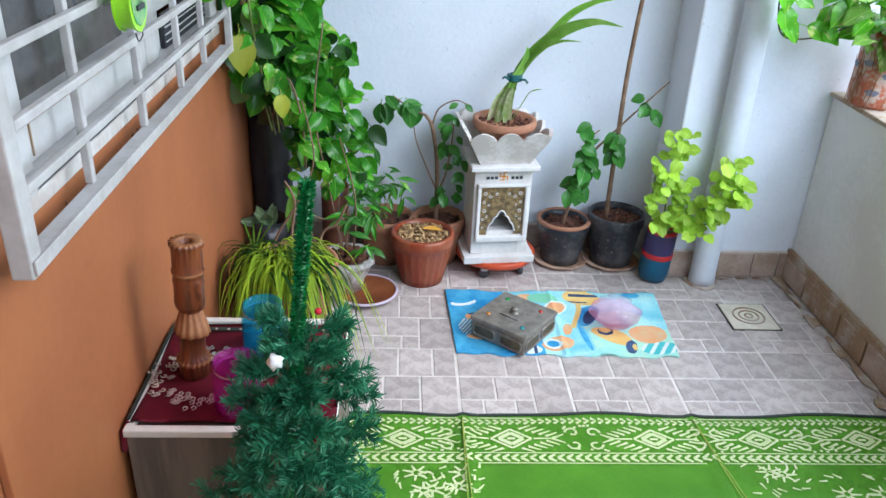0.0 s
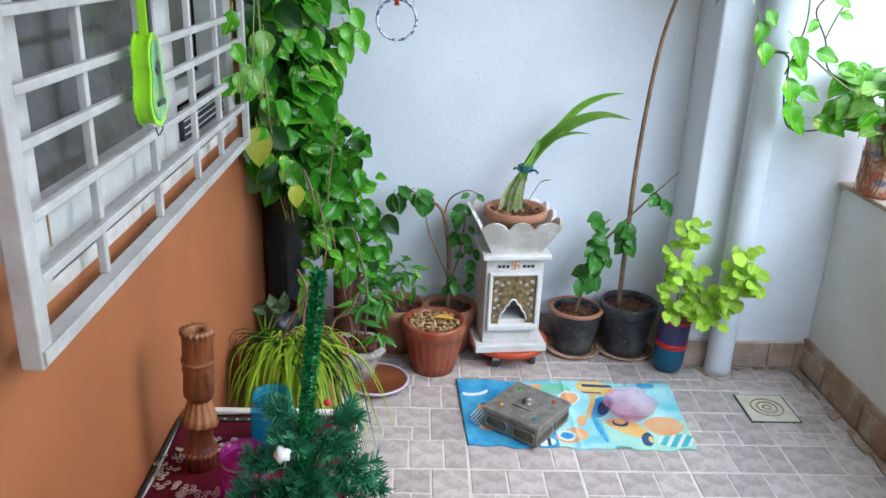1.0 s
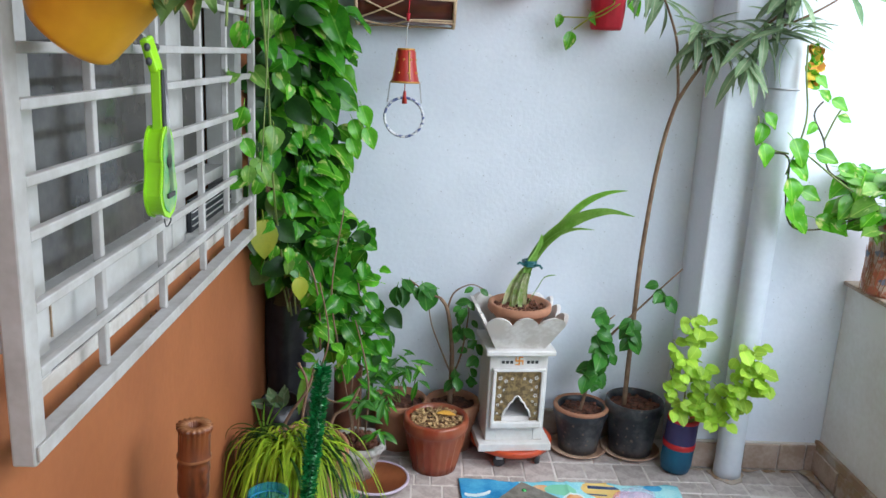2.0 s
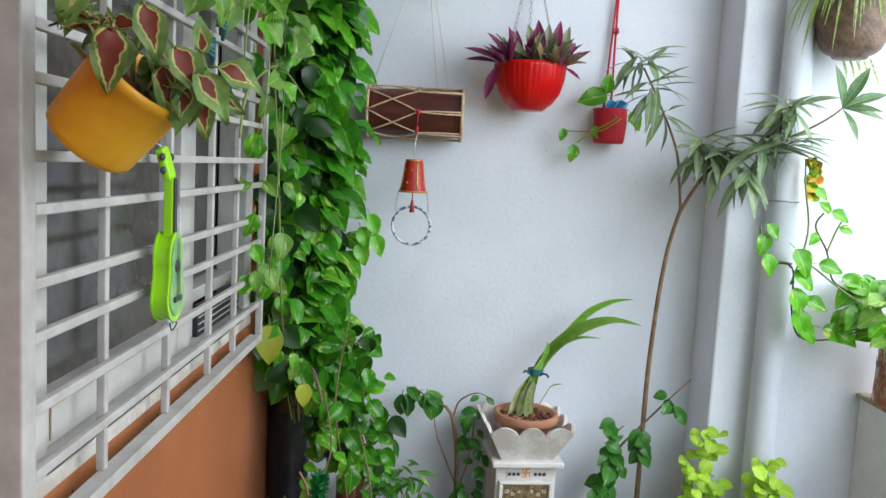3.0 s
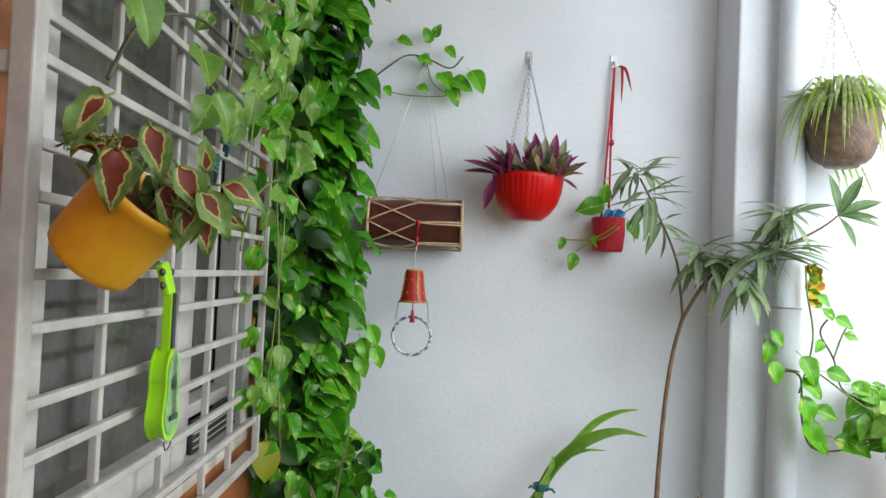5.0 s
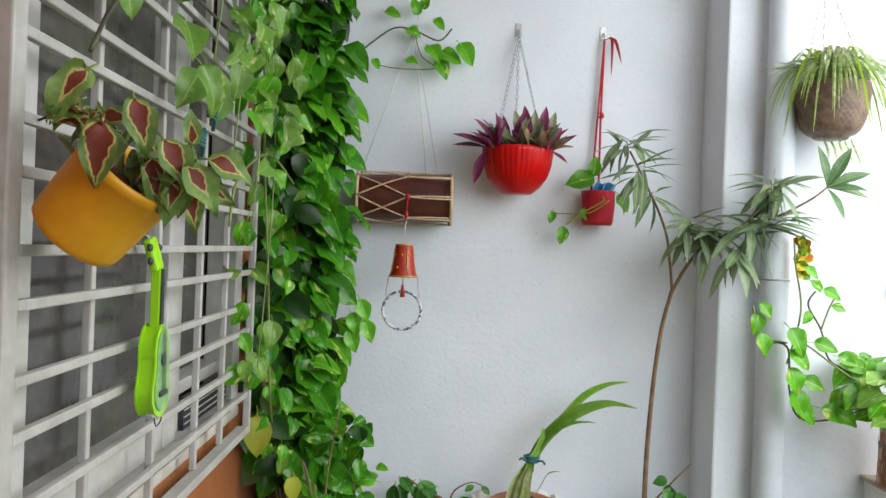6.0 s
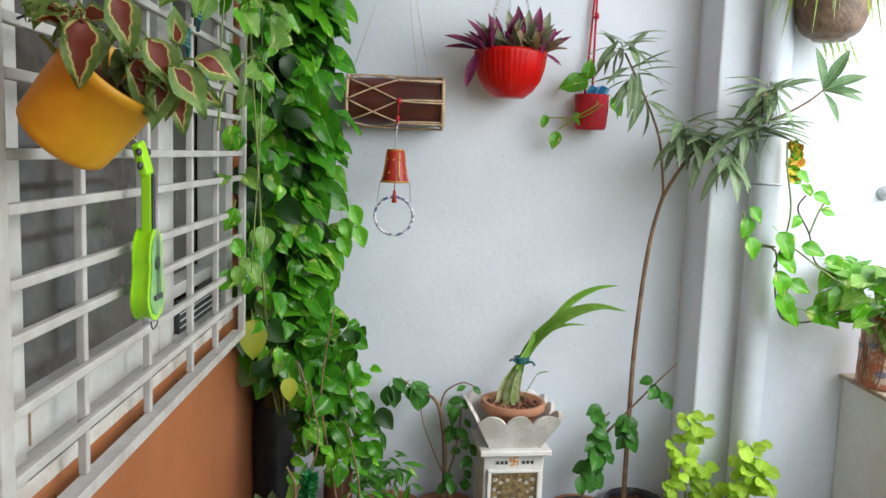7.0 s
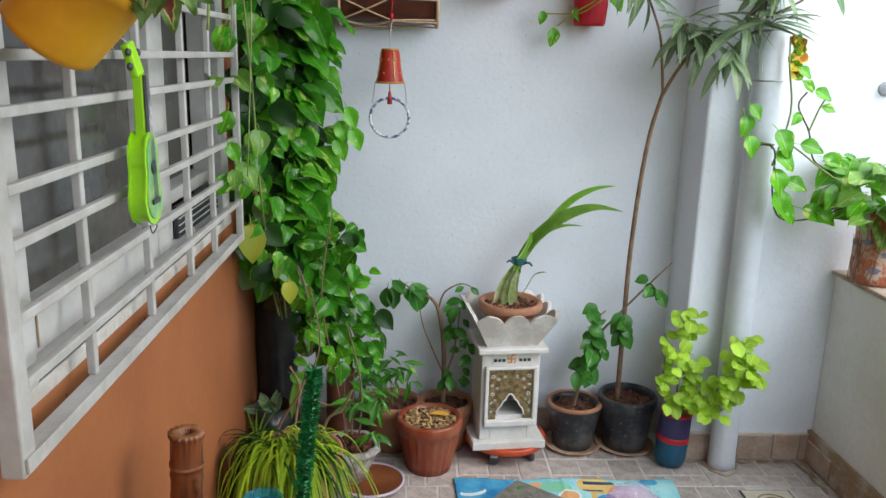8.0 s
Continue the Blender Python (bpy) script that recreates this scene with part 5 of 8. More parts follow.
casket = thing("metal_box", (0.425, 1.908, 0.0095), "square embossed pewter box with domed knob and stones", "box", rot=(0, 0, -39))
bm = bmesh.new()
box(bm, -0.090, -0.090, 0.0, 0.090, 0.090, 0.052, bevel=0.003)
part("body", bm, M["pewter"], casket, smooth=False)
bm = bmesh.new()
box(bm, -0.094, -0.094, 0.0525, 0.094, 0.094, 0.066, bevel=0.004)
lid = part("lid", bm, M["pewter"], casket, smooth=False)
bm = bmesh.new()
box(bm, -0.032, -0.032, 0.0662, 0.032, 0.032, 0.0695, bevel=0.0012)
part("raised_square", bm, M["pewter"], lid, smooth=False)
bm = bmesh.new()
lathe(bm, [(0.016, 0.0696), (0.016, 0.072), (0.011, 0.073), (0.013, 0.080), (0.009, 0.086), (0, 0.088)], 24)
part("knob", bm, M["pewter"], lid, "worn domed knob")
for x, y, g in ((-0.06, 0.055, "gem_green"), (0.06, -0.055, "gem_teal"), (-0.058, -0.052, "gem_amber"), (0.055, 0.058, "gem_red")):
    bm = bmesh.new()
    lathe(bm, [(0.0075, 0.0660), (0.0065, 0.069), (0, 0.0705)], 14, centre=(x, y, 0))
    part("stone", bm, M[g], lid, "coloured glass stone")
for q in range(4):
    for cx in (-0.045, 0.045):
        bm = bmesh.new()
        pts = []
        for k in range(24):
            a = 2 * math.pi * k / 24
            sx, sz = abs(math.cos(a)) ** 0.45 * math.copysign(1, math.cos(a)), abs(math.sin(a)) ** 0.6 * math.copysign(1, math.sin(a))
            pts.append((cx + 0.036 * sx, -0.0915, 0.026 + 0.017 * sz))
        tube(bm, pts + pts[:1], 0.0032, 6)
        bmesh.ops.transform(bm, matrix=Matrix.Rotation(radians(90 * q), 4, 'Z'), verts=bm.verts)
        part("embossed_frame", bm, M["pewter"], casket)
        bm = bmesh.new()
        box(bm, cx - 0.033, -0.0912, 0.011, cx + 0.033, -0.0902, 0.041, bevel=0.0004, segments=1)
        bmesh.ops.transform(bm, matrix=Matrix.Rotation(radians(90 * q), 4, 'Z'), verts=bm.verts)
        part("side_panel", bm, M["panel_brown"], casket, "dark tarnished panel", smooth=False)

gdish = thing("glass_dish", (0.742, 1.965, 0.0095), "pink glass dish with frosted rose-shaped lid", "dish")
bm = bmesh.new()
hexa = lambda a, z: 1 + 0.05 * math.cos(6 * a)
lathe(bm, [(0, 0.001), (0.042, 0.001), (0.055, 0.012), (0.077, 0.040), (0.080, 0.043), (0.076, 0.043), (0.052, 0.015), (0, 0.006)], 48, wave=hexa)
part("bowl", bm, M["pink_glass"], gdish)
bm = bmesh.new()
lathe(bm, [(0.066, 0.044), (0.067, 0.050), (0.058, 0.064), (0.050, 0.066), (0.046, 0.076), (0.032, 0.080), (0.028, 0.088), (0.010, 0.092), (0, 0.092)], 60,
      wave=lambda a, z: 1 + 0.10 * math.sin(5 * a + z * 160) + 0.05 * math.sin(9 * a - z * 90))
part("lid", bm, M["clear_glass"], gdish, "frosted clear rose lid")

# grime along the foot of the parapet and round the drain
rg = random.Random(5)
for k in range(16):
    if k < 10:
        cx, cy, rx, ry = RIGHT - 0.035 - 0.01 * rg.random(), 2.25 - 0.13 * k + rg.uniform(-0.03, 0.03), rg.uniform(0.010, 0.022), rg.uniform(0.03, 0.08)
    else:
        cx, cy, rx, ry = 1.00 + 0.065 * (k - 10), STEP - 0.030, rg.uniform(0.02, 0.045), rg.uniform(0.005, 0.010)
    bm = bmesh.new()
    vs = []
    for q in range(18):
        a = 2 * math.pi * q / 18
        f = 1 + 0.25 * math.sin(3 * a + k) + 0.15 * math.sin(7 * a + 2 * k)
        vs.append(bm.verts.new((cx + rx * f * math.cos(a), cy + ry * f * math.sin(a), 0.0052)))
    bm.faces.new(vs)
    g = bmesh.ops.extrude_face_region(bm, geom=list(bm.faces))
    bmesh.ops.translate(bm, vec=(0, 0, 0.0012), verts=[v for v in g["geom"] if isinstance(v, bmesh.types.BMVert)])
    part("grime_patch", bm, M["dirt"], skirting, "dried brown dirt", smooth=False)

# ---- cabinet with cloth, carved figure and jars ----
cab = thing("side_cabinet", (-0.21, 1.236, 0), "low grey wood-grain cabinet with white edging by the orange wall", "cabinet")
bm = bmesh.new()
box(bm, -0.183, -0.186, 0.0, 0.183, 0.186, 0.334, bevel=0.004)
part("carcass", bm, M["grey_wood"], cab, smooth=False)
for x0, y0, x1, y1 in ((-0.186, -0.190, 0.186, -0.172), (-0.186, 0.172, 0.186, 0.190), (-0.186, -0.172, -0.168, 0.172), (0.168, -0.172, 0.186, 0.172)):
    bm = bmesh.new()
    box(bm, x0, y0, 0.335, x1, y1, 0.351, bevel=0.003)
    part("edge_strip", bm, M["white_edge"], cab, "white edge strip", smooth=False)
bm = bmesh.new()
box(bm, -0.168, -0.172, 0.335, 0.168, 0.172, 0.344)
part("top_panel", bm, M["grey_wood"], cab, smooth=False)
cloth = thing("table_runner", (-0.21, 1.236, 0.3515), "maroon velvet cloth with dark border and cream embroidery", "cloth")
bm = bmesh.new()
rows = []
for i in range(31):
    rows.append([])
    for j in range(31):
        x, y = -0.185 + 0.37 * i / 30, -0.168 + 0.325 * j / 30
        z = 0.002 + 0.0015 * math.sin(x * 40 + y * 20)
        if i == 0:
            z -= 0.006
        rows[-1].append(bm.verts.new((x, y, z)))
for i in range(30):
    for j in range(30):
        bm.faces.new((rows[i][j], rows[i + 1][j], rows[i + 1][j + 1], rows[i][j + 1]))
bmesh.ops.solidify(bm, geom=list(bm.faces), thickness=0.002)
part("velvet", bm, M["maroon"], cloth)
for x0, y0, x1, y1 in ((-0.180, 0.127, 0.180, 0.139), (-0.185, -0.165, -0.179, 0.14)):
    bm = bmesh.new()
    box(bm, x0, y0, 0.0035, x1, y1, 0.006)
    part("border", bm, M["mat_black"], cloth, "dark woven border", smooth=False)
bm = bmesh.new()
rg = random.Random(12)
for k in range(14):
    bmesh.ops.create_icosphere(bm, subdivisions=1, radius=0.004, matrix=Matrix.Translation((-0.165 + 0.025 * k, 0.132, 0.006)) @ Matrix.Diagonal((1, 1, 0.4, 1)))
for k in range(150):
    a = rg.uniform(0, 6.28)
    r = 0.078 + rg.uniform(-0.022, 0.022)
    x, y = -0.075 + r * math.cos(a) * 1.1, -0.035 + r * math.sin(a)
    pts = [(x + 0.007 * math.cos(a + q * 1.1) * (1 - 0.13 * q), y + 0.007 * math.sin(a + q * 1.1) * (1 - 0.13 * q), 0.0052) for q in range(6)]
    tube(bm, pts, 0.0015, 4)
ob = part("embroidery", bm, M["cream_cloth"], cloth, "raised cream scroll embroidery")
ob["kind"] = "stuff"

bm = bmesh.new()
tube(bm, [(-0.182, -0.165, 0.002), (-0.190, -0.176, -0.012), (-0.190, -0.182, -0.05)], 0.005, 8, r_end=0.008)
part("tassel", bm, M["maroon"], cloth, "small maroon corner tassel")

bm = bmesh.new()
prof = [(0, 0), (0.032, 0.0), (0.032, 0.024), (0.035, 0.029), (0.035, 0.037), (0.029, 0.041), (0.027, 0.060), (0.027, 0.088), (0.037, 0.092), (0.034, 0.104), (0.028, 0.120), (0.023, 0.134), (0.022, 0.138), (0.031, 0.143), (0.0325, 0.150), (0.0325, 0.160), (0.0315, 0.168), (0.032, 0.176), (0.0315, 0.186), (0.0335, 0.194), (0.032, 0.200), (0.032, 0.207), (0.0345, 0.210), (0.0345, 0.215), (0.032, 0.219), (0.032, 0.256), (0.034, 0.262), (0.034, 0.268), (0.013, 0.268), (0.012, 0.25), (0, 0.25)]


def carving(a, z):
    """Notched bands, a pleated collar and a jutting nose and chin."""
    k = 1 + 0.025 * math.cos(4 * a + 0.6)
    if 0.028 < z < 0.038 or z > 0.261:
        k += 0.06 * (1 if math.cos(18 * a) > 0 else -1)
    if 0.090 < z < 0.136:
        k += 0.05 * math.cos(13 * a) + 0.16 * math.exp(-((a - 5.7) / 0.7) ** 2) * (0.136 - z) / 0.046
    front = math.exp(-((a - 5.6) / 0.30) ** 2)
    return k + front * (0.24 * math.exp(-((z - 0.174) / 0.012) ** 2) + 0.16 * math.exp(-((z - 0.147) / 0.007) ** 2) + 0.12 * math.exp(-((z - 0.196) / 0.006) ** 2))


lathe(bm, prof, 96, wave=carving)
for f in bm.faces:
    z = f.calc_center_median().z
    f.material_index = 1 if 0.028 < z < 0.036 or 0.090 < z < 0.134 or 0.209 < z < 0.215 or z > 0.2675 else 0
totem_body = part("carved_figure", bm, [M["wood_brown"], M["wood_light"]], None)
totem_body.matrix_basis = pose(-0.308, 1.212, 0.357, 0, 2.5, 0) @ Matrix.Diagonal((0.86, 0.86, 1.07, 1))
tagged(totem_body, "carved brown wooden totem figure with notched bands", "statue")


def jar(name, loc, R, h, m, label):
    e = thing(name, loc, label, "jar")
    bm = bmesh.new()
    lathe(bm, [(0, 0.001), (R * 0.9, 0.001), (R, 0.008), (R, h * 0.68), (R * 0.82, h * 0.80), (R * 0.80, h * 0.86), (R * 0.90, h * 0.90), (R * 0.90, h), (R * 0.84, h), (R * 0.76, h * 0.85), (R * 0.93, h * 0.66), (R * 0.93, 0.012), (0, 0.008)], 36)
    part("glass_body", bm, m, e)
    bm = bmesh.new()
    ring_torus(bm, R * 0.84, 0.0018, (0, 0, h * 0.84), n=36)
    tube(bm, [(R * 0.84, -0.004, h * 0.84), (R * 0.95, -0.012, h * 0.78), (R * 0.98, -0.006, h * 0.70)], 0.0018, 6)
    part("wire_clip", bm, M["metal"], e, "steel wire clip")
    return e


jar("glass_jar", (-0.185, 1.292, 0.3555), 0.043, 0.112, M["blue_glass"], "empty blue glass jar with wire clip")
jar("glass_jar", (-0.203, 1.110, 0.3555), 0.044, 0.105, M["magenta_glass"], "magenta glass jar with wire clip")

# ---- artificial christmas tree ----
xmas = thing("christmas_tree", (-0.105, 0.855, 0.008), "small green artificial christmas tree with tall bare top", "christmas tree")
bm = bmesh.new()
tube(bm, [(0, 0, 0.01), (0.035, 0, 0.5), (0.075, 0.003, 0.89)], 0.009, 8, r_end=0.004)
part("trunk", bm, M["tinsel"], xmas)
for a in (20, 140, 260):
    bm = bmesh.new()
    c, s = math.cos(radians(a)), math.sin(radians(a))
    tube(bm, [(0, 0, 0.05), (0.06 * c, 0.06 * s, 0.03), (0.12 * c, 0.12 * s, 0.006)], 0.005, 6)
    part("foot", bm, M["dark_grey"], xmas)


def needle_set(bm, pts, n, length, rg, spread=1.0):
    """Flat plastic needles standing off a wire all round."""
    for i in range(n):
        t = (i + rg.random()) / n * (len(pts) - 1)
        k = min(int(t), len(pts) - 2)
        p = pts[k].lerp(pts[k + 1], t - k)
        d = (pts[k + 1] - pts[k]).normalized()
        o = Vector((rg.gauss(0, 1), rg.gauss(0, 1), rg.gauss(0, 1)))
        o = (o - d * o.dot(d)).normalized()
        g = (o * spread + d * rg.uniform(0.5, 1.1)).normalized()
        l = length * rg.uniform(0.7, 1.15)
        s = g.cross(Vector((rg.gauss(0, 1), rg.gauss(0, 1), rg.gauss(0, 1)))).normalized() * 0.0011
        q = p + g * l
        vs = [bm.verts.new(v) for v in (p - s, p + s, q + s * 0.6, q - s * 0.6)]
        bm.faces.new(vs)


rg = random.Random(21)
layers = [(0.665, 0.070, 6), (0.61, 0.095, 7), (0.55, 0.11, 8), (0.485, 0.12, 8), (0.42, 0.135, 8), (0.35, 0.155, 9), (0.28, 0.17, 9), (0.21, 0.18, 9)]
for z, L, n in layers:
    for q in range(n):
        a = 2 * math.pi * q / n + rg.uniform(-0.25, 0.25) + z * 7
        r = L * rg.uniform(0.70, 1.18)
        c, s = math.cos(a), math.sin(a)
        if s > 0:
            r *= 1 - 0.25 * s
        if c < 0 and z > 0.36:
            r *= 1 + 0.30 * c
        zt = rg.uniform(-0.03, 0.035)
        pts = curve_pts([(0, 0, z - 0.015), (0.5 * r * c, 0.5 * r * s, z + 0.01 + zt * 0.3), (r * c, r * s, z + zt)], 5)
        pts = [p + Vector((0.077 * z, 0, 0)) for p in pts]
        bm = bmesh.new()
        needle_set(bm, pts, int(230 * r / 0.17), 0.019, rg)
        for side in (-1, 1):
            for f in (0.5, 0.72):
                b = Vector((f * r * c + 0.077 * z, f * r * s, z + 0.006 + zt * f))
                tip = b + Vector((c - side * s * 0.9, s + side * c * 0.9, rg.uniform(-0.1, 0.3))).normalized() * r * 0.36
                needle_set(bm, [b, tip], 90, 0.017, rg)
        part("branch", bm, M["needles"], xmas, smooth=False)
bm = bmesh.new()
needle_set(bm, [Vector((0.045, 0, 0.60)), Vector((0.06, 0.0, 0.76)), Vector((0.074, 0.003, 0.898))], 3400, 0.0125, rg, 1.6)
part("tinsel_top", bm, M["tinsel"], xmas, "bushy green tinsel top", smooth=False)
bow = thing("paper_bauble", (-0.070, 0.775, 0.693), "small crumpled white paper ornament on the tree", "ornament")
bm = bmesh.new()
bmesh.ops.create_icosphere(bm, subdivisions=2, radius=0.010)
for v in bm.verts:
    v.co *= 1 + 0.35 * math.sin(v.co.x * 600 + v.co.z * 400)
part("foil", bm, M["thread"], bow)
for i, (x, y, z) in enumerate(((-0.02, 0.77, 0.57), (-0.02, 0.83, 0.735))):
    b = thing("red_bead", (x, y, z), "tiny red bead ornament on the tree", "ornament", "tree beads")
    bm = bmesh.new()
    bmesh.ops.create_icosphere(bm, subdivisions=2, radius=0.005)
    part("bead", bm, M["red_cloth"], b)


# ---- plants ----
def plant(name, base, label, category="plant"):
    e = thing(name, base, label, category)
    return e, Vector(base)


def stem(parent, base, pts, r, m, r_end=None, name="stem", n=7):
    bm = bmesh.new()
    tube(bm, [p - base for p in curve_pts(pts, 5)], r, n, r_end=r_end)
    return part(name, bm, m, parent)


heart = [leaf_mesh("pothos_blade", M["pothos"], "heart", 0.092, 0.074, fold=0.36, droop=0.30, wavy=0.08, stalk=0.035, seed=s) for s in range(4)]
heart_b = [leaf_mesh("bright_blade", M["pothos_bright"], "heart", 0.085, 0.066, fold=0.34, droop=0.25, wavy=0.08, stalk=0.03, seed=s) for s in range(3)]
heart_p = [leaf_mesh("pale_blade", M["pothos_pale"], "heart", 0.088, 0.068, fold=0.34, droop=0.28, wavy=0.09, stalk=0.03, seed=s) for s in range(3)]
# same blade with the inner shade put into its colour
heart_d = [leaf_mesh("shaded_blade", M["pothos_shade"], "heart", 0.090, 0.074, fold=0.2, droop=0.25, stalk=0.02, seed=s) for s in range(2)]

# climbing pothos in the corner
pothos, PB = plant("climbing_pothos", (-0.340, 2.385, 0.49), "tall climbing pothos with variegated heart leaves in the corner", "climbing plant")
rg = random.Random(33)


def col_centre(z):
    k = max(0.0, 0.72 - z)
    return -0.285 + 0.30 * k, 2.27 - 0.25 * k, 0.095 + 0.10 * k


bm = bmesh.new()
# thick dark pole also fills the shaded gaps between leaves
tube(bm, [Vector((-0.325, 2.36, z)) - PB for z in (0.50, 0.9, 1.4, 1.9, 2.2)], 0.058, 12)
part("moss_pole", bm, M["stem_dark"], pothos, "dark moss pole")
for k in range(9):
    pts = []
    a = rg.uniform(-2.6, 0.2)
    for q in range(9):
        z = 0.53 + q * 0.197
        cx, cy, r = col_centre(z)
        a += rg.uniform(-0.5, 0.5)
        a = min(0.4, max(-2.9, a))
        pts.append((max(cx + r * 0.75 * math.cos(a), LEFT + 0.02), cy + r * 0.75 * math.sin(a), z))
    stem(pothos, PB, pts, 0.003, M["stem_green"] if k % 2 else M["stem_dark"], name="vine", n=5)
for k in range(210):                   # inner leaves against the wall, coloured dark for the shade between leaves
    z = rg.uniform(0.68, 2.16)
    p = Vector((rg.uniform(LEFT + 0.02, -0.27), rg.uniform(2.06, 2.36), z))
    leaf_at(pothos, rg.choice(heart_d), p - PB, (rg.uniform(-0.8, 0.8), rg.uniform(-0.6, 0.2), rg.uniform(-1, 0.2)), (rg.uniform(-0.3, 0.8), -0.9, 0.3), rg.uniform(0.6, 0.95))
for i in range(390):
    z = 0.41 + 1.77 * (i + rg.random()) / 390
    cx, cy, r = col_centre(z)
    a = rg.uniform(-2.3, 0.45)
    if z < 0.64 and math.cos(a) < 0.15:
        a = rg.uniform(-1.4, 0.3)
    out = Vector((math.cos(a), math.sin(a), 0))
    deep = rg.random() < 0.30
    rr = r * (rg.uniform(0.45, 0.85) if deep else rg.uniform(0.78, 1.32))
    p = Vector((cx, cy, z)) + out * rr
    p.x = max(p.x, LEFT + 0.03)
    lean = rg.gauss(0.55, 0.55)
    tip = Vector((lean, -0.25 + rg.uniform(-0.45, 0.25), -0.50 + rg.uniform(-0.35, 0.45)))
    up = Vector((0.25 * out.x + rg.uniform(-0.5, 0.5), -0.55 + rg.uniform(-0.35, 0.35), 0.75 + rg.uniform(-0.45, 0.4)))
    # leaves set deep take the blade with painted shade
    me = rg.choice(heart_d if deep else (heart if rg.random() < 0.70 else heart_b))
    leaf_at(pothos, me, p - PB, tip, up, (rg.uniform(0.70, 1.22) if z > 0.64 else rg.uniform(0.48, 0.85)))
gvine, VB = plant("grille_vine", (-0.30, 2.25, 0.49), "loose pothos shoots leaning out over the window grille", "climbing plant")
stem(gvine, VB, [(-0.30, 2.25, 0.49), (-0.31, 2.05, 0.85), (-0.31, 1.95, 1.2), (-0.31, 1.85, 1.5), (-0.31, 1.8, 1.8)], 0.003, M["stem_green"], name="vine", n=5)
for k in range(96):                    # shoots leaning out over the grille
    t = rg.random()
    p = Vector((-0.335 + rg.uniform(0, 0.11), 2.06 - 0.80 * t + rg.uniform(-0.05, 0.05), 0.0))
    p.z = rg.uniform(0.72, 2.02) if t < 0.28 else rg.uniform(1.30 + 0.40 * t, 2.03)
    me = rg.choice(heart_p) if rg.random() < 0.3 + 0.6 * t else rg.choice(heart_b + heart)
    leaf_at(gvine, me, p - VB, (rg.uniform(-0.4, 0.6), rg.uniform(-0.8, 0.3), rg.uniform(-1.0, -0.1)), (0.8, -0.7 + rg.uniform(-0.5, 0.4), 0.5 + rg.uniform(-0.5, 0.4)), rg.uniform(0.42, 0.85))
for y0, z0, z1 in ((1.70, 1.95, 1.30), (1.52, 1.98, 1.45), (1.36, 2.0, 1.60), (1.82, 1.6, 1.0)):
    stem(gvine, VB, [(-0.30, y0 + 0.1, z0), (-0.285, y0 + 0.02, z0 * 0.6 + z1 * 0.4), (-0.295, y0 - 0.03, z1)], 0.0022, M["stem_green"], 0.0014, name="vine", n=5)
for k in range(40):                    # curtain of leaves beside the grille's end post
    p = Vector((-0.37 + rg.uniform(0, 0.07), 1.78 + 0.32 * rg.random(), rg.uniform(0.90, 2.06)))
    leaf_at(gvine, rg.choice(heart + heart_b + heart_p), p - VB, (rg.uniform(-0.5, 0.6), rg.uniform(-0.5, 0.1), rg.uniform(-0.9, 0.0)), (0.5 + rg.uniform(-0.4, 0.4), -1, 0.4), rg.uniform(0.42, 0.8))
for k in range(13):                    # strand trailing along the upper bars
    t = (k + rg.random() * 0.6) / 13
    y = 1.80 - 0.98 * t
    z = 1.74 - 0.12 * t + 0.05 * math.sin(t * 9) + rg.uniform(-0.09, 0.05)
    leaf_at(gvine, rg.choice(heart_p), Vector((-0.305 + rg.uniform(-0.02, 0.05), y, z)) - VB, (rg.uniform(-0.1, 0.5), rg.uniform(-0.8, 0.2), -0.6), (0.7, -0.7, 0.5), rg.uniform(0.65, 0.95))
stem(gvine, VB, [(-0.30, 2.15, 1.72), (-0.31, 1.8, 1.77), (-0.31, 1.5, 1.70), (-0.305, 1.2, 1.68), (-0.30, 0.95, 1.60), (-0.30, 0.85, 1.50)], 0.003, M["stem_dark"], name="vine", n=5)
stem(gvine, VB, [(-0.28, 2.1, 1.45), (-0.30, 1.85, 1.50), (-0.31, 1.6, 1.42), (-0.30, 1.5, 1.32)], 0.003, M["stem_green"], name="vine", n=5)
for x, z in ((-0.125, 1.09), (-0.10, 1.13), (-0.13, 1.04), (-0.085, 1.07)):
    leaf_at(pothos, rg.choice(heart_b), Vector((x, 2.25, z)) - PB, (0.3, -0.2, -0.7), (0.1, -1, 0.4), 0.75)
for x, y, z in ((-0.10, 2.16, 0.66), (-0.07, 2.14, 0.60), (-0.04, 2.12, 0.53), (-0.02, 2.12, 0.47), (-0.08, 2.13, 0.45), (-0.12, 2.10, 0.52), (-0.15, 2.1, 0.6)):
    leaf_at(pothos, rg.choice(heart), Vector((x, y, z)) - PB, (rg.uniform(0.2, 1), -0.3, rg.uniform(-0.9, 0)), (rg.uniform(-0.3, 0.4), -0.8, 0.6), rg.uniform(0.55, 0.8))
for k in range(85):                    # thicker growth low down, between the pots
    z = rg.uniform(0.36, 0.80)
    w = 0.16 if z < 0.66 else 0.10
    p = Vector((-0.16 + rg.uniform(-0.60, 1.0) * w, 2.17 + rg.uniform(-0.09, 0.10), z))
    # a random share of these blades carries the painted shade
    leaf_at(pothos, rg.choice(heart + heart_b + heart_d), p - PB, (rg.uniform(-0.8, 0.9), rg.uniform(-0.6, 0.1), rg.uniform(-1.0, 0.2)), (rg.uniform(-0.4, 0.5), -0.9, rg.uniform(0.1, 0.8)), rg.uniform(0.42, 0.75))
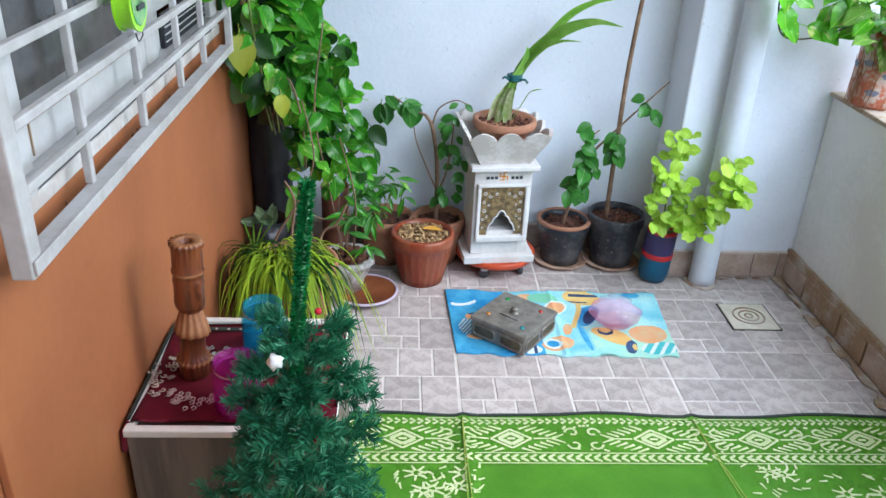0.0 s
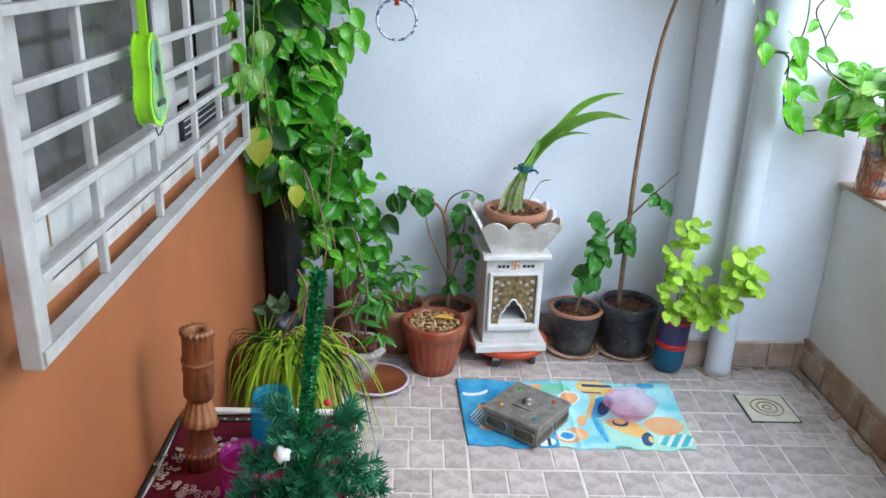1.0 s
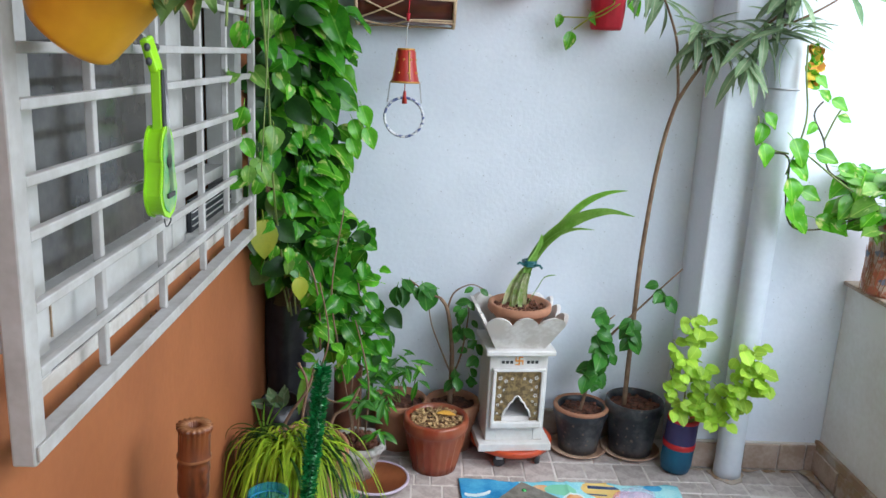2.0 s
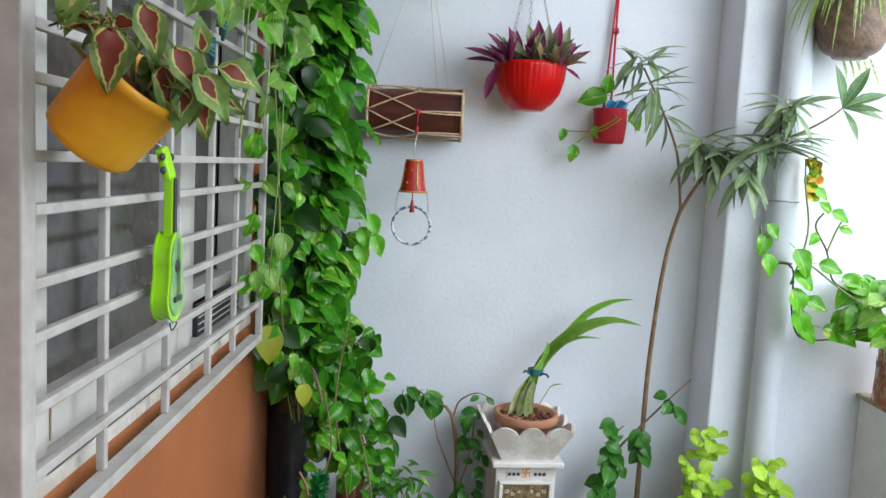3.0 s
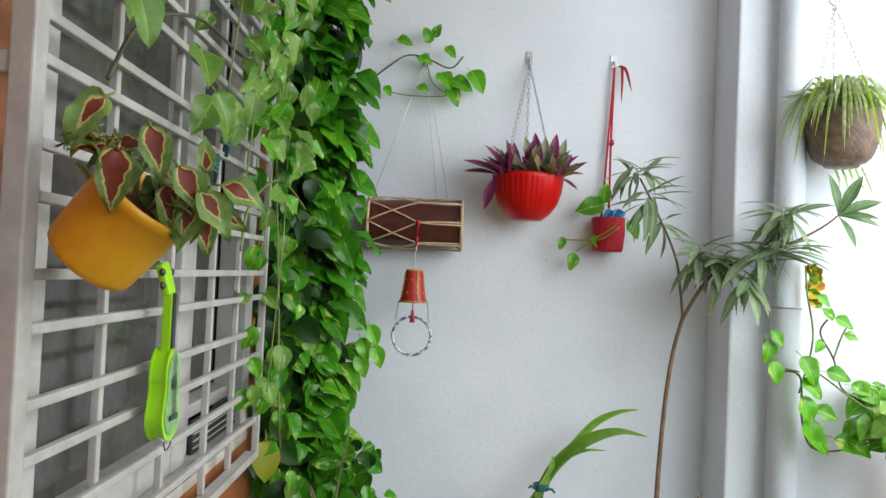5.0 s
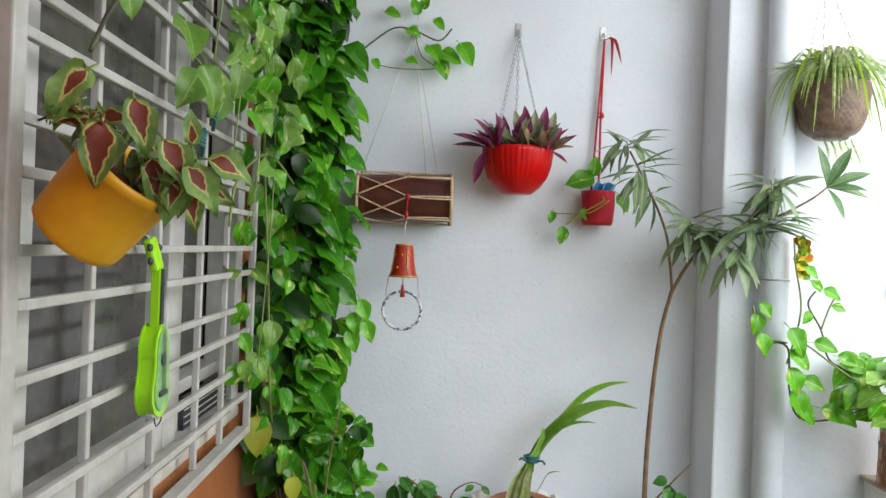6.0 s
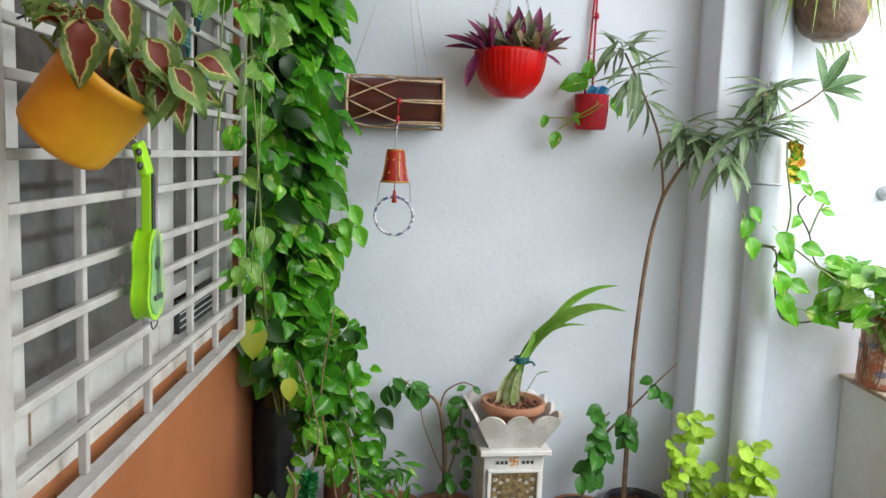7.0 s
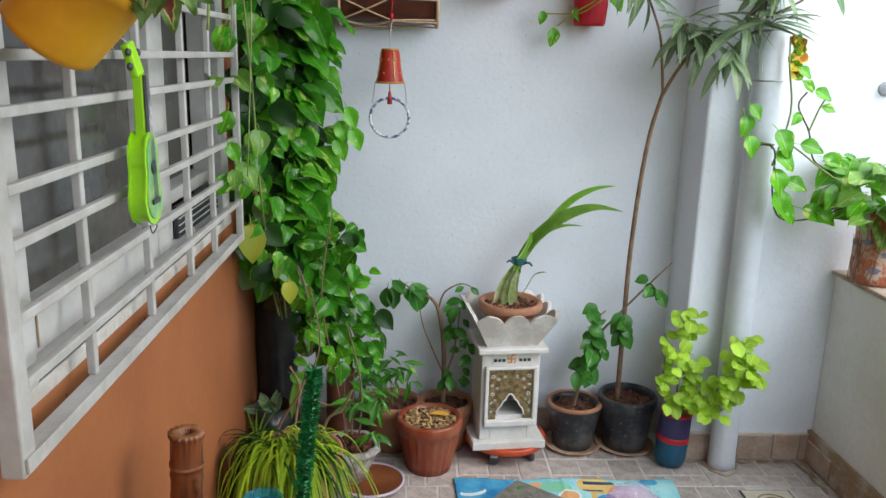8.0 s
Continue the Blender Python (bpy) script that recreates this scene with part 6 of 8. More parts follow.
for pts in ([(-0.10, 2.16, 0.16), (-0.13, 2.10, 0.40), (-0.16, 2.08, 0.62), (-0.13, 2.09, 0.86)], [(-0.06, 2.15, 0.16), (-0.05, 2.08, 0.36), (-0.09, 2.06, 0.55)], [(-0.16, 2.10, 0.17), (-0.20, 2.05, 0.34), (-0.16, 2.03, 0.50), (-0.19, 2.05, 0.66)]):
    stem(pothos, PB, pts, 0.0032, M["branch"], 0.002, name="vine", n=5)
stem(pothos, PB, [(-0.30, 2.2, 0.55), (-0.24, 2.12, 0.70), (-0.20, 2.10, 0.60), (-0.19, 2.08, 0.45)], 0.003, M["branch"], name="vine", n=5)
# strand on the wall above the drum
stem(pothos, PB, [(-0.26, 2.32, 1.80), (-0.19, 2.45, 1.868), (-0.10, 2.46, 1.945), (-0.04, 2.46, 1.985), (0.022, 2.46, 1.979), (0.10, 2.46, 1.95), (0.14, 2.46, 1.99)], 0.0028, M["stem_dark"], name="vine", n=5)
stem(pothos, PB, [(0.022, 2.46, 1.979), (0.045, 2.455, 1.90), (0.09, 2.45, 1.86), (-0.02, 2.455, 1.855), (-0.09, 2.46, 1.865)], 0.0018, M["stem_green"], name="vine", n=5)
for (x, z, s, tx, tz) in ((0.03, 2.03, 0.6, -0.3, 0.9), (0.046, 2.05, 0.5, 0.3, 0.6), (-0.07, 2.035, 0.6, 0.9, -0.3), (0.085, 2.015, 0.55, 0.6, -0.6), (0.17, 1.94, 0.95, 0.5, -0.8), (0.07, 1.93, 0.85, 0.3, -0.4), (0.11, 1.91, 0.85, 0.9, -0.4), (0.10, 1.885, 0.8, 0.4, -0.7), (0.0, 1.885, 0.5, 0.6, -0.2), (-0.105, 1.88, 0.45, 0.5, -0.7), (0.0, 1.98, 0.6, 0.6, -0.3)):
    leaf_at(pothos, heart_b[int(x * 100) % 3], Vector((x, 2.455, z)) - PB, (tx, -0.35, tz), (0.1, -1, 0.35), s)
yl = leaf_mesh("yellow_blade", M["yellow_leaf"], "heart", 0.09, 0.07, fold=0.15, droop=0.2, stalk=0.03)
olive = leaf_mesh("dull_blade", M["dull"], "round", 0.075, 0.065, fold=0.15, droop=0.25, stalk=0.03)
for k in range(22):                    # older leaves round the sack's mouth
    p = Vector((-0.345 + rg.uniform(-0.03, 0.09), 2.26 + rg.uniform(-0.16, 0.06), rg.uniform(0.63, 0.92)))
    leaf_at(pothos, olive if k % 3 else heart[k % 4], p - PB, (rg.uniform(-0.4, 0.6), -0.5, -0.6), (0.2, -1, 0.5), rg.uniform(0.7, 1.05))
leaf_at(pothos, yl, Vector((-0.33, 1.98, 0.84)) - PB, (0.1, -0.3, -1), (0.3, -1, 0.2), 1.1)
leaf_at(pothos, yl, Vector((-0.25, 2.08, 0.66)) - PB, (0.1, -0.3, -1), (0.3, -1, 0.2), 0.7)

# fig-like shrub in the clay pot
fig, FB = plant("potted_shrub", (0.205, 2.398, 0.145), "small bare-stemmed shrub with dark glossy leaves", "potted plant")
stem(fig, FB, [(0.205, 2.398, 0.145), (0.203, 2.39, 0.34), (0.182, 2.385, 0.48), (0.155, 2.38, 0.525)], 0.009, M["branch"], 0.005)
stem(fig, FB, [(0.155, 2.38, 0.525), (0.11, 2.375, 0.545), (0.055, 2.37, 0.585)], 0.0045, M["branch"], 0.002, "twig")
stem(fig, FB, [(0.182, 2.385, 0.49), (0.20, 2.38, 0.545), (0.25, 2.375, 0.575), (0.29, 2.37, 0.565)], 0.0035, M["branch"], 0.0015, "twig")
stem(fig, FB, [(0.203, 2.39, 0.26), (0.16, 2.385, 0.36), (0.13, 2.38, 0.44), (0.115, 2.38, 0.53)], 0.003, M["branch"], 0.0015, "twig")
stem(fig, FB, [(0.203, 2.39, 0.24), (0.23, 2.38, 0.32), (0.245, 2.375, 0.42), (0.25, 2.37, 0.5)], 0.004, M["branch"], 0.002, "twig")
figl = [leaf_mesh("dark_blade", M["fig"], "oval", 0.075, 0.046, fold=0.25, droop=0.3, stalk=0.012, seed=s) for s in range(3)]
rg = random.Random(7)
for (x, z, n, sp) in ((0.045, 0.580, 7, 0.034), (0.09, 0.565, 2, 0.025), (0.235, 0.50, 7, 0.03), (0.235, 0.43, 6, 0.03), (0.255, 0.365, 6, 0.03), (0.24, 0.26, 8, 0.03), (0.265, 0.57, 2, 0.02), (0.13, 0.54, 2, 0.015)):
    for k in range(n):
        p = Vector((x + rg.uniform(-sp, sp), 2.375 + rg.uniform(-0.03, 0.03), z + rg.uniform(-sp, sp)))
        leaf_at(fig, rg.choice(figl), p - FB, (rg.uniform(-0.7, 0.7), rg.uniform(-0.7, 0.1), rg.uniform(-0.9, 0.2)), (rg.uniform(-0.3, 0.3), -0.8, 0.7), rg.uniform(0.55, 0.95) * (0.78 if x > 0.2 else 1.25))

# leafy bush in the olive pot and sprigs in the whitewashed pot
bush, BB = plant("leafy_bush", (0.02, 2.395, 0.14), "low bushy plant with narrow light green leaves", "potted plant")
narrow = [leaf_mesh("narrow_blade", M["pothos"], "lance", 0.07, 0.018, fold=0.3, droop=0.35, seed=s) for s in range(2)]
narrow_d = leaf_mesh("dark_narrow_blade", M["fig"], "lance", 0.075, 0.022, fold=0.3, droop=0.3)
for k in range(8):
    a = rg.uniform(0, 6.28)
    tip = Vector((0.02 + rg.uniform(-0.10, 0.09), 2.33 + rg.uniform(-0.10, 0.07), rg.uniform(0.22, 0.33)))
    stem(bush, BB, [(0.02 + 0.02 * math.cos(a), 2.39 + 0.02 * math.sin(a), 0.14), tip * 0.5 + Vector((0.01, 1.195, 0.10)), tip], 0.002, M["stem_green"], 0.001, n=5)
    for q in range(9):
        leaf_at(bush, rg.choice(narrow + [narrow_d]), tip - BB + rv(0.035), (rg.uniform(-1, 1), rg.uniform(-1, 0.4), rg.uniform(-0.6, 0.3)), (rg.uniform(-0.3, 0.3), -0.4, 1), rg.uniform(0.7, 1.1))
stem(bush, BB, [(0.08, 2.38, 0.15), (0.085, 2.36, 0.24), (0.11, 2.36, 0.32)], 0.003, M["stem_dark"], 0.001, n=5)
sprig, SB = plant("woody_sprig", (-0.085, 2.165, 0.14), "woody cut stems with a few narrow green leaves", "potted plant")
for pts in ([(-0.085, 2.165, 0.12), (-0.08, 2.15, 0.25), (-0.075, 2.16, 0.37)], [(-0.09, 2.165, 0.12), (-0.10, 2.15, 0.22), (-0.06, 2.12, 0.27), (-0.05, 2.11, 0.31)], [(-0.10, 2.16, 0.12), (-0.105, 2.15, 0.30), (-0.09, 2.2, 0.55), (-0.115, 2.22, 0.72)], [(-0.09, 2.17, 0.25), (-0.15, 2.12, 0.27), (-0.19, 2.10, 0.30)], [(-0.09, 2.2, 0.5), (-0.06, 2.2, 0.42), (-0.05, 2.2, 0.36)]):
    stem(sprig, SB, pts, 0.004, M["branch"], 0.0025, n=6)
for (x, y, z, n) in ((-0.06, 2.10, 0.29, 9), (-0.02, 2.10, 0.20, 8), (-0.09, 2.12, 0.33, 6), (0.0, 2.16, 0.26, 7)):
    for q in range(n):
        leaf_at(sprig, narrow_d if q % 3 else narrow[0], Vector((x, y, z)) + rv(0.02) - SB, (rg.uniform(-1, 1), rg.uniform(-0.9, 0.2), rg.uniform(-0.9, 0.2)), (0, -0.6, 0.8), rg.uniform(0.6, 1.0))

# grassy plant and cut branches in the wide clay bowl
grass, GB = plant("grassy_plant", (-0.235, 1.96, 0.17), "arching lime green grassy plant spilling over its pot", "potted plant")
rg = random.Random(17)
for k in range(320):
    a = rg.uniform(-3.4, 0.4)
    L = rg.uniform(0.20, 0.38)
    d = Vector((math.cos(a), math.sin(a), 0))
    x0 = Vector((-0.235 + rg.uniform(-0.05, 0.05), 1.86 + rg.uniform(-0.05, 0.04), 0.21))
    reach = L * rg.uniform(0.55, 0.85)
    if d.x < -0.2:
        reach *= 0.75
    h = rg.uniform(0.05, 0.11)
    end_z = max(0.02, 0.19 - rg.uniform(0.0, 0.17) * (1 if d.y < 0.3 else 0.4))
    if d.x > 0.2 and d.y > -0.35:
        reach *= 0.62
        end_z = rg.uniform(0.10, 0.17)
    elif d.x > 0.2:
        reach *= 1.12
        end_z = rg.uniform(0.01, 0.12)
    p3 = x0 + d * reach
    p3.z = end_z
    if p3.y < 1.45 and p3.x < 0:
        p3.y = 1.45 + rg.uniform(0, 0.05)
        p3.z = max(p3.z, 0.05)
    p3.x = max(p3.x, LEFT + 0.02)
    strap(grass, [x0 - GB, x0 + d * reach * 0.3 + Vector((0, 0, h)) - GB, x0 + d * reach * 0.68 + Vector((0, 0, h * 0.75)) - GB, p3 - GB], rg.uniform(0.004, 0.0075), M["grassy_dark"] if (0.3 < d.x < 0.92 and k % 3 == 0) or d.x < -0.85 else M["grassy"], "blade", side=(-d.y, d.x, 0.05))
for pts in ([(-0.30, 2.0, 0.17), (-0.27, 2.0, 0.27), (-0.215, 2.0, 0.36), (-0.195, 2.0, 0.43)], [(-0.24, 2.0, 0.17), (-0.225, 2.0, 0.30), (-0.215, 2.0, 0.38), (-0.24, 2.0, 0.44)], [(-0.17, 1.99, 0.17), (-0.14, 2.0, 0.28), (-0.10, 2.0, 0.31), (-0.07, 2.0, 0.37)]):
    stem(grass, GB, pts, 0.005, M["branch"], 0.0035, "cut_branch")
for k in range(4):
    strap(grass, [Vector((-0.335, 2.02, 0.18)) - GB, Vector((-0.345 + 0.01 * k, 1.99, 0.26)) - GB, Vector((-0.36 + 0.03 * k, 1.98, 0.33)) - GB], 0.006, M["lily"], "blade", side=(1, 0.2, 0))

# shrub in the first black pot
shr, HB = plant("potted_shrub", (0.645, 2.395, 0.13), "leaning shrub with dark green leaves in a black pot", "potted plant")
stem(shr, HB, [(0.645, 2.395, 0.13), (0.668, 2.37, 0.29), (0.706, 2.36, 0.41), (0.757, 2.36, 0.475), (0.84, 2.355, 0.572), (0.92, 2.35, 0.662)], 0.006, M["branch"], 0.002)
stem(shr, HB, [(0.70, 2.36, 0.40), (0.69, 2.355, 0.46), (0.72, 2.35, 0.50)], 0.003, M["branch"], 0.002, "twig")
rg = random.Random(27)
broad = [leaf_mesh("broad_blade", M["fig"], "heart", 0.072, 0.062, fold=0.25, droop=0.3, stalk=0.012, seed=s) for s in range(3)]
for (x, z, n, sp) in ((0.672, 0.31, 15, 0.032), (0.69, 0.375, 11, 0.03), (0.675, 0.50, 3, 0.025), (0.775, 0.46, 8, 0.03), (0.77, 0.42, 4, 0.025), (0.665, 0.43, 2, 0.015), (0.83, 0.605, 2, 0.02), (0.86, 0.57, 4, 0.02)):
    for k in range(n):
        p = Vector((x + rg.uniform(-sp, sp), 2.345 + rg.uniform(-0.035, 0.02), z + rg.uniform(-sp, sp)))
        leaf_at(shr, rg.choice(broad), p - HB, (rg.uniform(-0.6, 0.6), rg.uniform(-0.6, 0), rg.uniform(-0.9, 0.1)), (rg.uniform(-0.3, 0.3), -0.9, 0.6), rg.uniform(0.5, 0.86) * (0.8 if z > 0.55 else 1))

# tall narrow-leaved shrub
ole, OB = plant("tall_shrub", (0.792, 2.39, 0.16), "tall thin-trunked shrub with narrow grey-green leaf whorls", "potted plant")
stem(ole, OB, [(0.792, 2.39, 0.16), (0.788, 2.375, 0.44), (0.786, 2.36, 0.69), (0.793, 2.34, 0.92), (0.806, 2.32, 1.08), (0.828, 2.30, 1.20)], 0.0085, M["branch"], 0.006, "trunk")
stem(ole, OB, [(0.826, 2.30, 1.19), (0.812, 2.29, 1.28), (0.79, 2.28, 1.378), (0.726, 2.275, 1.51), (0.675, 2.27, 1.60)], 0.0045, M["branch"], 0.003, "limb")
stem(ole, OB, [(0.826, 2.30, 1.19), (0.858, 2.28, 1.262), (0.90, 2.25, 1.33), (0.98, 2.21, 1.38), (1.05, 2.17, 1.45), (1.06, 2.14, 1.50)], 0.006, M["branch"], 0.003, "limb")
stem(ole, OB, [(0.98, 2.21, 1.38), (1.08, 2.17, 1.42), (1.16, 2.14, 1.47), (1.20, 2.12, 1.51)], 0.004, M["branch"], 0.002, "limb")
stem(ole, OB, [(0.86, 2.275, 1.27), (0.855, 2.25, 1.34), (0.85, 2.23, 1.38)], 0.004, M["branch"], 0.003, "limb")
lance = [leaf_mesh("lance_blade", M["oleander"], "lance", 0.138, 0.029, fold=0.25, droop=d, seed=i) for i, d in enumerate((0.1, 0.35, 0.55))]
lance_w = leaf_mesh("wide_lance_blade", M["oleander_dark"], "lance", 0.165, 0.046, fold=0.35, droop=0.25)
rg = random.Random(41)
for (x, y, z, n, sz) in ((0.665, 2.265, 1.62, 20, 0.85), (0.70, 2.27, 1.545, 16, 0.95), (0.745, 2.275, 1.47, 8, 0.8), (0.85, 2.22, 1.385, 26, 0.95), (0.92, 2.22, 1.36, 15, 1.0), (1.00, 2.18, 1.39, 18, 1.05), (1.055, 2.14, 1.50, 24, 0.85), (0.97, 2.18, 1.33, 11, 1.05), (1.07, 2.16, 1.40, 16, 1.0)):
    for k in range(n):
        a = 2 * math.pi * k / n + rg.uniform(-0.3, 0.3)
        p = Vector((x, y, z)) + rv(0.018)
        if p.x > 1.0:
            p.y = min(p.y, 2.17)
        tip = (math.cos(a), 0.75 * math.sin(a) - 0.25, rg.uniform(-1.2, 0.75))
        leaf_at(ole, rg.choice(lance), p - OB, tip, (0, -0.4, 1), sz * rg.uniform(0.75, 1.1))
for tip in ((1, -0.2, -0.05), (0.3, -0.3, 0.8), (0.9, -0.1, 0.5), (0.55, -0.3, -0.8), (-0.2, -0.3, 0.9), (0.8, -0.5, 0.1)):
    leaf_at(ole, lance_w, Vector((1.19, 2.12, 1.50)) - OB, tip, (0, -0.7, 0.7), rg.uniform(0.6, 0.9))

# lime plant in the painted bottle
lime, LB = plant("lime_leaf_plant", (0.955, 2.275, 0.17), "bushy bright lime green plant with round leaves", "potted plant")
rnd = [leaf_mesh("round_blade", M["lime"], "round", 0.046, 0.042, fold=0.22, droop=0.2, wavy=0.05, stalk=0.012, seed=s) for s in range(4)]
rg = random.Random(51)
for pts in ([(0.955, 2.275, 0.17), (0.945, 2.26, 0.30), (0.94, 2.25, 0.42), (0.942, 2.25, 0.50)], [(0.96, 2.275, 0.17), (0.90, 2.25, 0.28), (0.89, 2.24, 0.40)], [(0.965, 2.275, 0.17), (1.02, 2.22, 0.24), (1.07, 2.18, 0.35), (1.085, 2.16, 0.45)], [(0.965, 2.27, 0.17), (1.02, 2.22, 0.22), (1.06, 2.18, 0.25)]):
    stem(lime, LB, pts, 0.0035, M["stem_green"], 0.002, n=6)
for (x, y, z, n, sp) in ((0.94, 2.24, 0.50, 15, 0.045), (0.915, 2.24, 0.43, 20, 0.055), (0.93, 2.23, 0.35, 22, 0.06), (0.935, 2.23, 0.27, 18, 0.05), (1.0, 2.21, 0.26, 20, 0.05), (1.085, 2.16, 0.44, 18, 0.04), (1.10, 2.15, 0.385, 22, 0.05), (1.06, 2.17, 0.33, 16, 0.045), (1.03, 2.18, 0.26, 16, 0.045)):
    for k in range(n):
        p = Vector((x + rg.uniform(-sp, sp), y + rg.uniform(-0.045, 0.03), z + rg.uniform(-0.04, 0.04)))
        p.y = min(p.y, 2.2 if p.x > 1.05 else 2.28)
        leaf_at(lime, rg.choice(rnd), p - LB, (rg.uniform(-0.8, 0.8), rg.uniform(-0.9, -0.1), rg.uniform(-0.7, 0.3)), (rg.uniform(-0.3, 0.3), -0.7, 0.8), rg.uniform(0.6, 1.05))

# ---- things on the back wall ----
def hook(name, loc):
    e = thing(name, loc, "small steel wall hook plate with screw", "hook", "wall hooks")
    bm = bmesh.new()
    box(bm, -0.011, -0.003, -0.022, 0.011, 0.0, 0.022, bevel=0.001)
    part("plate", bm, M["metal"], e, smooth=False)
    bm = bmesh.new()
    tube(bm, curve_pts([(0, -0.003, 0.0), (0, -0.016, -0.008), (0, -0.024, -0.018), (0, -0.018, -0.03), (0, -0.006, -0.026)], 4), 0.0025, 6)
    part("hook_arm", bm, M["metal"], e)
    return e


hook("wall_hook", (0.357, BACK, 2.005))
hook("wall_hook", (0.632, BACK, 2.005))
hook("wall_hook", (0.022, BACK, 1.985))

drum = thing("hand_drum", (0.012, 2.416, 1.443), "dark red wooden dholak drum laced with jute rope", "drum")
bm = bmesh.new()
n = 18
prof = [(0, -0.143), (0.074, -0.143)] + [(0.074 + 0.006 * math.cos((i / n - 0.5) * math.pi) - 0.006, -0.143 + 0.286 * i / n) for i in range(1, n)] + [(0.074, 0.143), (0, 0.143)]
lathe(bm, prof, 40)
bmesh.ops.transform(bm, matrix=Matrix.Rotation(radians(90), 4, 'Y'), verts=bm.verts)
part("shell", bm, M["drum_wood"], drum)
for sx in (-1, 1):
    bm = bmesh.new()
    ring_torus(bm, 0.077, 0.0055, (sx * 0.144, 0, 0), axis="x", n=44)
    part("hoop", bm, M["rope"], drum, "jute rope hoop")
    bm = bmesh.new()
    lathe(bm, [(0.0765, -0.002), (0.0765, 0.004), (0.07, 0.006), (0, 0.006)], 36)
    bmesh.ops.transform(bm, matrix=Matrix.Translation((sx * 0.143, 0, 0)) @ Matrix.Rotation(radians(90 * sx), 4, 'Y'), verts=bm.verts)
    part("drumhead", bm, M["skin"], drum, "stretched hide head")
N = 7
for i in range(N):
    a0 = math.pi + 2 * math.pi * i / N
    a1 = a0 + 2 * math.pi / N

    def rim(x, a, r=0.079):
        return (x, r * math.cos(a), r * math.sin(a))
    for start, end, r, side in ((a0, a1, 0.079, -0.05), (a1, a0, 0.081, 0.05)):
        bm = bmesh.new()
        pts = [rim(-0.144 + 0.155 * k / 8, start + (end - start) * k / 8, r) for k in range(9)] + [rim(0.06, end + side * 0.8, r), rim(0.144, end + side, r)]
        tube(bm, pts, 0.0026, 6)
        part("lacing", bm, M["rope"], drum)
    bm = bmesh.new()
    bmesh.ops.create_icosphere(bm, subdivisions=2, radius=0.005, matrix=Matrix.Translation(rim(0.011, a0, 0.082)))
    part("knot", bm, M["rope"], drum)
bm = bmesh.new()
tube(bm, [(0.012, -0.086, 0.006), (0.012, -0.087, -0.008)], 0.007, 8)
tube(bm, [(0.012, -0.085, -0.008), (0.010, -0.084, -0.045)], 0.0016, 6)
tube(bm, [(0.010, -0.084, -0.045), (0.009, -0.080, -0.066)], 0.006, 8, r_end=0.004)
part("tassel", bm, M["red_cloth"], drum, "red thread tassel")
for x0, x1 in ((-0.135, -0.004), (0.100, 0.004), (0.065, 0.0)):
    bm = bmesh.new()
    tube(bm, [(x0, -0.02, 0.078), (0.01 + x1, 0.068, 0.525)], 0.0019, 5)
    part("cord", bm, M["thread"], drum, "thin white hanging cord")

chime = thing("hanging_bangle_chime", (0.019, 2.33, 1.20), "painted red clay cup with beaded bangle hanging below", "hanging ornament")
bm = bmesh.new()
lathe(bm, [(0, 0.100), (0.022, 0.099), (0.027, 0.092), (0.030, 0.06), (0.037, 0.018), (0.041, 0.006), (0.041, 0.0), (0.037, 0.0), (0.026, 0.05), (0.022, 0.088), (0, 0.09)], 36)
part("cup", bm, M["cup_red"], chime)
for z, r in ((0.003, 0.0415), (0.097, 0.0235)):
    bm = bmesh.new()
    ring_torus(bm, r, 0.003, (0, 0, z), n=36)
    part("gold_rim", bm, M["gold_paint"], chime, "orange gold rim")
for k in range(4):
    a = 2 * math.pi * k / 4 - 1.2
    bm = bmesh.new()
    tube(bm, [(r * math.cos(a), r * math.sin(a), z) for r, z in ((0.040, 0.010), (0.0365, 0.020), (0.0302, 0.06), (0.0274, 0.090))], 0.0028, 6)
    part("gold_stripe", bm, M["gold_paint"], chime)
for k in range(8):
    a = 2 * math.pi * k / 8
    for z, r in ((0.030, 0.0352), (0.068, 0.0295)):
        bm = bmesh.new()
        bmesh.ops.create_icosphere(bm, subdivisions=1, radius=0.0036, matrix=Matrix.Translation((r * math.cos(a + z * 9), r * math.sin(a + z * 9), z)))
        part("painted_dot", bm, M["gold_paint"], chime)
bm = bmesh.new()
ring_torus(bm, 0.0575, 0.0042, (0, 0, -0.100), axis="y", n=60)
part("bangle", bm, M["beads"], chime, "blue and white beaded bangle")
for sx in (-1, 1):
    bm = bmesh.new()
    for k in range(9):
        bmesh.ops.create_icosphere(bm, subdivisions=1, radius=0.003, matrix=Matrix.Translation((sx * (0.044 + 0.0008 * k), 0, -0.002 - 0.0065 * k)))
    part("bead_string", bm, M["metal"], chime, "string of tiny grey beads")
bm = bmesh.new()
tube(bm, [(0, 0, 0.09), (0, 0, -0.03)], 0.0015, 5)
lathe(bm, [(0, -0.02), (0.004, -0.024), (0.006, -0.04), (0.008, -0.06), (0, -0.06)], 12)
part("clapper", bm, M["cup_red"], chime, "small hanging red clapper")
bm = bmesh.new()
tube(bm, [(0, 0, 0.098), (0, 0.01, 0.15), (0.004, 0.012, 0.172)], 0.0015, 5)
part("cord", bm, M["thread"], chime)

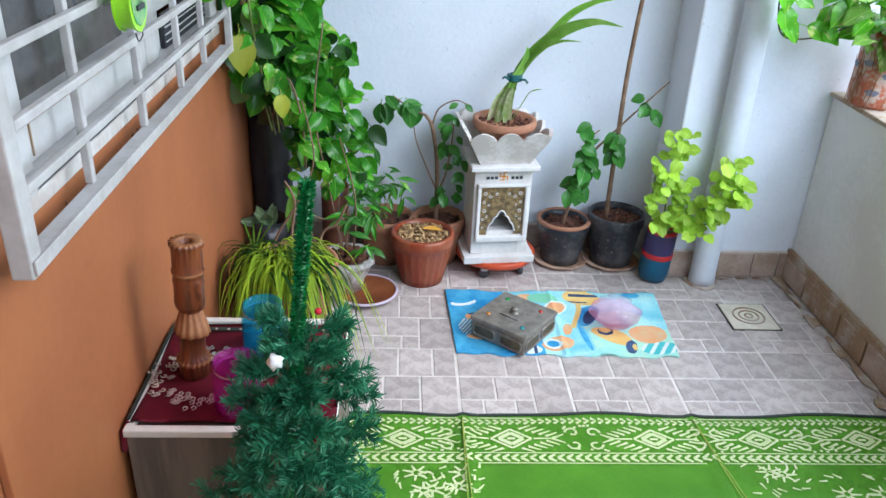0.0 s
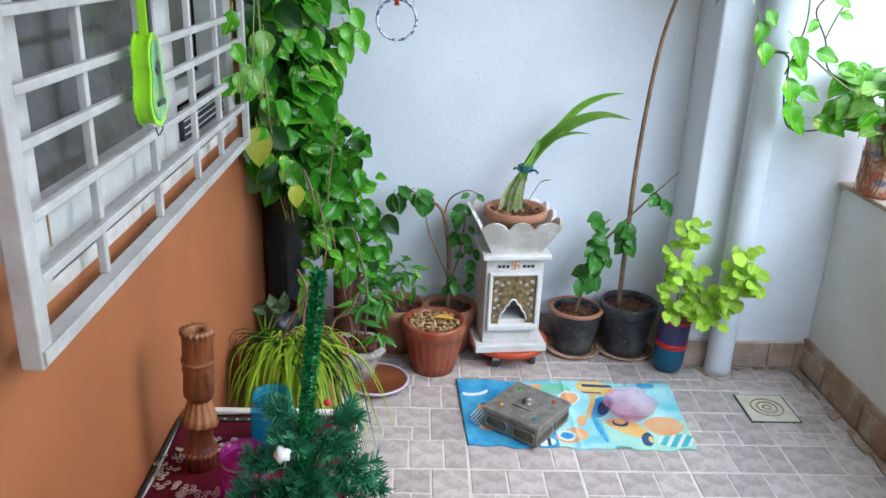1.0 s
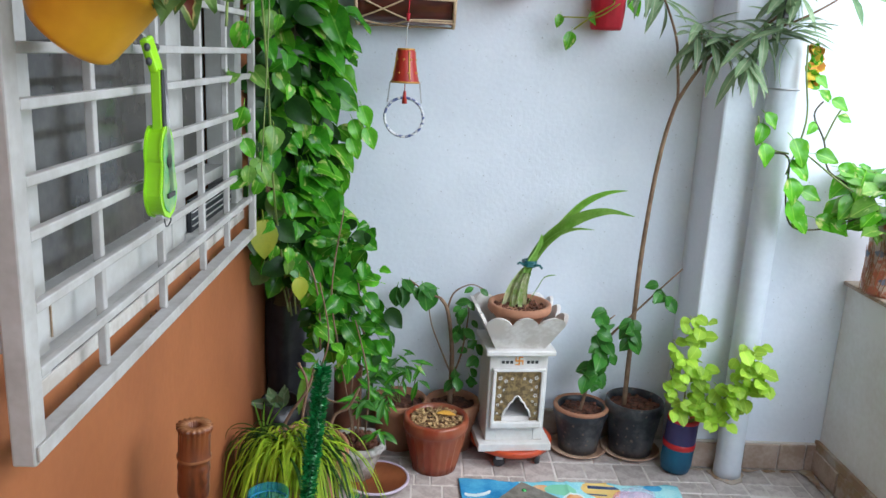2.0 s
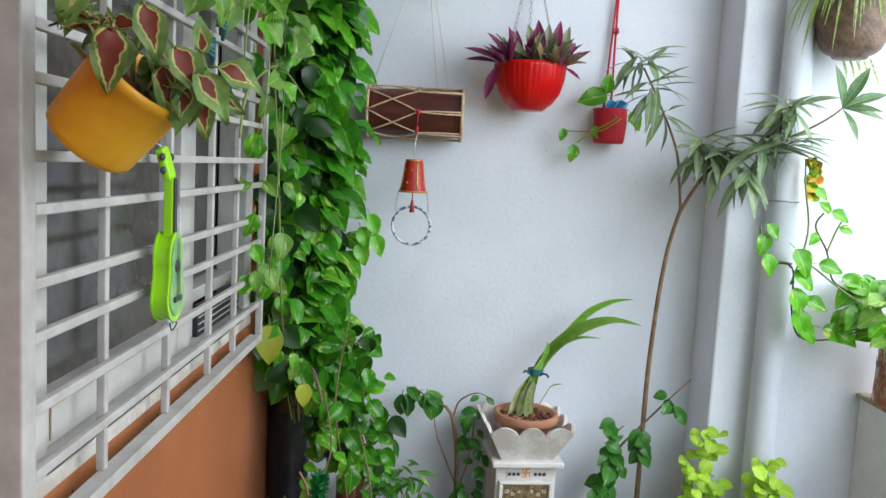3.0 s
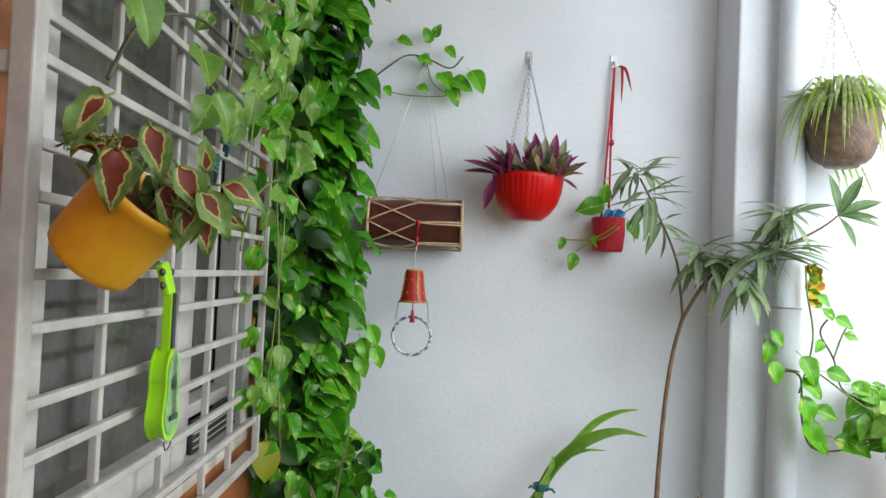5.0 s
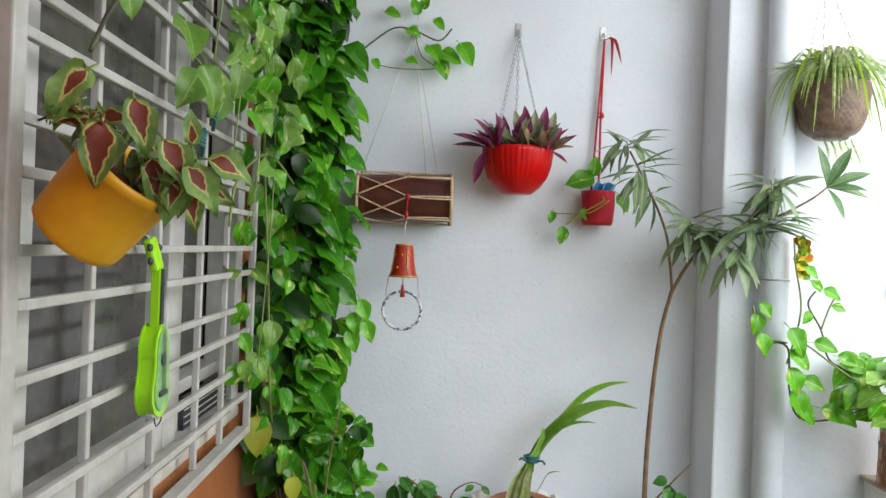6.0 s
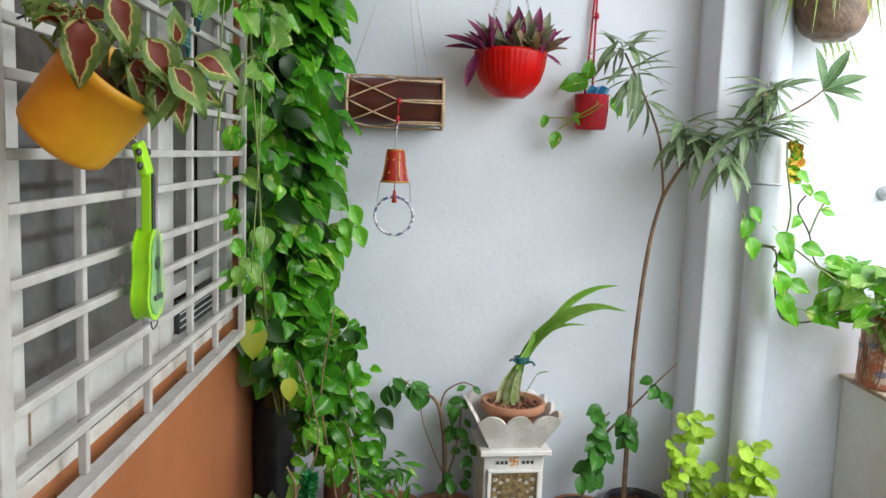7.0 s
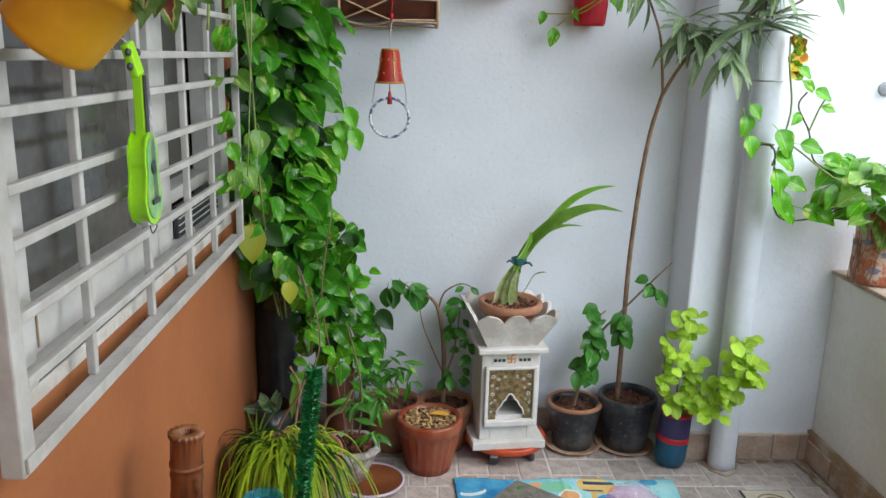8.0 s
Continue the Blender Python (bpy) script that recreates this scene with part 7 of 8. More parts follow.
hang = thing("hanging_planter", (0.357, 2.388, 1.467), "bright red ribbed plastic hanging bowl of purple plants", "hanging planter")
bm = bmesh.new()
lathe(bm, [(0, 0), (0.045, 0.0), (0.05, 0.004), (0.072, 0.022), (0.092, 0.052), (0.104, 0.09), (0.109, 0.128), (0.111, 0.14), (0.104, 0.141), (0.098, 0.11), (0, 0.10)], 160,
      wave=lambda a, z: 1 + 0.010 * (1 if math.sin(40 * a) > 0 else -1) * (1 if 0.03 < z < 0.136 else 0))
part("bowl", bm, M["red_bowl"], hang)
bm = bmesh.new()
lathe(bm, [(0.1, 0.118), (0.06, 0.125), (0, 0.128)], 24)
part("soil", bm, M["soil"], hang)


def chain(parent, p0, p1, n, r=0.0045):
    bm = bmesh.new()
    p0, p1 = Vector(p0), Vector(p1)
    for i in range(n):
        c = p0.lerp(p1, (i + 0.5) / n)
        l = (p1 - p0).length / n * 0.62
        pts = [(r * math.cos(a) * (1 if i % 2 else 0.25), r * math.cos(a) * (0.25 if i % 2 else 1), l * math.sin(a)) for a in [2 * math.pi * k / 10 for k in range(11)]]
        q = (p1 - p0).normalized().to_track_quat("Z", "Y").to_matrix()
        tube(bm, [c + q @ Vector(p) for p in pts], 0.0011, 5)
    part("chain", bm, M["metal"], parent, "thin steel chain")


for a in (200, 340, 90):
    chain(hang, (0.1 * math.cos(radians(a)) * 0.8, 0.08 * math.sin(radians(a)), 0.14), (0, 0.09, 0.51), 24)
rg = random.Random(61)
rhoeo = [leaf_mesh("purple_blade", M["purple"], "lance", 0.115, 0.032, fold=0.4, droop=0.08, seed=s) for s in range(2)]
rhoeo_g = leaf_mesh("green_blade", M["green_purple"], "lance", 0.105, 0.029, fold=0.4, droop=0.1)
for k in range(95):
    x = rg.uniform(-0.085, 0.09)
    p = Vector((x, rg.uniform(-0.085, 0.03), 0.128))
    tip = Vector((x * 6 + rg.uniform(-0.6, 0.5), rg.uniform(-0.7, 0.2), rg.uniform(0.35, 1.25)))
    pur = rg.random() < (0.66 if x < 0.02 else 0.28)
    leaf_at(hang, rg.choice(rhoeo) if pur else rhoeo_g, p, tip, (rg.uniform(-0.5, 0.5), -0.6, 0.8), rg.uniform(0.55, 1.15))
rhoeo_b = leaf_mesh("brown_blade", M["brown_leaf"], "lance", 0.095, 0.026, fold=0.5, droop=0.2, wavy=0.1)
for k in range(34):                    # dry brownish rosettes among them
    x = rg.uniform(0.0, 0.095)
    leaf_at(hang, rhoeo_b if k % 3 else rhoeo_g, (x, rg.uniform(-0.095, -0.02), 0.130), (rg.uniform(-0.9, 0.9), rg.uniform(-0.8, 0.1), rg.uniform(0.1, 1.1)), (rg.uniform(-0.6, 0.6), -0.6, 0.6), rg.uniform(0.5, 1.05))
for k in range(5):
    leaf_at(hang, rhoeo[1] if k % 2 else rhoeo_g, (0.012 + 0.016 * k, -0.02, 0.14), (0.16 * k - 0.3, -0.15, 1.2), (0, -1, 0.2), 1.15)
for (x, tip, s) in ((-0.09, (-1, -0.2, 0.1), 1.0), (-0.10, (-0.35, -0.3, -1), 1.05), (-0.085, (-1, -0.1, 0.4), 1.1), (0.095, (0.6, -0.3, -0.4), 0.6), (-0.05, (-0.5, -0.4, 0.7), 1.0)):
    leaf_at(hang, rhoeo[0], (x, -0.03, 0.135), tip, (0, -0.5, 0.8), s)

rpot = thing("red_wrapped_pot", (0.625, 2.446, 1.383), "small pot wrapped in red cloth hanging by red ribbon", "hanging planter")
bm = bmesh.new()
lathe(bm, [(0, 0), (0.044, 0.001), (0.048, 0.01), (0.050, 0.06), (0.052, 0.108), (0.046, 0.108), (0.042, 0.09), (0, 0.085)], 40, wave=lambda a, z: 1 + 0.025 * math.sin(7 * a + 60 * z) + 0.02 * math.sin(13 * a))
part("cloth_wrap", bm, M["red_cloth"], rpot)
for k in range(7):
    bm = bmesh.new()
    a = k * 0.9
    box(bm, -0.012, -0.001, 0, 0.012, 0.001, 0.045, m=Matrix.Translation((0.02 * math.cos(a), 0.02 * math.sin(a) - 0.01, 0.092)) @ Euler((0.4 * math.sin(a), 0.5 * math.cos(a), a)).to_matrix().to_4x4())
    part("plastic_strip", bm, M["blue_cloth"], rpot, "crumpled blue plastic strip", smooth=False)
for dx in (-0.012, 0.004):
    bm = bmesh.new()
    tube(bm, [(dx * 1.5, 0.03, 0.10), (0.003 + dx * 0.6, 0.036, 0.35), (0.007, 0.032, 0.60)], 0.0035, 6)
    part("ribbon", bm, M["red_cloth"], rpot)
for e in ((0.030, 0.48), (0.062, 0.52)):
    strap(rpot, [(0.010, 0.028, 0.598), (0.020 + e[0] * 0.3, 0.02, 0.595), (e[0], 0.018, e[1])], 0.010, M["red_cloth"], "ribbon_tail", side=(1, 0, 0.4))
bm = bmesh.new()
tube(bm, [(0.0, 0.026, 0.345), (0.006, 0.022, 0.35), (0.004, 0.024, 0.36)], 0.008, 8)
part("knot", bm, M["red_cloth"], rpot)
RB = Vector((0.625, 2.446, 1.383))
for (x, z, s, tx, tz) in ((0.60, 1.53, 1.05, -0.9, -0.2), (0.60, 1.54, 0.7, 0.1, 0.7), (0.515, 1.37, 0.62, -0.2, -0.9), (0.478, 1.42, 0.45, -0.2, -0.9), (0.57, 1.43, 0.6, 0.5, -0.6), (0.685, 1.48, 0.7, 0.5, -0.8)):
    leaf_at(rpot, heart_b[1], Vector((x, 2.425, z)) - RB, (tx, -0.2, tz), (0, -1, 0.4), s)
for pts in ([(0.61, 2.42, 1.48), (0.63, 2.385, 1.46), (0.57, 2.39, 1.42), (0.52, 2.41, 1.38)], [(0.65, 2.40, 1.46), (0.59, 2.385, 1.42), (0.54, 2.40, 1.415), (0.485, 2.42, 1.415)]):
    stem(rpot, RB, pts, 0.0022, M["yellow_leaf"], name="vine", n=5)

basket = thing("hanging_basket", (1.228, 2.185, 1.645), "brown wicker-look hanging basket with striped spider plant", "hanging planter")
bm = bmesh.new()
wall = [(0.050 + 0.050 * math.sqrt(1 - (1 - i / 33) ** 2.3), 0.008 + 0.147 * i / 33) for i in range(34)]
lathe(bm, [(0, 0), (0.044, 0), (0.047, 0.003)] + wall + [(0.092, 0.157), (0.088, 0.13), (0, 0.12)], 128,
      wave=lambda a, z: 1 + (0.020 * math.sin(32 * a + (math.pi if int((z - 0.008) / 0.0089) % 2 else 0)) if 0.02 < z < 0.146 else 0))
part("bowl", bm, M["basket"], basket)
bm = bmesh.new()
ring_torus(bm, 0.016, 0.003, (-0.033, 0.0, 0.485), axis="y", n=24)
part("hanging_ring", bm, M["metal"], basket, "steel hanging ring")
for a in (190, 320, 80):
    chain(basket, (0.09 * math.cos(radians(a)), 0.09 * math.sin(radians(a)), 0.155), (-0.033, 0, 0.47), 22)
chain(basket, (-0.033, 0, 0.50), (-0.033, 0, HEIGHT - 1.645), 40)
rg = random.Random(71)
for k in range(150):
    a = rg.uniform(0, 6.28)
    d = Vector((math.cos(a), math.sin(a) * 0.8 - 0.2, 0))
    L = rg.uniform(0.10, 0.20)
    x0 = Vector((0.03 * math.cos(a), 0.03 * math.sin(a), 0.13))
    drop = rg.uniform(-0.02, 0.16) if k % 3 else rg.uniform(0.1, 0.24)
    p3 = x0 + d * L + Vector((0, 0, 0.08 - drop))
    strap(basket, [x0, x0 + d * L * 0.35 + Vector((0, 0, rg.uniform(0.06, 0.12))), x0 + d * L * 0.75 + Vector((0, 0, 0.075 - drop * 0.3)), p3], rg.uniform(0.006, 0.011), M["spider"] if k % 6 else M["grassy"], "blade", side=(-d.y, d.x, 0.1))
for k in range(5):
    strap(basket, [(0.02 * k - 0.02, 0, 0.004), (0.02 * k - 0.01, -0.01, -0.03), (0.025 * k - 0.01, -0.015, -0.06 - 0.006 * k)], 0.010, M["spider"], "blade", side=(1, 0.3, 0))

# ---- pothos in the painted pot on the parapet ----
ppot = thing("painted_bottle_pot", (1.470, 2.165, 0.6595), "cut bottle pot painted rust and blue on the parapet", "planter")
bm = bmesh.new()
lathe(bm, [(0, 0.0), (0.060, 0.0), (0.068, 0.01), (0.070, 0.05), (0.066, 0.11), (0.068, 0.17), (0.063, 0.215), (0.058, 0.215), (0.06, 0.18), (0, 0.17)], 36, wave=lambda a, z: 1 + 0.015 * math.sin(6 * a + 40 * z))
part("vessel", bm, M["collage"], ppot)
for z, a, w in ((0.13, 3.7, 0.5), (0.10, 4.5, 0.45), (0.12, 3.0, 0.5), (0.05, 4.1, 0.6)):
    bm = bmesh.new()
    vs = [[bm.verts.new((0.0715 * math.cos(a + w * (i / 8 - 0.5)), 0.0715 * math.sin(a + w * (i / 8 - 0.5)), z + 0.010 * j * math.sin(math.pi * i / 8) + 0.002 * math.sin(i * 2))) for i in range(9)] for j in (-1, 1)]
    for i in range(8):
        bm.faces.new((vs[0][i], vs[0][i + 1], vs[1][i + 1], vs[1][i]))
    bmesh.ops.remove_doubles(bm, verts=bm.verts, dist=1e-5)
    part("painted_patch", bm, M["collage_blue"], ppot, "slate blue paint patch")
rg = random.Random(81)
for k in range(14):
    bm = bmesh.new()
    a = rg.uniform(2.6, 5.2)
    z0 = rg.uniform(0.08, 0.2)
    tube(bm, [(0.071 * math.cos(a + 0.1 * math.sin(q)), 0.071 * math.sin(a + 0.1 * math.sin(q)), max(0.002, z0 - q * 0.03)) for q in range(6)], 0.0012, 4)
    part("root", bm, M["wood_light"], ppot, "pale dangling root")
pp, QB = plant("trailing_pothos", (1.470, 2.165, 0.835), "bright variegated pothos trailing along the parapet", "trailing plant")
for k in range(46):
    a = rg.uniform(1.8, 5.6)
    r = rg.uniform(0.02, 0.15)
    p = Vector((1.46 + r * math.cos(a) * 1.1, 2.15 + 0.7 * r * math.sin(a), 0.86 + rg.uniform(0.0, 0.16)))
    leaf_at(pp, rg.choice(heart_b + heart_p), p - QB, (math.cos(a) * 0.8 + rg.uniform(-0.3, 0.3), -0.4 + rg.uniform(-0.4, 0.3), rg.uniform(-0.6, 0.3)), (-0.2, -0.6, 0.9), rg.uniform(0.8, 1.25))
for pts in ([(1.46, 2.15, 0.86), (1.36, 2.13, 0.93), (1.26, 2.13, 0.99), (1.18, 2.15, 1.05), (1.12, 2.16, 1.09)],
            [(1.45, 2.15, 0.86), (1.37, 2.14, 0.90), (1.26, 2.15, 0.855), (1.16, 2.16, 0.85), (1.13, 2.17, 0.93), (1.12, 2.17, 1.05), (1.05, 2.18, 1.055)],
            [(1.40, 2.15, 0.90), (1.30, 2.16, 0.98), (1.24, 2.17, 1.02), (1.22, 2.18, 1.10), (1.18, 2.18, 1.17), (1.20, 2.18, 1.21)],
            [(1.22, 2.18, 1.10), (1.24, 2.18, 1.16), (1.26, 2.18, 1.20)],
            [(1.12, 2.17, 1.0), (1.155, 2.17, 1.15), (1.135, 2.17, 1.28), (1.13, 2.175, 1.36)],
            [(1.12, 2.17, 1.06), (1.05, 2.19, 1.08), (1.03, 2.2, 1.16)]):
    stem(pp, QB, pts, 0.0028, M["stem_dark"] if len(pts) > 5 else M["stem_green"], name="vine", n=5)
for (x, z, s, tx, tz) in ((1.035, 1.085, 0.75, 0.2, -0.9), (1.025, 1.14, 0.7, -0.2, -0.9), (1.03, 1.17, 0.6, 0.6, -0.7), (1.12, 1.10, 0.95, 0.4, -0.8), (1.125, 1.04, 0.8, 0.6, -0.6), (1.125, 0.99, 0.9, 0.2, -0.9), (1.135, 0.93, 0.95, 0.3, -0.9), (1.15, 0.89, 0.8, 0.6, -0.7), (1.16, 0.96, 0.75, 0.9, -0.3), (1.22, 0.88, 0.85, 0.9, -0.4), (1.26, 0.875, 0.8, 0.8, -0.5), (1.19, 1.065, 0.75, 0.8, -0.2), (1.20, 1.215, 0.55, -0.6, 0.5), (1.21, 1.215, 0.6, 0.8, -0.4), (1.235, 1.17, 0.45, 0.9, -0.2), (1.26, 1.03, 0.7, 0.9, -0.3), (1.17, 1.15, 0.45, -0.4, -0.6), (1.155, 1.275, 0.5, 0.7, -0.5), (1.31, 0.93, 0.8, -0.6, -0.5), (1.33, 1.0, 0.85, -0.8, 0.2)):
    leaf_at(pp, heart_b[int(z * 100) % 3], Vector((x, 2.15, z)) - QB, (tx, -0.3, tz), (0.1, -1, 0.45), s)
for k in range(10):
    z = 1.26 + 0.011 * k
    m = M["petal_yellow"] if k % 3 else M["sticker_orange"]
    if k == 0:
        petal = [leaf_mesh("petal", M["petal_yellow"], "round", 0.03, 0.03, fold=0.2, droop=0.1), leaf_mesh("orange_petal", M["sticker_orange"], "round", 0.03, 0.03, fold=0.2, droop=0.1), leaf_mesh("green_sepal", M["pothos_bright"], "round", 0.032, 0.03, fold=0.2, droop=0.1)]
    if k == 0:
        garland, AB = plant("flower_garland", (1.155, 2.20, 1.25), "yellow and orange artificial flower string on the pipe", "garland")
        stem(garland, AB, [(1.155, 2.20, 1.25), (1.158, 2.195, 1.31), (1.165, 2.195, 1.38)], 0.0015, M["stem_green"], n=5)
    for q in range(3):
        leaf_at(garland, petal[(k + q) % 3], Vector((1.157 + random.uniform(-0.012, 0.012), 2.19, z)) - AB, (random.uniform(-1, 1), -0.5, random.uniform(-0.6, 0.6)), (0, -1, 0.2), 1.0, "petal")

clip = thing("black_clip", (1.04, 2.128, 1.452), "black plastic clip with yellow bow among the leaves", "clip")
bm = bmesh.new()
box(bm, -0.012, -0.005, -0.028, 0.012, 0.005, 0.02, bevel=0.003)
part("clip_body", bm, M["dark_grey"], clip, smooth=False)
for s in (-1, 1):
    strap(clip, [(0, -0.006, 0.02), (s * 0.014, -0.01, 0.045), (s * 0.022, -0.01, 0.022)], 0.014, M["petal_yellow"], "bow_loop", side=(0.2, 0.6, 0.8))
bm = bmesh.new()
tube(bm, [(0.0, 0.0, 0.02), (0.01, 0.02, 0.06), (0.02, 0.03, 0.10)], 0.0015, 5)
part("wire", bm, M["metal"], clip)
knob = thing("wall_bracket", (1.500, STEP, 1.222), "round steel wall bracket", "bracket")
bm = bmesh.new()
lathe(bm, [(0, 0), (0.020, 0), (0.022, 0.006), (0.016, 0.012), (0.010, 0.03), (0.013, 0.036), (0, 0.04)], 24)
bmesh.ops.transform(bm, matrix=Matrix.Rotation(radians(90), 4, 'X'), verts=bm.verts)
part("boss", bm, M["metal"], knob)

# ---- yellow bucket with coleus, and toy guitar, hung on the grille ----
AX = Vector((0.65, -0.12, 0.72)).normalized()
rimc = Vector((-0.234, 0.815, 1.366))
q = AX.to_track_quat("Z", "X")
bucket = thing("yellow_bucket", (0, 0, 0), "tilted yellow plastic bucket planter hung on the grille", "planter")
bucket.matrix_basis = Matrix.Translation(rimc - AX * 0.104) @ q.to_matrix().to_4x4()
bm = bmesh.new()
lathe(bm, [(0, 0), (0.040, 0.0), (0.0475, 0.002), (0.0515, 0.006), (0.0525, 0.012), (0.0545, 0.045), (0.057, 0.088), (0.0605, 0.092), (0.062, 0.098), (0.061, 0.104), (0.057, 0.104), (0.0545, 0.090), (0.0515, 0.045), (0, 0.04)], 64,
      wave=lambda a, z: 1 + (0.012 * math.cos(3 * a + 0.5) if z > 0.09 else 0) + 0.006 * math.sin(2 * a + z * 30))
part("pail", bm, M["yellow_pot"], bucket)
bm = bmesh.new()
lathe(bm, [(0.0535, 0.086), (0.035, 0.091), (0, 0.092)], 24)
part("soil", bm, M["soil"], bucket)
bm = bmesh.new()
inv = bucket.matrix_basis.inverted()
tube(bm, [inv @ p for p in curve_pts([rimc + Vector((-0.040, 0.012, 0.034)), rimc + Vector((-0.075, 0.018, 0.062)), Vector((-0.352, 0.842, 1.418))], 5)], 0.0016, 6)
part("wire_hanger", bm, M["dark_grey"], bucket, "dark wire hanger")
col, CB = plant("coleus", tuple(rimc - AX * 0.02), "coleus with red-centred green and yellow leaves", "potted plant")
cl = [leaf_mesh("coleus_blade", M["coleus"], "heart", 0.054, 0.035, fold=0.4, droop=0.45, wavy=0.20, stalk=0.012, seed=s) for s in range(4)]
clg = leaf_mesh("coleus_green_blade", M["coleus_green"], "heart", 0.050, 0.032, fold=0.35, droop=0.4, wavy=0.18, stalk=0.012)
rg = random.Random(91)
R8 = Vector((0.93, 0.37, 0))
TOC = Vector((0.33, -0.93, 0.1))
for k in range(7):
    t = k / 6 - 0.5
    tip = CB + R8 * (t * 0.14 + 0.01) + Vector((0, 0, 0.065 - 0.16 * t * t - 0.03 * t)) + TOC * 0.02
    stem(col, CB, [CB + R8 * t * 0.06, CB + R8 * t * 0.10 + Vector((0, 0, 0.03)) + TOC * 0.01, tip], 0.0035, M["stem_green"], 0.002)
for k in range(46):
    u, w = rg.uniform(-0.062, 0.070), 0.004 + 0.060 * rg.random() ** 1.2
    p = CB + R8 * u + Vector((0, 0, w - 0.30 * u)) + TOC * rg.uniform(-0.03, 0.05)
    p += AX * max(0.0, 0.012 - (p - rimc).dot(AX))
    tip = R8 * (u * 7 + rg.uniform(-0.8, 0.7)) + Vector((0, 0, rg.uniform(-0.9, 0.35))) + TOC * rg.uniform(0.1, 0.6)
    leaf_at(col, rg.choice(cl) if k % 5 < 3 else clg, p - CB, tip, TOC * 0.7 + Vector((0, 0, 0.7)) + rv(0.7), rg.uniform(0.55, 1.0))
for u, w, x, z, size in ((-0.030, 0.004, -0.10, -1.0, 1.1), (0.030, 0.020, 0.5, -0.8, 1.0), (0.052, 0.006, 0.7, -0.8, 1.05), (-0.045, 0.050, -0.5, -0.6, 1.1), (0.0, 0.045, 0.2, -0.7, 1.0), (0.075, 0.025, 1.0, -0.3, 0.95)):
    p = rimc + R8 * u + TOC * 0.066 + Vector((0, 0, w - 0.45 * u + 0.012))   # leaves over the rim
    leaf_at(col, cl[0], p - CB, R8 * x + Vector((0, 0, z)) + TOC * 0.15, TOC + Vector((0, 0, 0.35)), size)

gtr = thing("toy_guitar", (-0.318, 1.150, 1.025), "lime green plastic toy guitar hung on the grille", "toy")
bm = bmesh.new()


def guitar_half(z):
    """Half width of the body at height z."""
    t = z / 0.135
    return 0.036 * math.sqrt(max(0.0, 1 - ((t - 0.30) / 0.30) ** 2)) if t < 0.30 else max(0.036 - 0.010 * math.sin((t - 0.30) / 0.36 * math.pi * 0.5) if t < 0.66 else 0.028 * math.sqrt(max(0.0, 1 - ((t - 0.70) / 0.31) ** 2)), 0.0)


ring0 = [(guitar_half(0.135 * i / 22), 0.135 * i / 22) for i in range(23)]
outl = [(-w, z) for w, z in ring0] + [(w, z) for w, z in ring0[::-1] if w > 1e-4]
f0 = [bm.verts.new((-0.013, y, z)) for y, z in outl]
f1 = [bm.verts.new((0.013, y, z)) for y, z in outl]
bm.faces.new(f0)
bm.faces.new(f1[::-1])
for i in range(len(outl)):
    j = (i + 1) % len(outl)
    bm.faces.new((f0[i], f0[j], f1[j], f1[i]))
bmesh.ops.remove_doubles(bm, verts=bm.verts, dist=1e-4)
es = [e for e in bm.edges if abs(e.verts[0].co.x - e.verts[1].co.x) < 1e-6]
bmesh.ops.bevel(bm, geom=es, offset=0.003, segments=2, affect='EDGES')
part("body", bm, M["guitar"], gtr, smooth=False)
bm = bmesh.new()
vs = [bm.verts.new((0.0135, y * 0.88, 0.006 + z * 0.91)) for y, z in outl]
bm.faces.new(vs)
g = bmesh.ops.extrude_face_region(bm, geom=list(bm.faces))
bmesh.ops.translate(bm, vec=(0.001, 0, 0), verts=[v for v in g["geom"] if isinstance(v, bmesh.types.BMVert)])
face = part("soundboard", bm, M["guitar_face"], gtr, "printed green soundboard", smooth=False)
bm = bmesh.new()
lathe(bm, [(0, 0), (0.011, 0), (0.011, 0.001), (0, 0.001)], 24)
bmesh.ops.transform(bm, matrix=Matrix.Translation((0.0147, 0, 0.085)) @ Matrix.Rotation(radians(90), 4, 'Y'), verts=bm.verts)
part("sound_hole", bm, M["dark_grey"], face)
bm = bmesh.new()
box(bm, 0.0147, -0.016, 0.030, 0.018, 0.016, 0.038, bevel=0.001)
part("bridge", bm, M["dark_grey"], face, smooth=False)
bm = bmesh.new()
box(bm, -0.006, -0.010, 0.13, 0.009, 0.010, 0.222, bevel=0.002)
part("neck", bm, M["guitar"], gtr, smooth=False)
bm = bmesh.new()
box(bm, 0.0092, -0.0090, 0.105, 0.012, 0.0090, 0.221, bevel=0.0008)
part("fretboard", bm, M["dark_grey"], gtr, "dark fretboard", smooth=False)
bm = bmesh.new()
box(bm, -0.010, -0.015, 0.0, 0.003, 0.015, 0.050, bevel=0.004, m=Matrix.Translation((0.004, 0.001, 0.219)) @ Matrix.Rotation(radians(13), 4, 'X') @ Matrix.Rotation(radians(-12), 4, 'Y'))
hd = part("headstock", bm, M["guitar"], gtr, smooth=False)
for s in (-1, 1):
    for z in (0.232, 0.252):
        bm = bmesh.new()
        bmesh.ops.create_icosphere(bm, subdivisions=2, radius=0.0062, matrix=Matrix.Translation((-0.002, s * 0.020 - (z - 0.219) * 0.23, z)) @ Matrix.Diagonal((0.7, 1.2, 1, 1)))
        part("tuning_peg", bm, M["dark_grey"], hd, "black tuning peg")
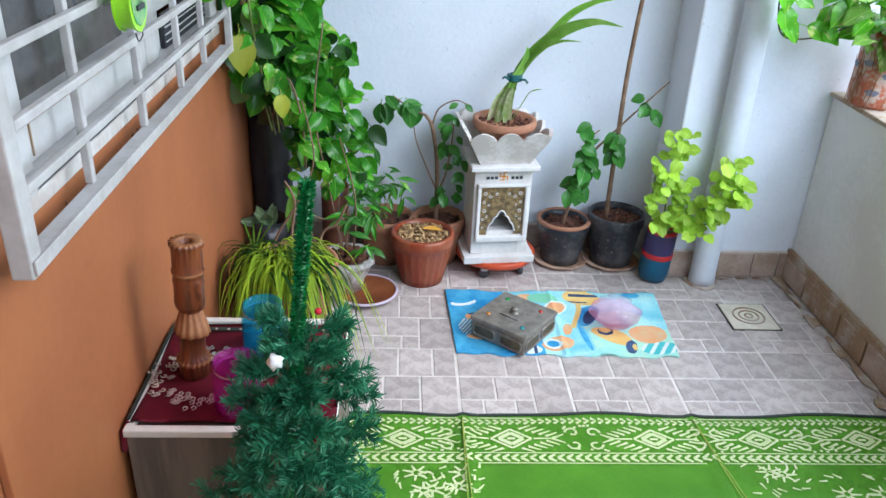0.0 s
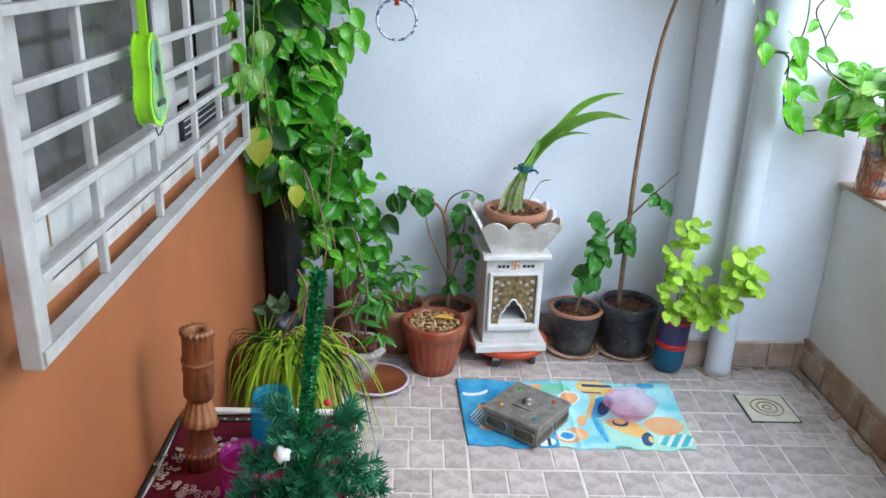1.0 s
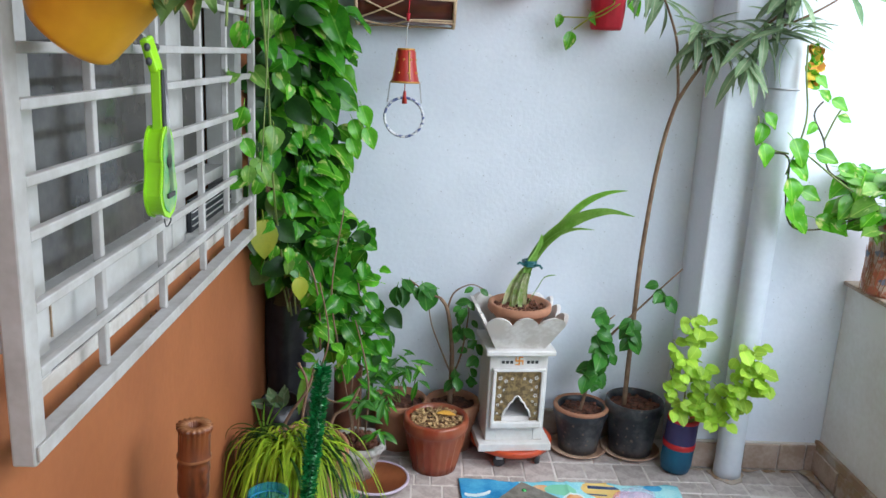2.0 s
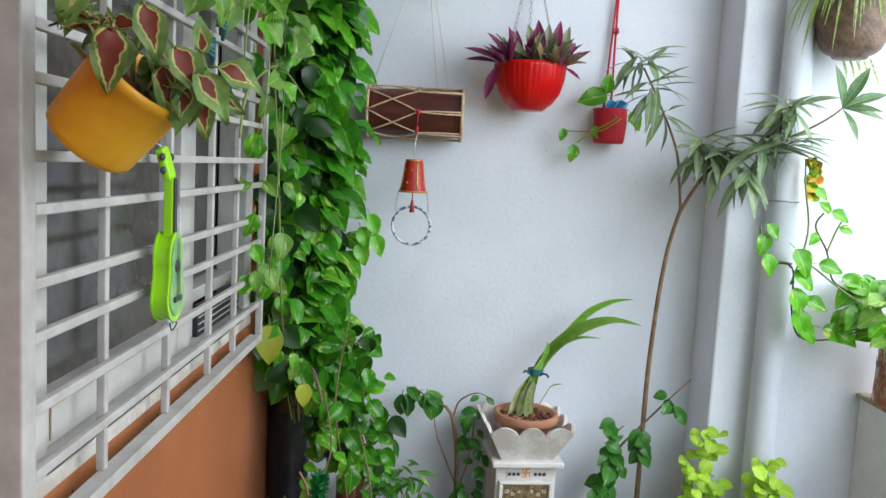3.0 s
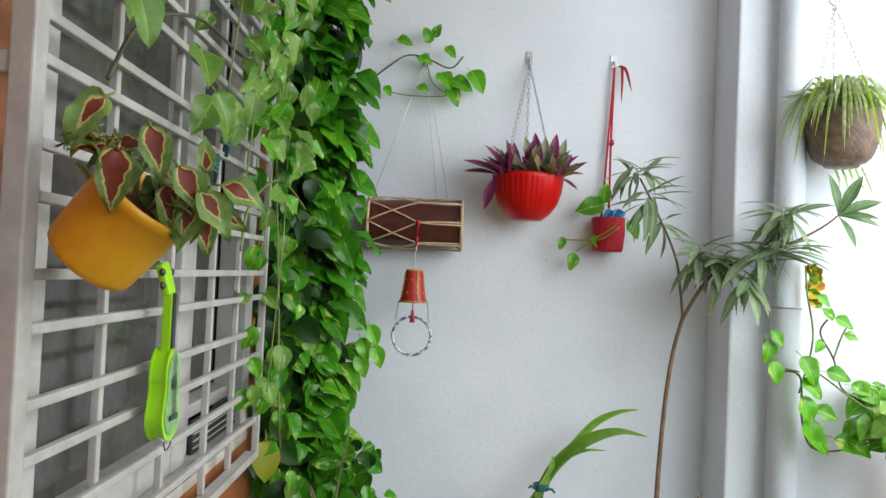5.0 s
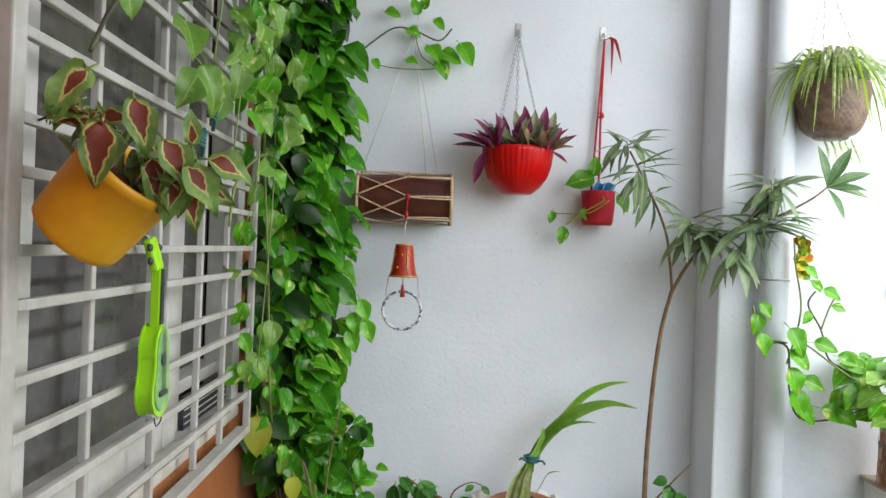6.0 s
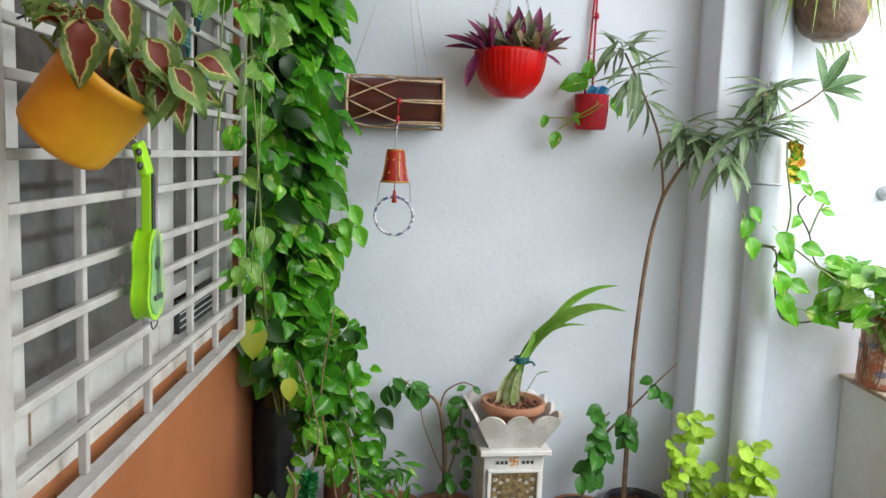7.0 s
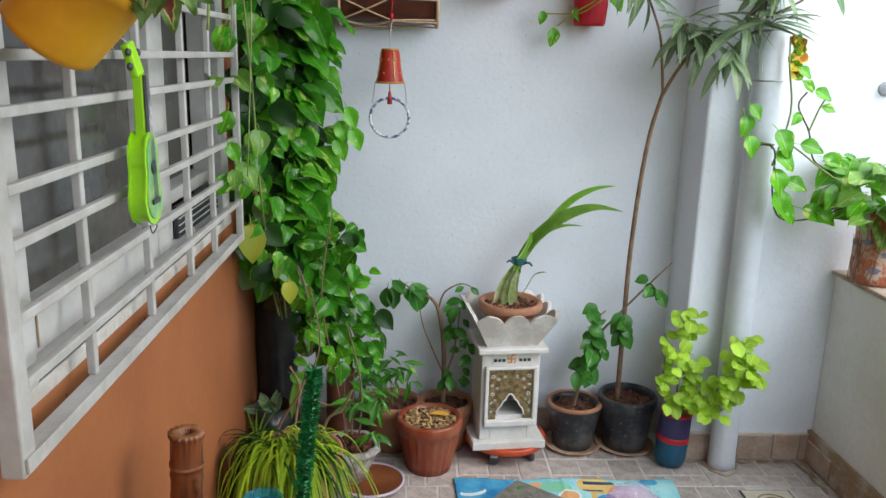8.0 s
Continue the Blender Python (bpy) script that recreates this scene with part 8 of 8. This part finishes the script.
for s in (-1.5, -0.5, 0.5, 1.5):
    bm = bmesh.new()
    tube(bm, [(0.0175, s * 0.005, 0.034), (0.0135, s * 0.003, 0.222)], 0.0005, 4)
    part("string", bm, M["metal"], gtr)
bm = bmesh.new()
tube(bm, [(-0.004, -0.010, 0.262), (-0.02, -0.010, 0.275), (-0.030, -0.008, 0.315), (-0.030, -0.008, 0.245)], 0.001, 5)
part("hanging_loop", bm, M["thread"], gtr)
bm = bmesh.new()
tube(bm, curve_pts([(0.0, 0.02, 0.004), (0.004, 0.032, -0.012), (0.0, 0.022, -0.022), (0.0, 0.012, -0.008)], 5), 0.0012, 5)
part("tail_loop", bm, M["dark_grey"], gtr)
for (y, z) in ((1.40, 1.47), (1.52, 1.42), (1.47, 1.53)):
    rb = thing("ribbon_tie", (-0.338, y, z), "dark teal ribbon tied round a grille bar", "ribbon", "grille ribbons")
    bm = bmesh.new()
    for k in range(5):
        tube(bm, [(0, -0.01, 0.008 * math.sin(k)), (0.012, 0.0, -0.01 + 0.008 * k), (0.004, 0.012, -0.028 + 0.006 * k)], 0.004, 6)
    part("bow", bm, M["teal_ribbon"], rb)

# ---- floor tiles, one by one ----
floor = bpy.data.objects["floor"]
CELL = ((0.00, 0.00, 0.33, 0.34), (0.33, 0.00, 0.66, 0.34), (0.66, 0.00, 1.00, 0.56), (0.00, 0.34, 0.21, 0.56), (0.21, 0.34, 0.49, 0.56), (0.49, 0.34, 0.66, 0.56), (0.00, 0.56, 0.46, 1.00), (0.46, 0.56, 0.78, 1.00), (0.78, 0.56, 1.00, 1.00))
piece_mesh = {}


def tile_piece(x0, y0, x1, y1, dz):
    """One stone of the floor pattern; equal sizes share a mesh."""
    w, d = round(x1 - x0, 4), round(y1 - y0, 4)
    if w < 0.012 or d < 0.012:
        return
    if (w, d) not in piece_mesh:
        bm = bmesh.new()
        vs = []
        for k, z, i in ((0, -0.010, 0), (0, -0.0022, 0), (1, -0.0002, 0.0022)):
            vs.append([bm.verts.new(p) for p in ((-w / 2 + i, -d / 2 + i, z), (w / 2 - i, -d / 2 + i, z), (w / 2 - i, d / 2 - i, z), (-w / 2 + i, d / 2 - i, z))])
        for a, b in zip(vs, vs[1:]):
            for i in range(4):
                bm.faces.new((a[i], a[(i + 1) % 4], b[(i + 1) % 4], b[i]))
        bm.faces.new(vs[-1])
        me = bpy.data.meshes.new("tile")
        bm.to_mesh(me)
        bm.free()
        me.materials.append(M["tile"])
        piece_mesh[(w, d)] = me
    ob = new("tile", piece_mesh[(w, d)])
    ob.parent = floor
    ob.location = ((x0 + x1) / 2, (y0 + y1) / 2, dz)


rg = random.Random(2)
TX, TY, TS = 0.248, 1.699, 0.299
for i in range(-3, 5):
    for j in range(-2, 3):
        for u0, v0, u1, v1 in CELL:
            g0 = 0.0022
            e = 0.0012
            x0, x1 = TX + TS * (i + u0) + g0 + (e if u0 == 0 else 0), TX + TS * (i + u1) - g0 - (e if u1 == 1 else 0)
            y1, y0 = TY + TS * (j + 1 - v0) - g0 - (e if v0 == 0 else 0), TY + TS * (j + 1 - v1) + g0 + (e if v1 == 1 else 0)
            x0, x1 = max(x0, LEFT), min(x1, RIGHT - 0.002)
            y1 = min(y1, BACK if x1 < CORNER else STEP)
            if x1 > x0 and y1 > y0 and not (abs((x0 + x1) / 2 - 1.192) < 0.07 and abs((y0 + y1) / 2 - 2.028) < 0.07):
                tile_piece(x0, y0, x1, y1, rg.uniform(-0.0006, 0.0003))
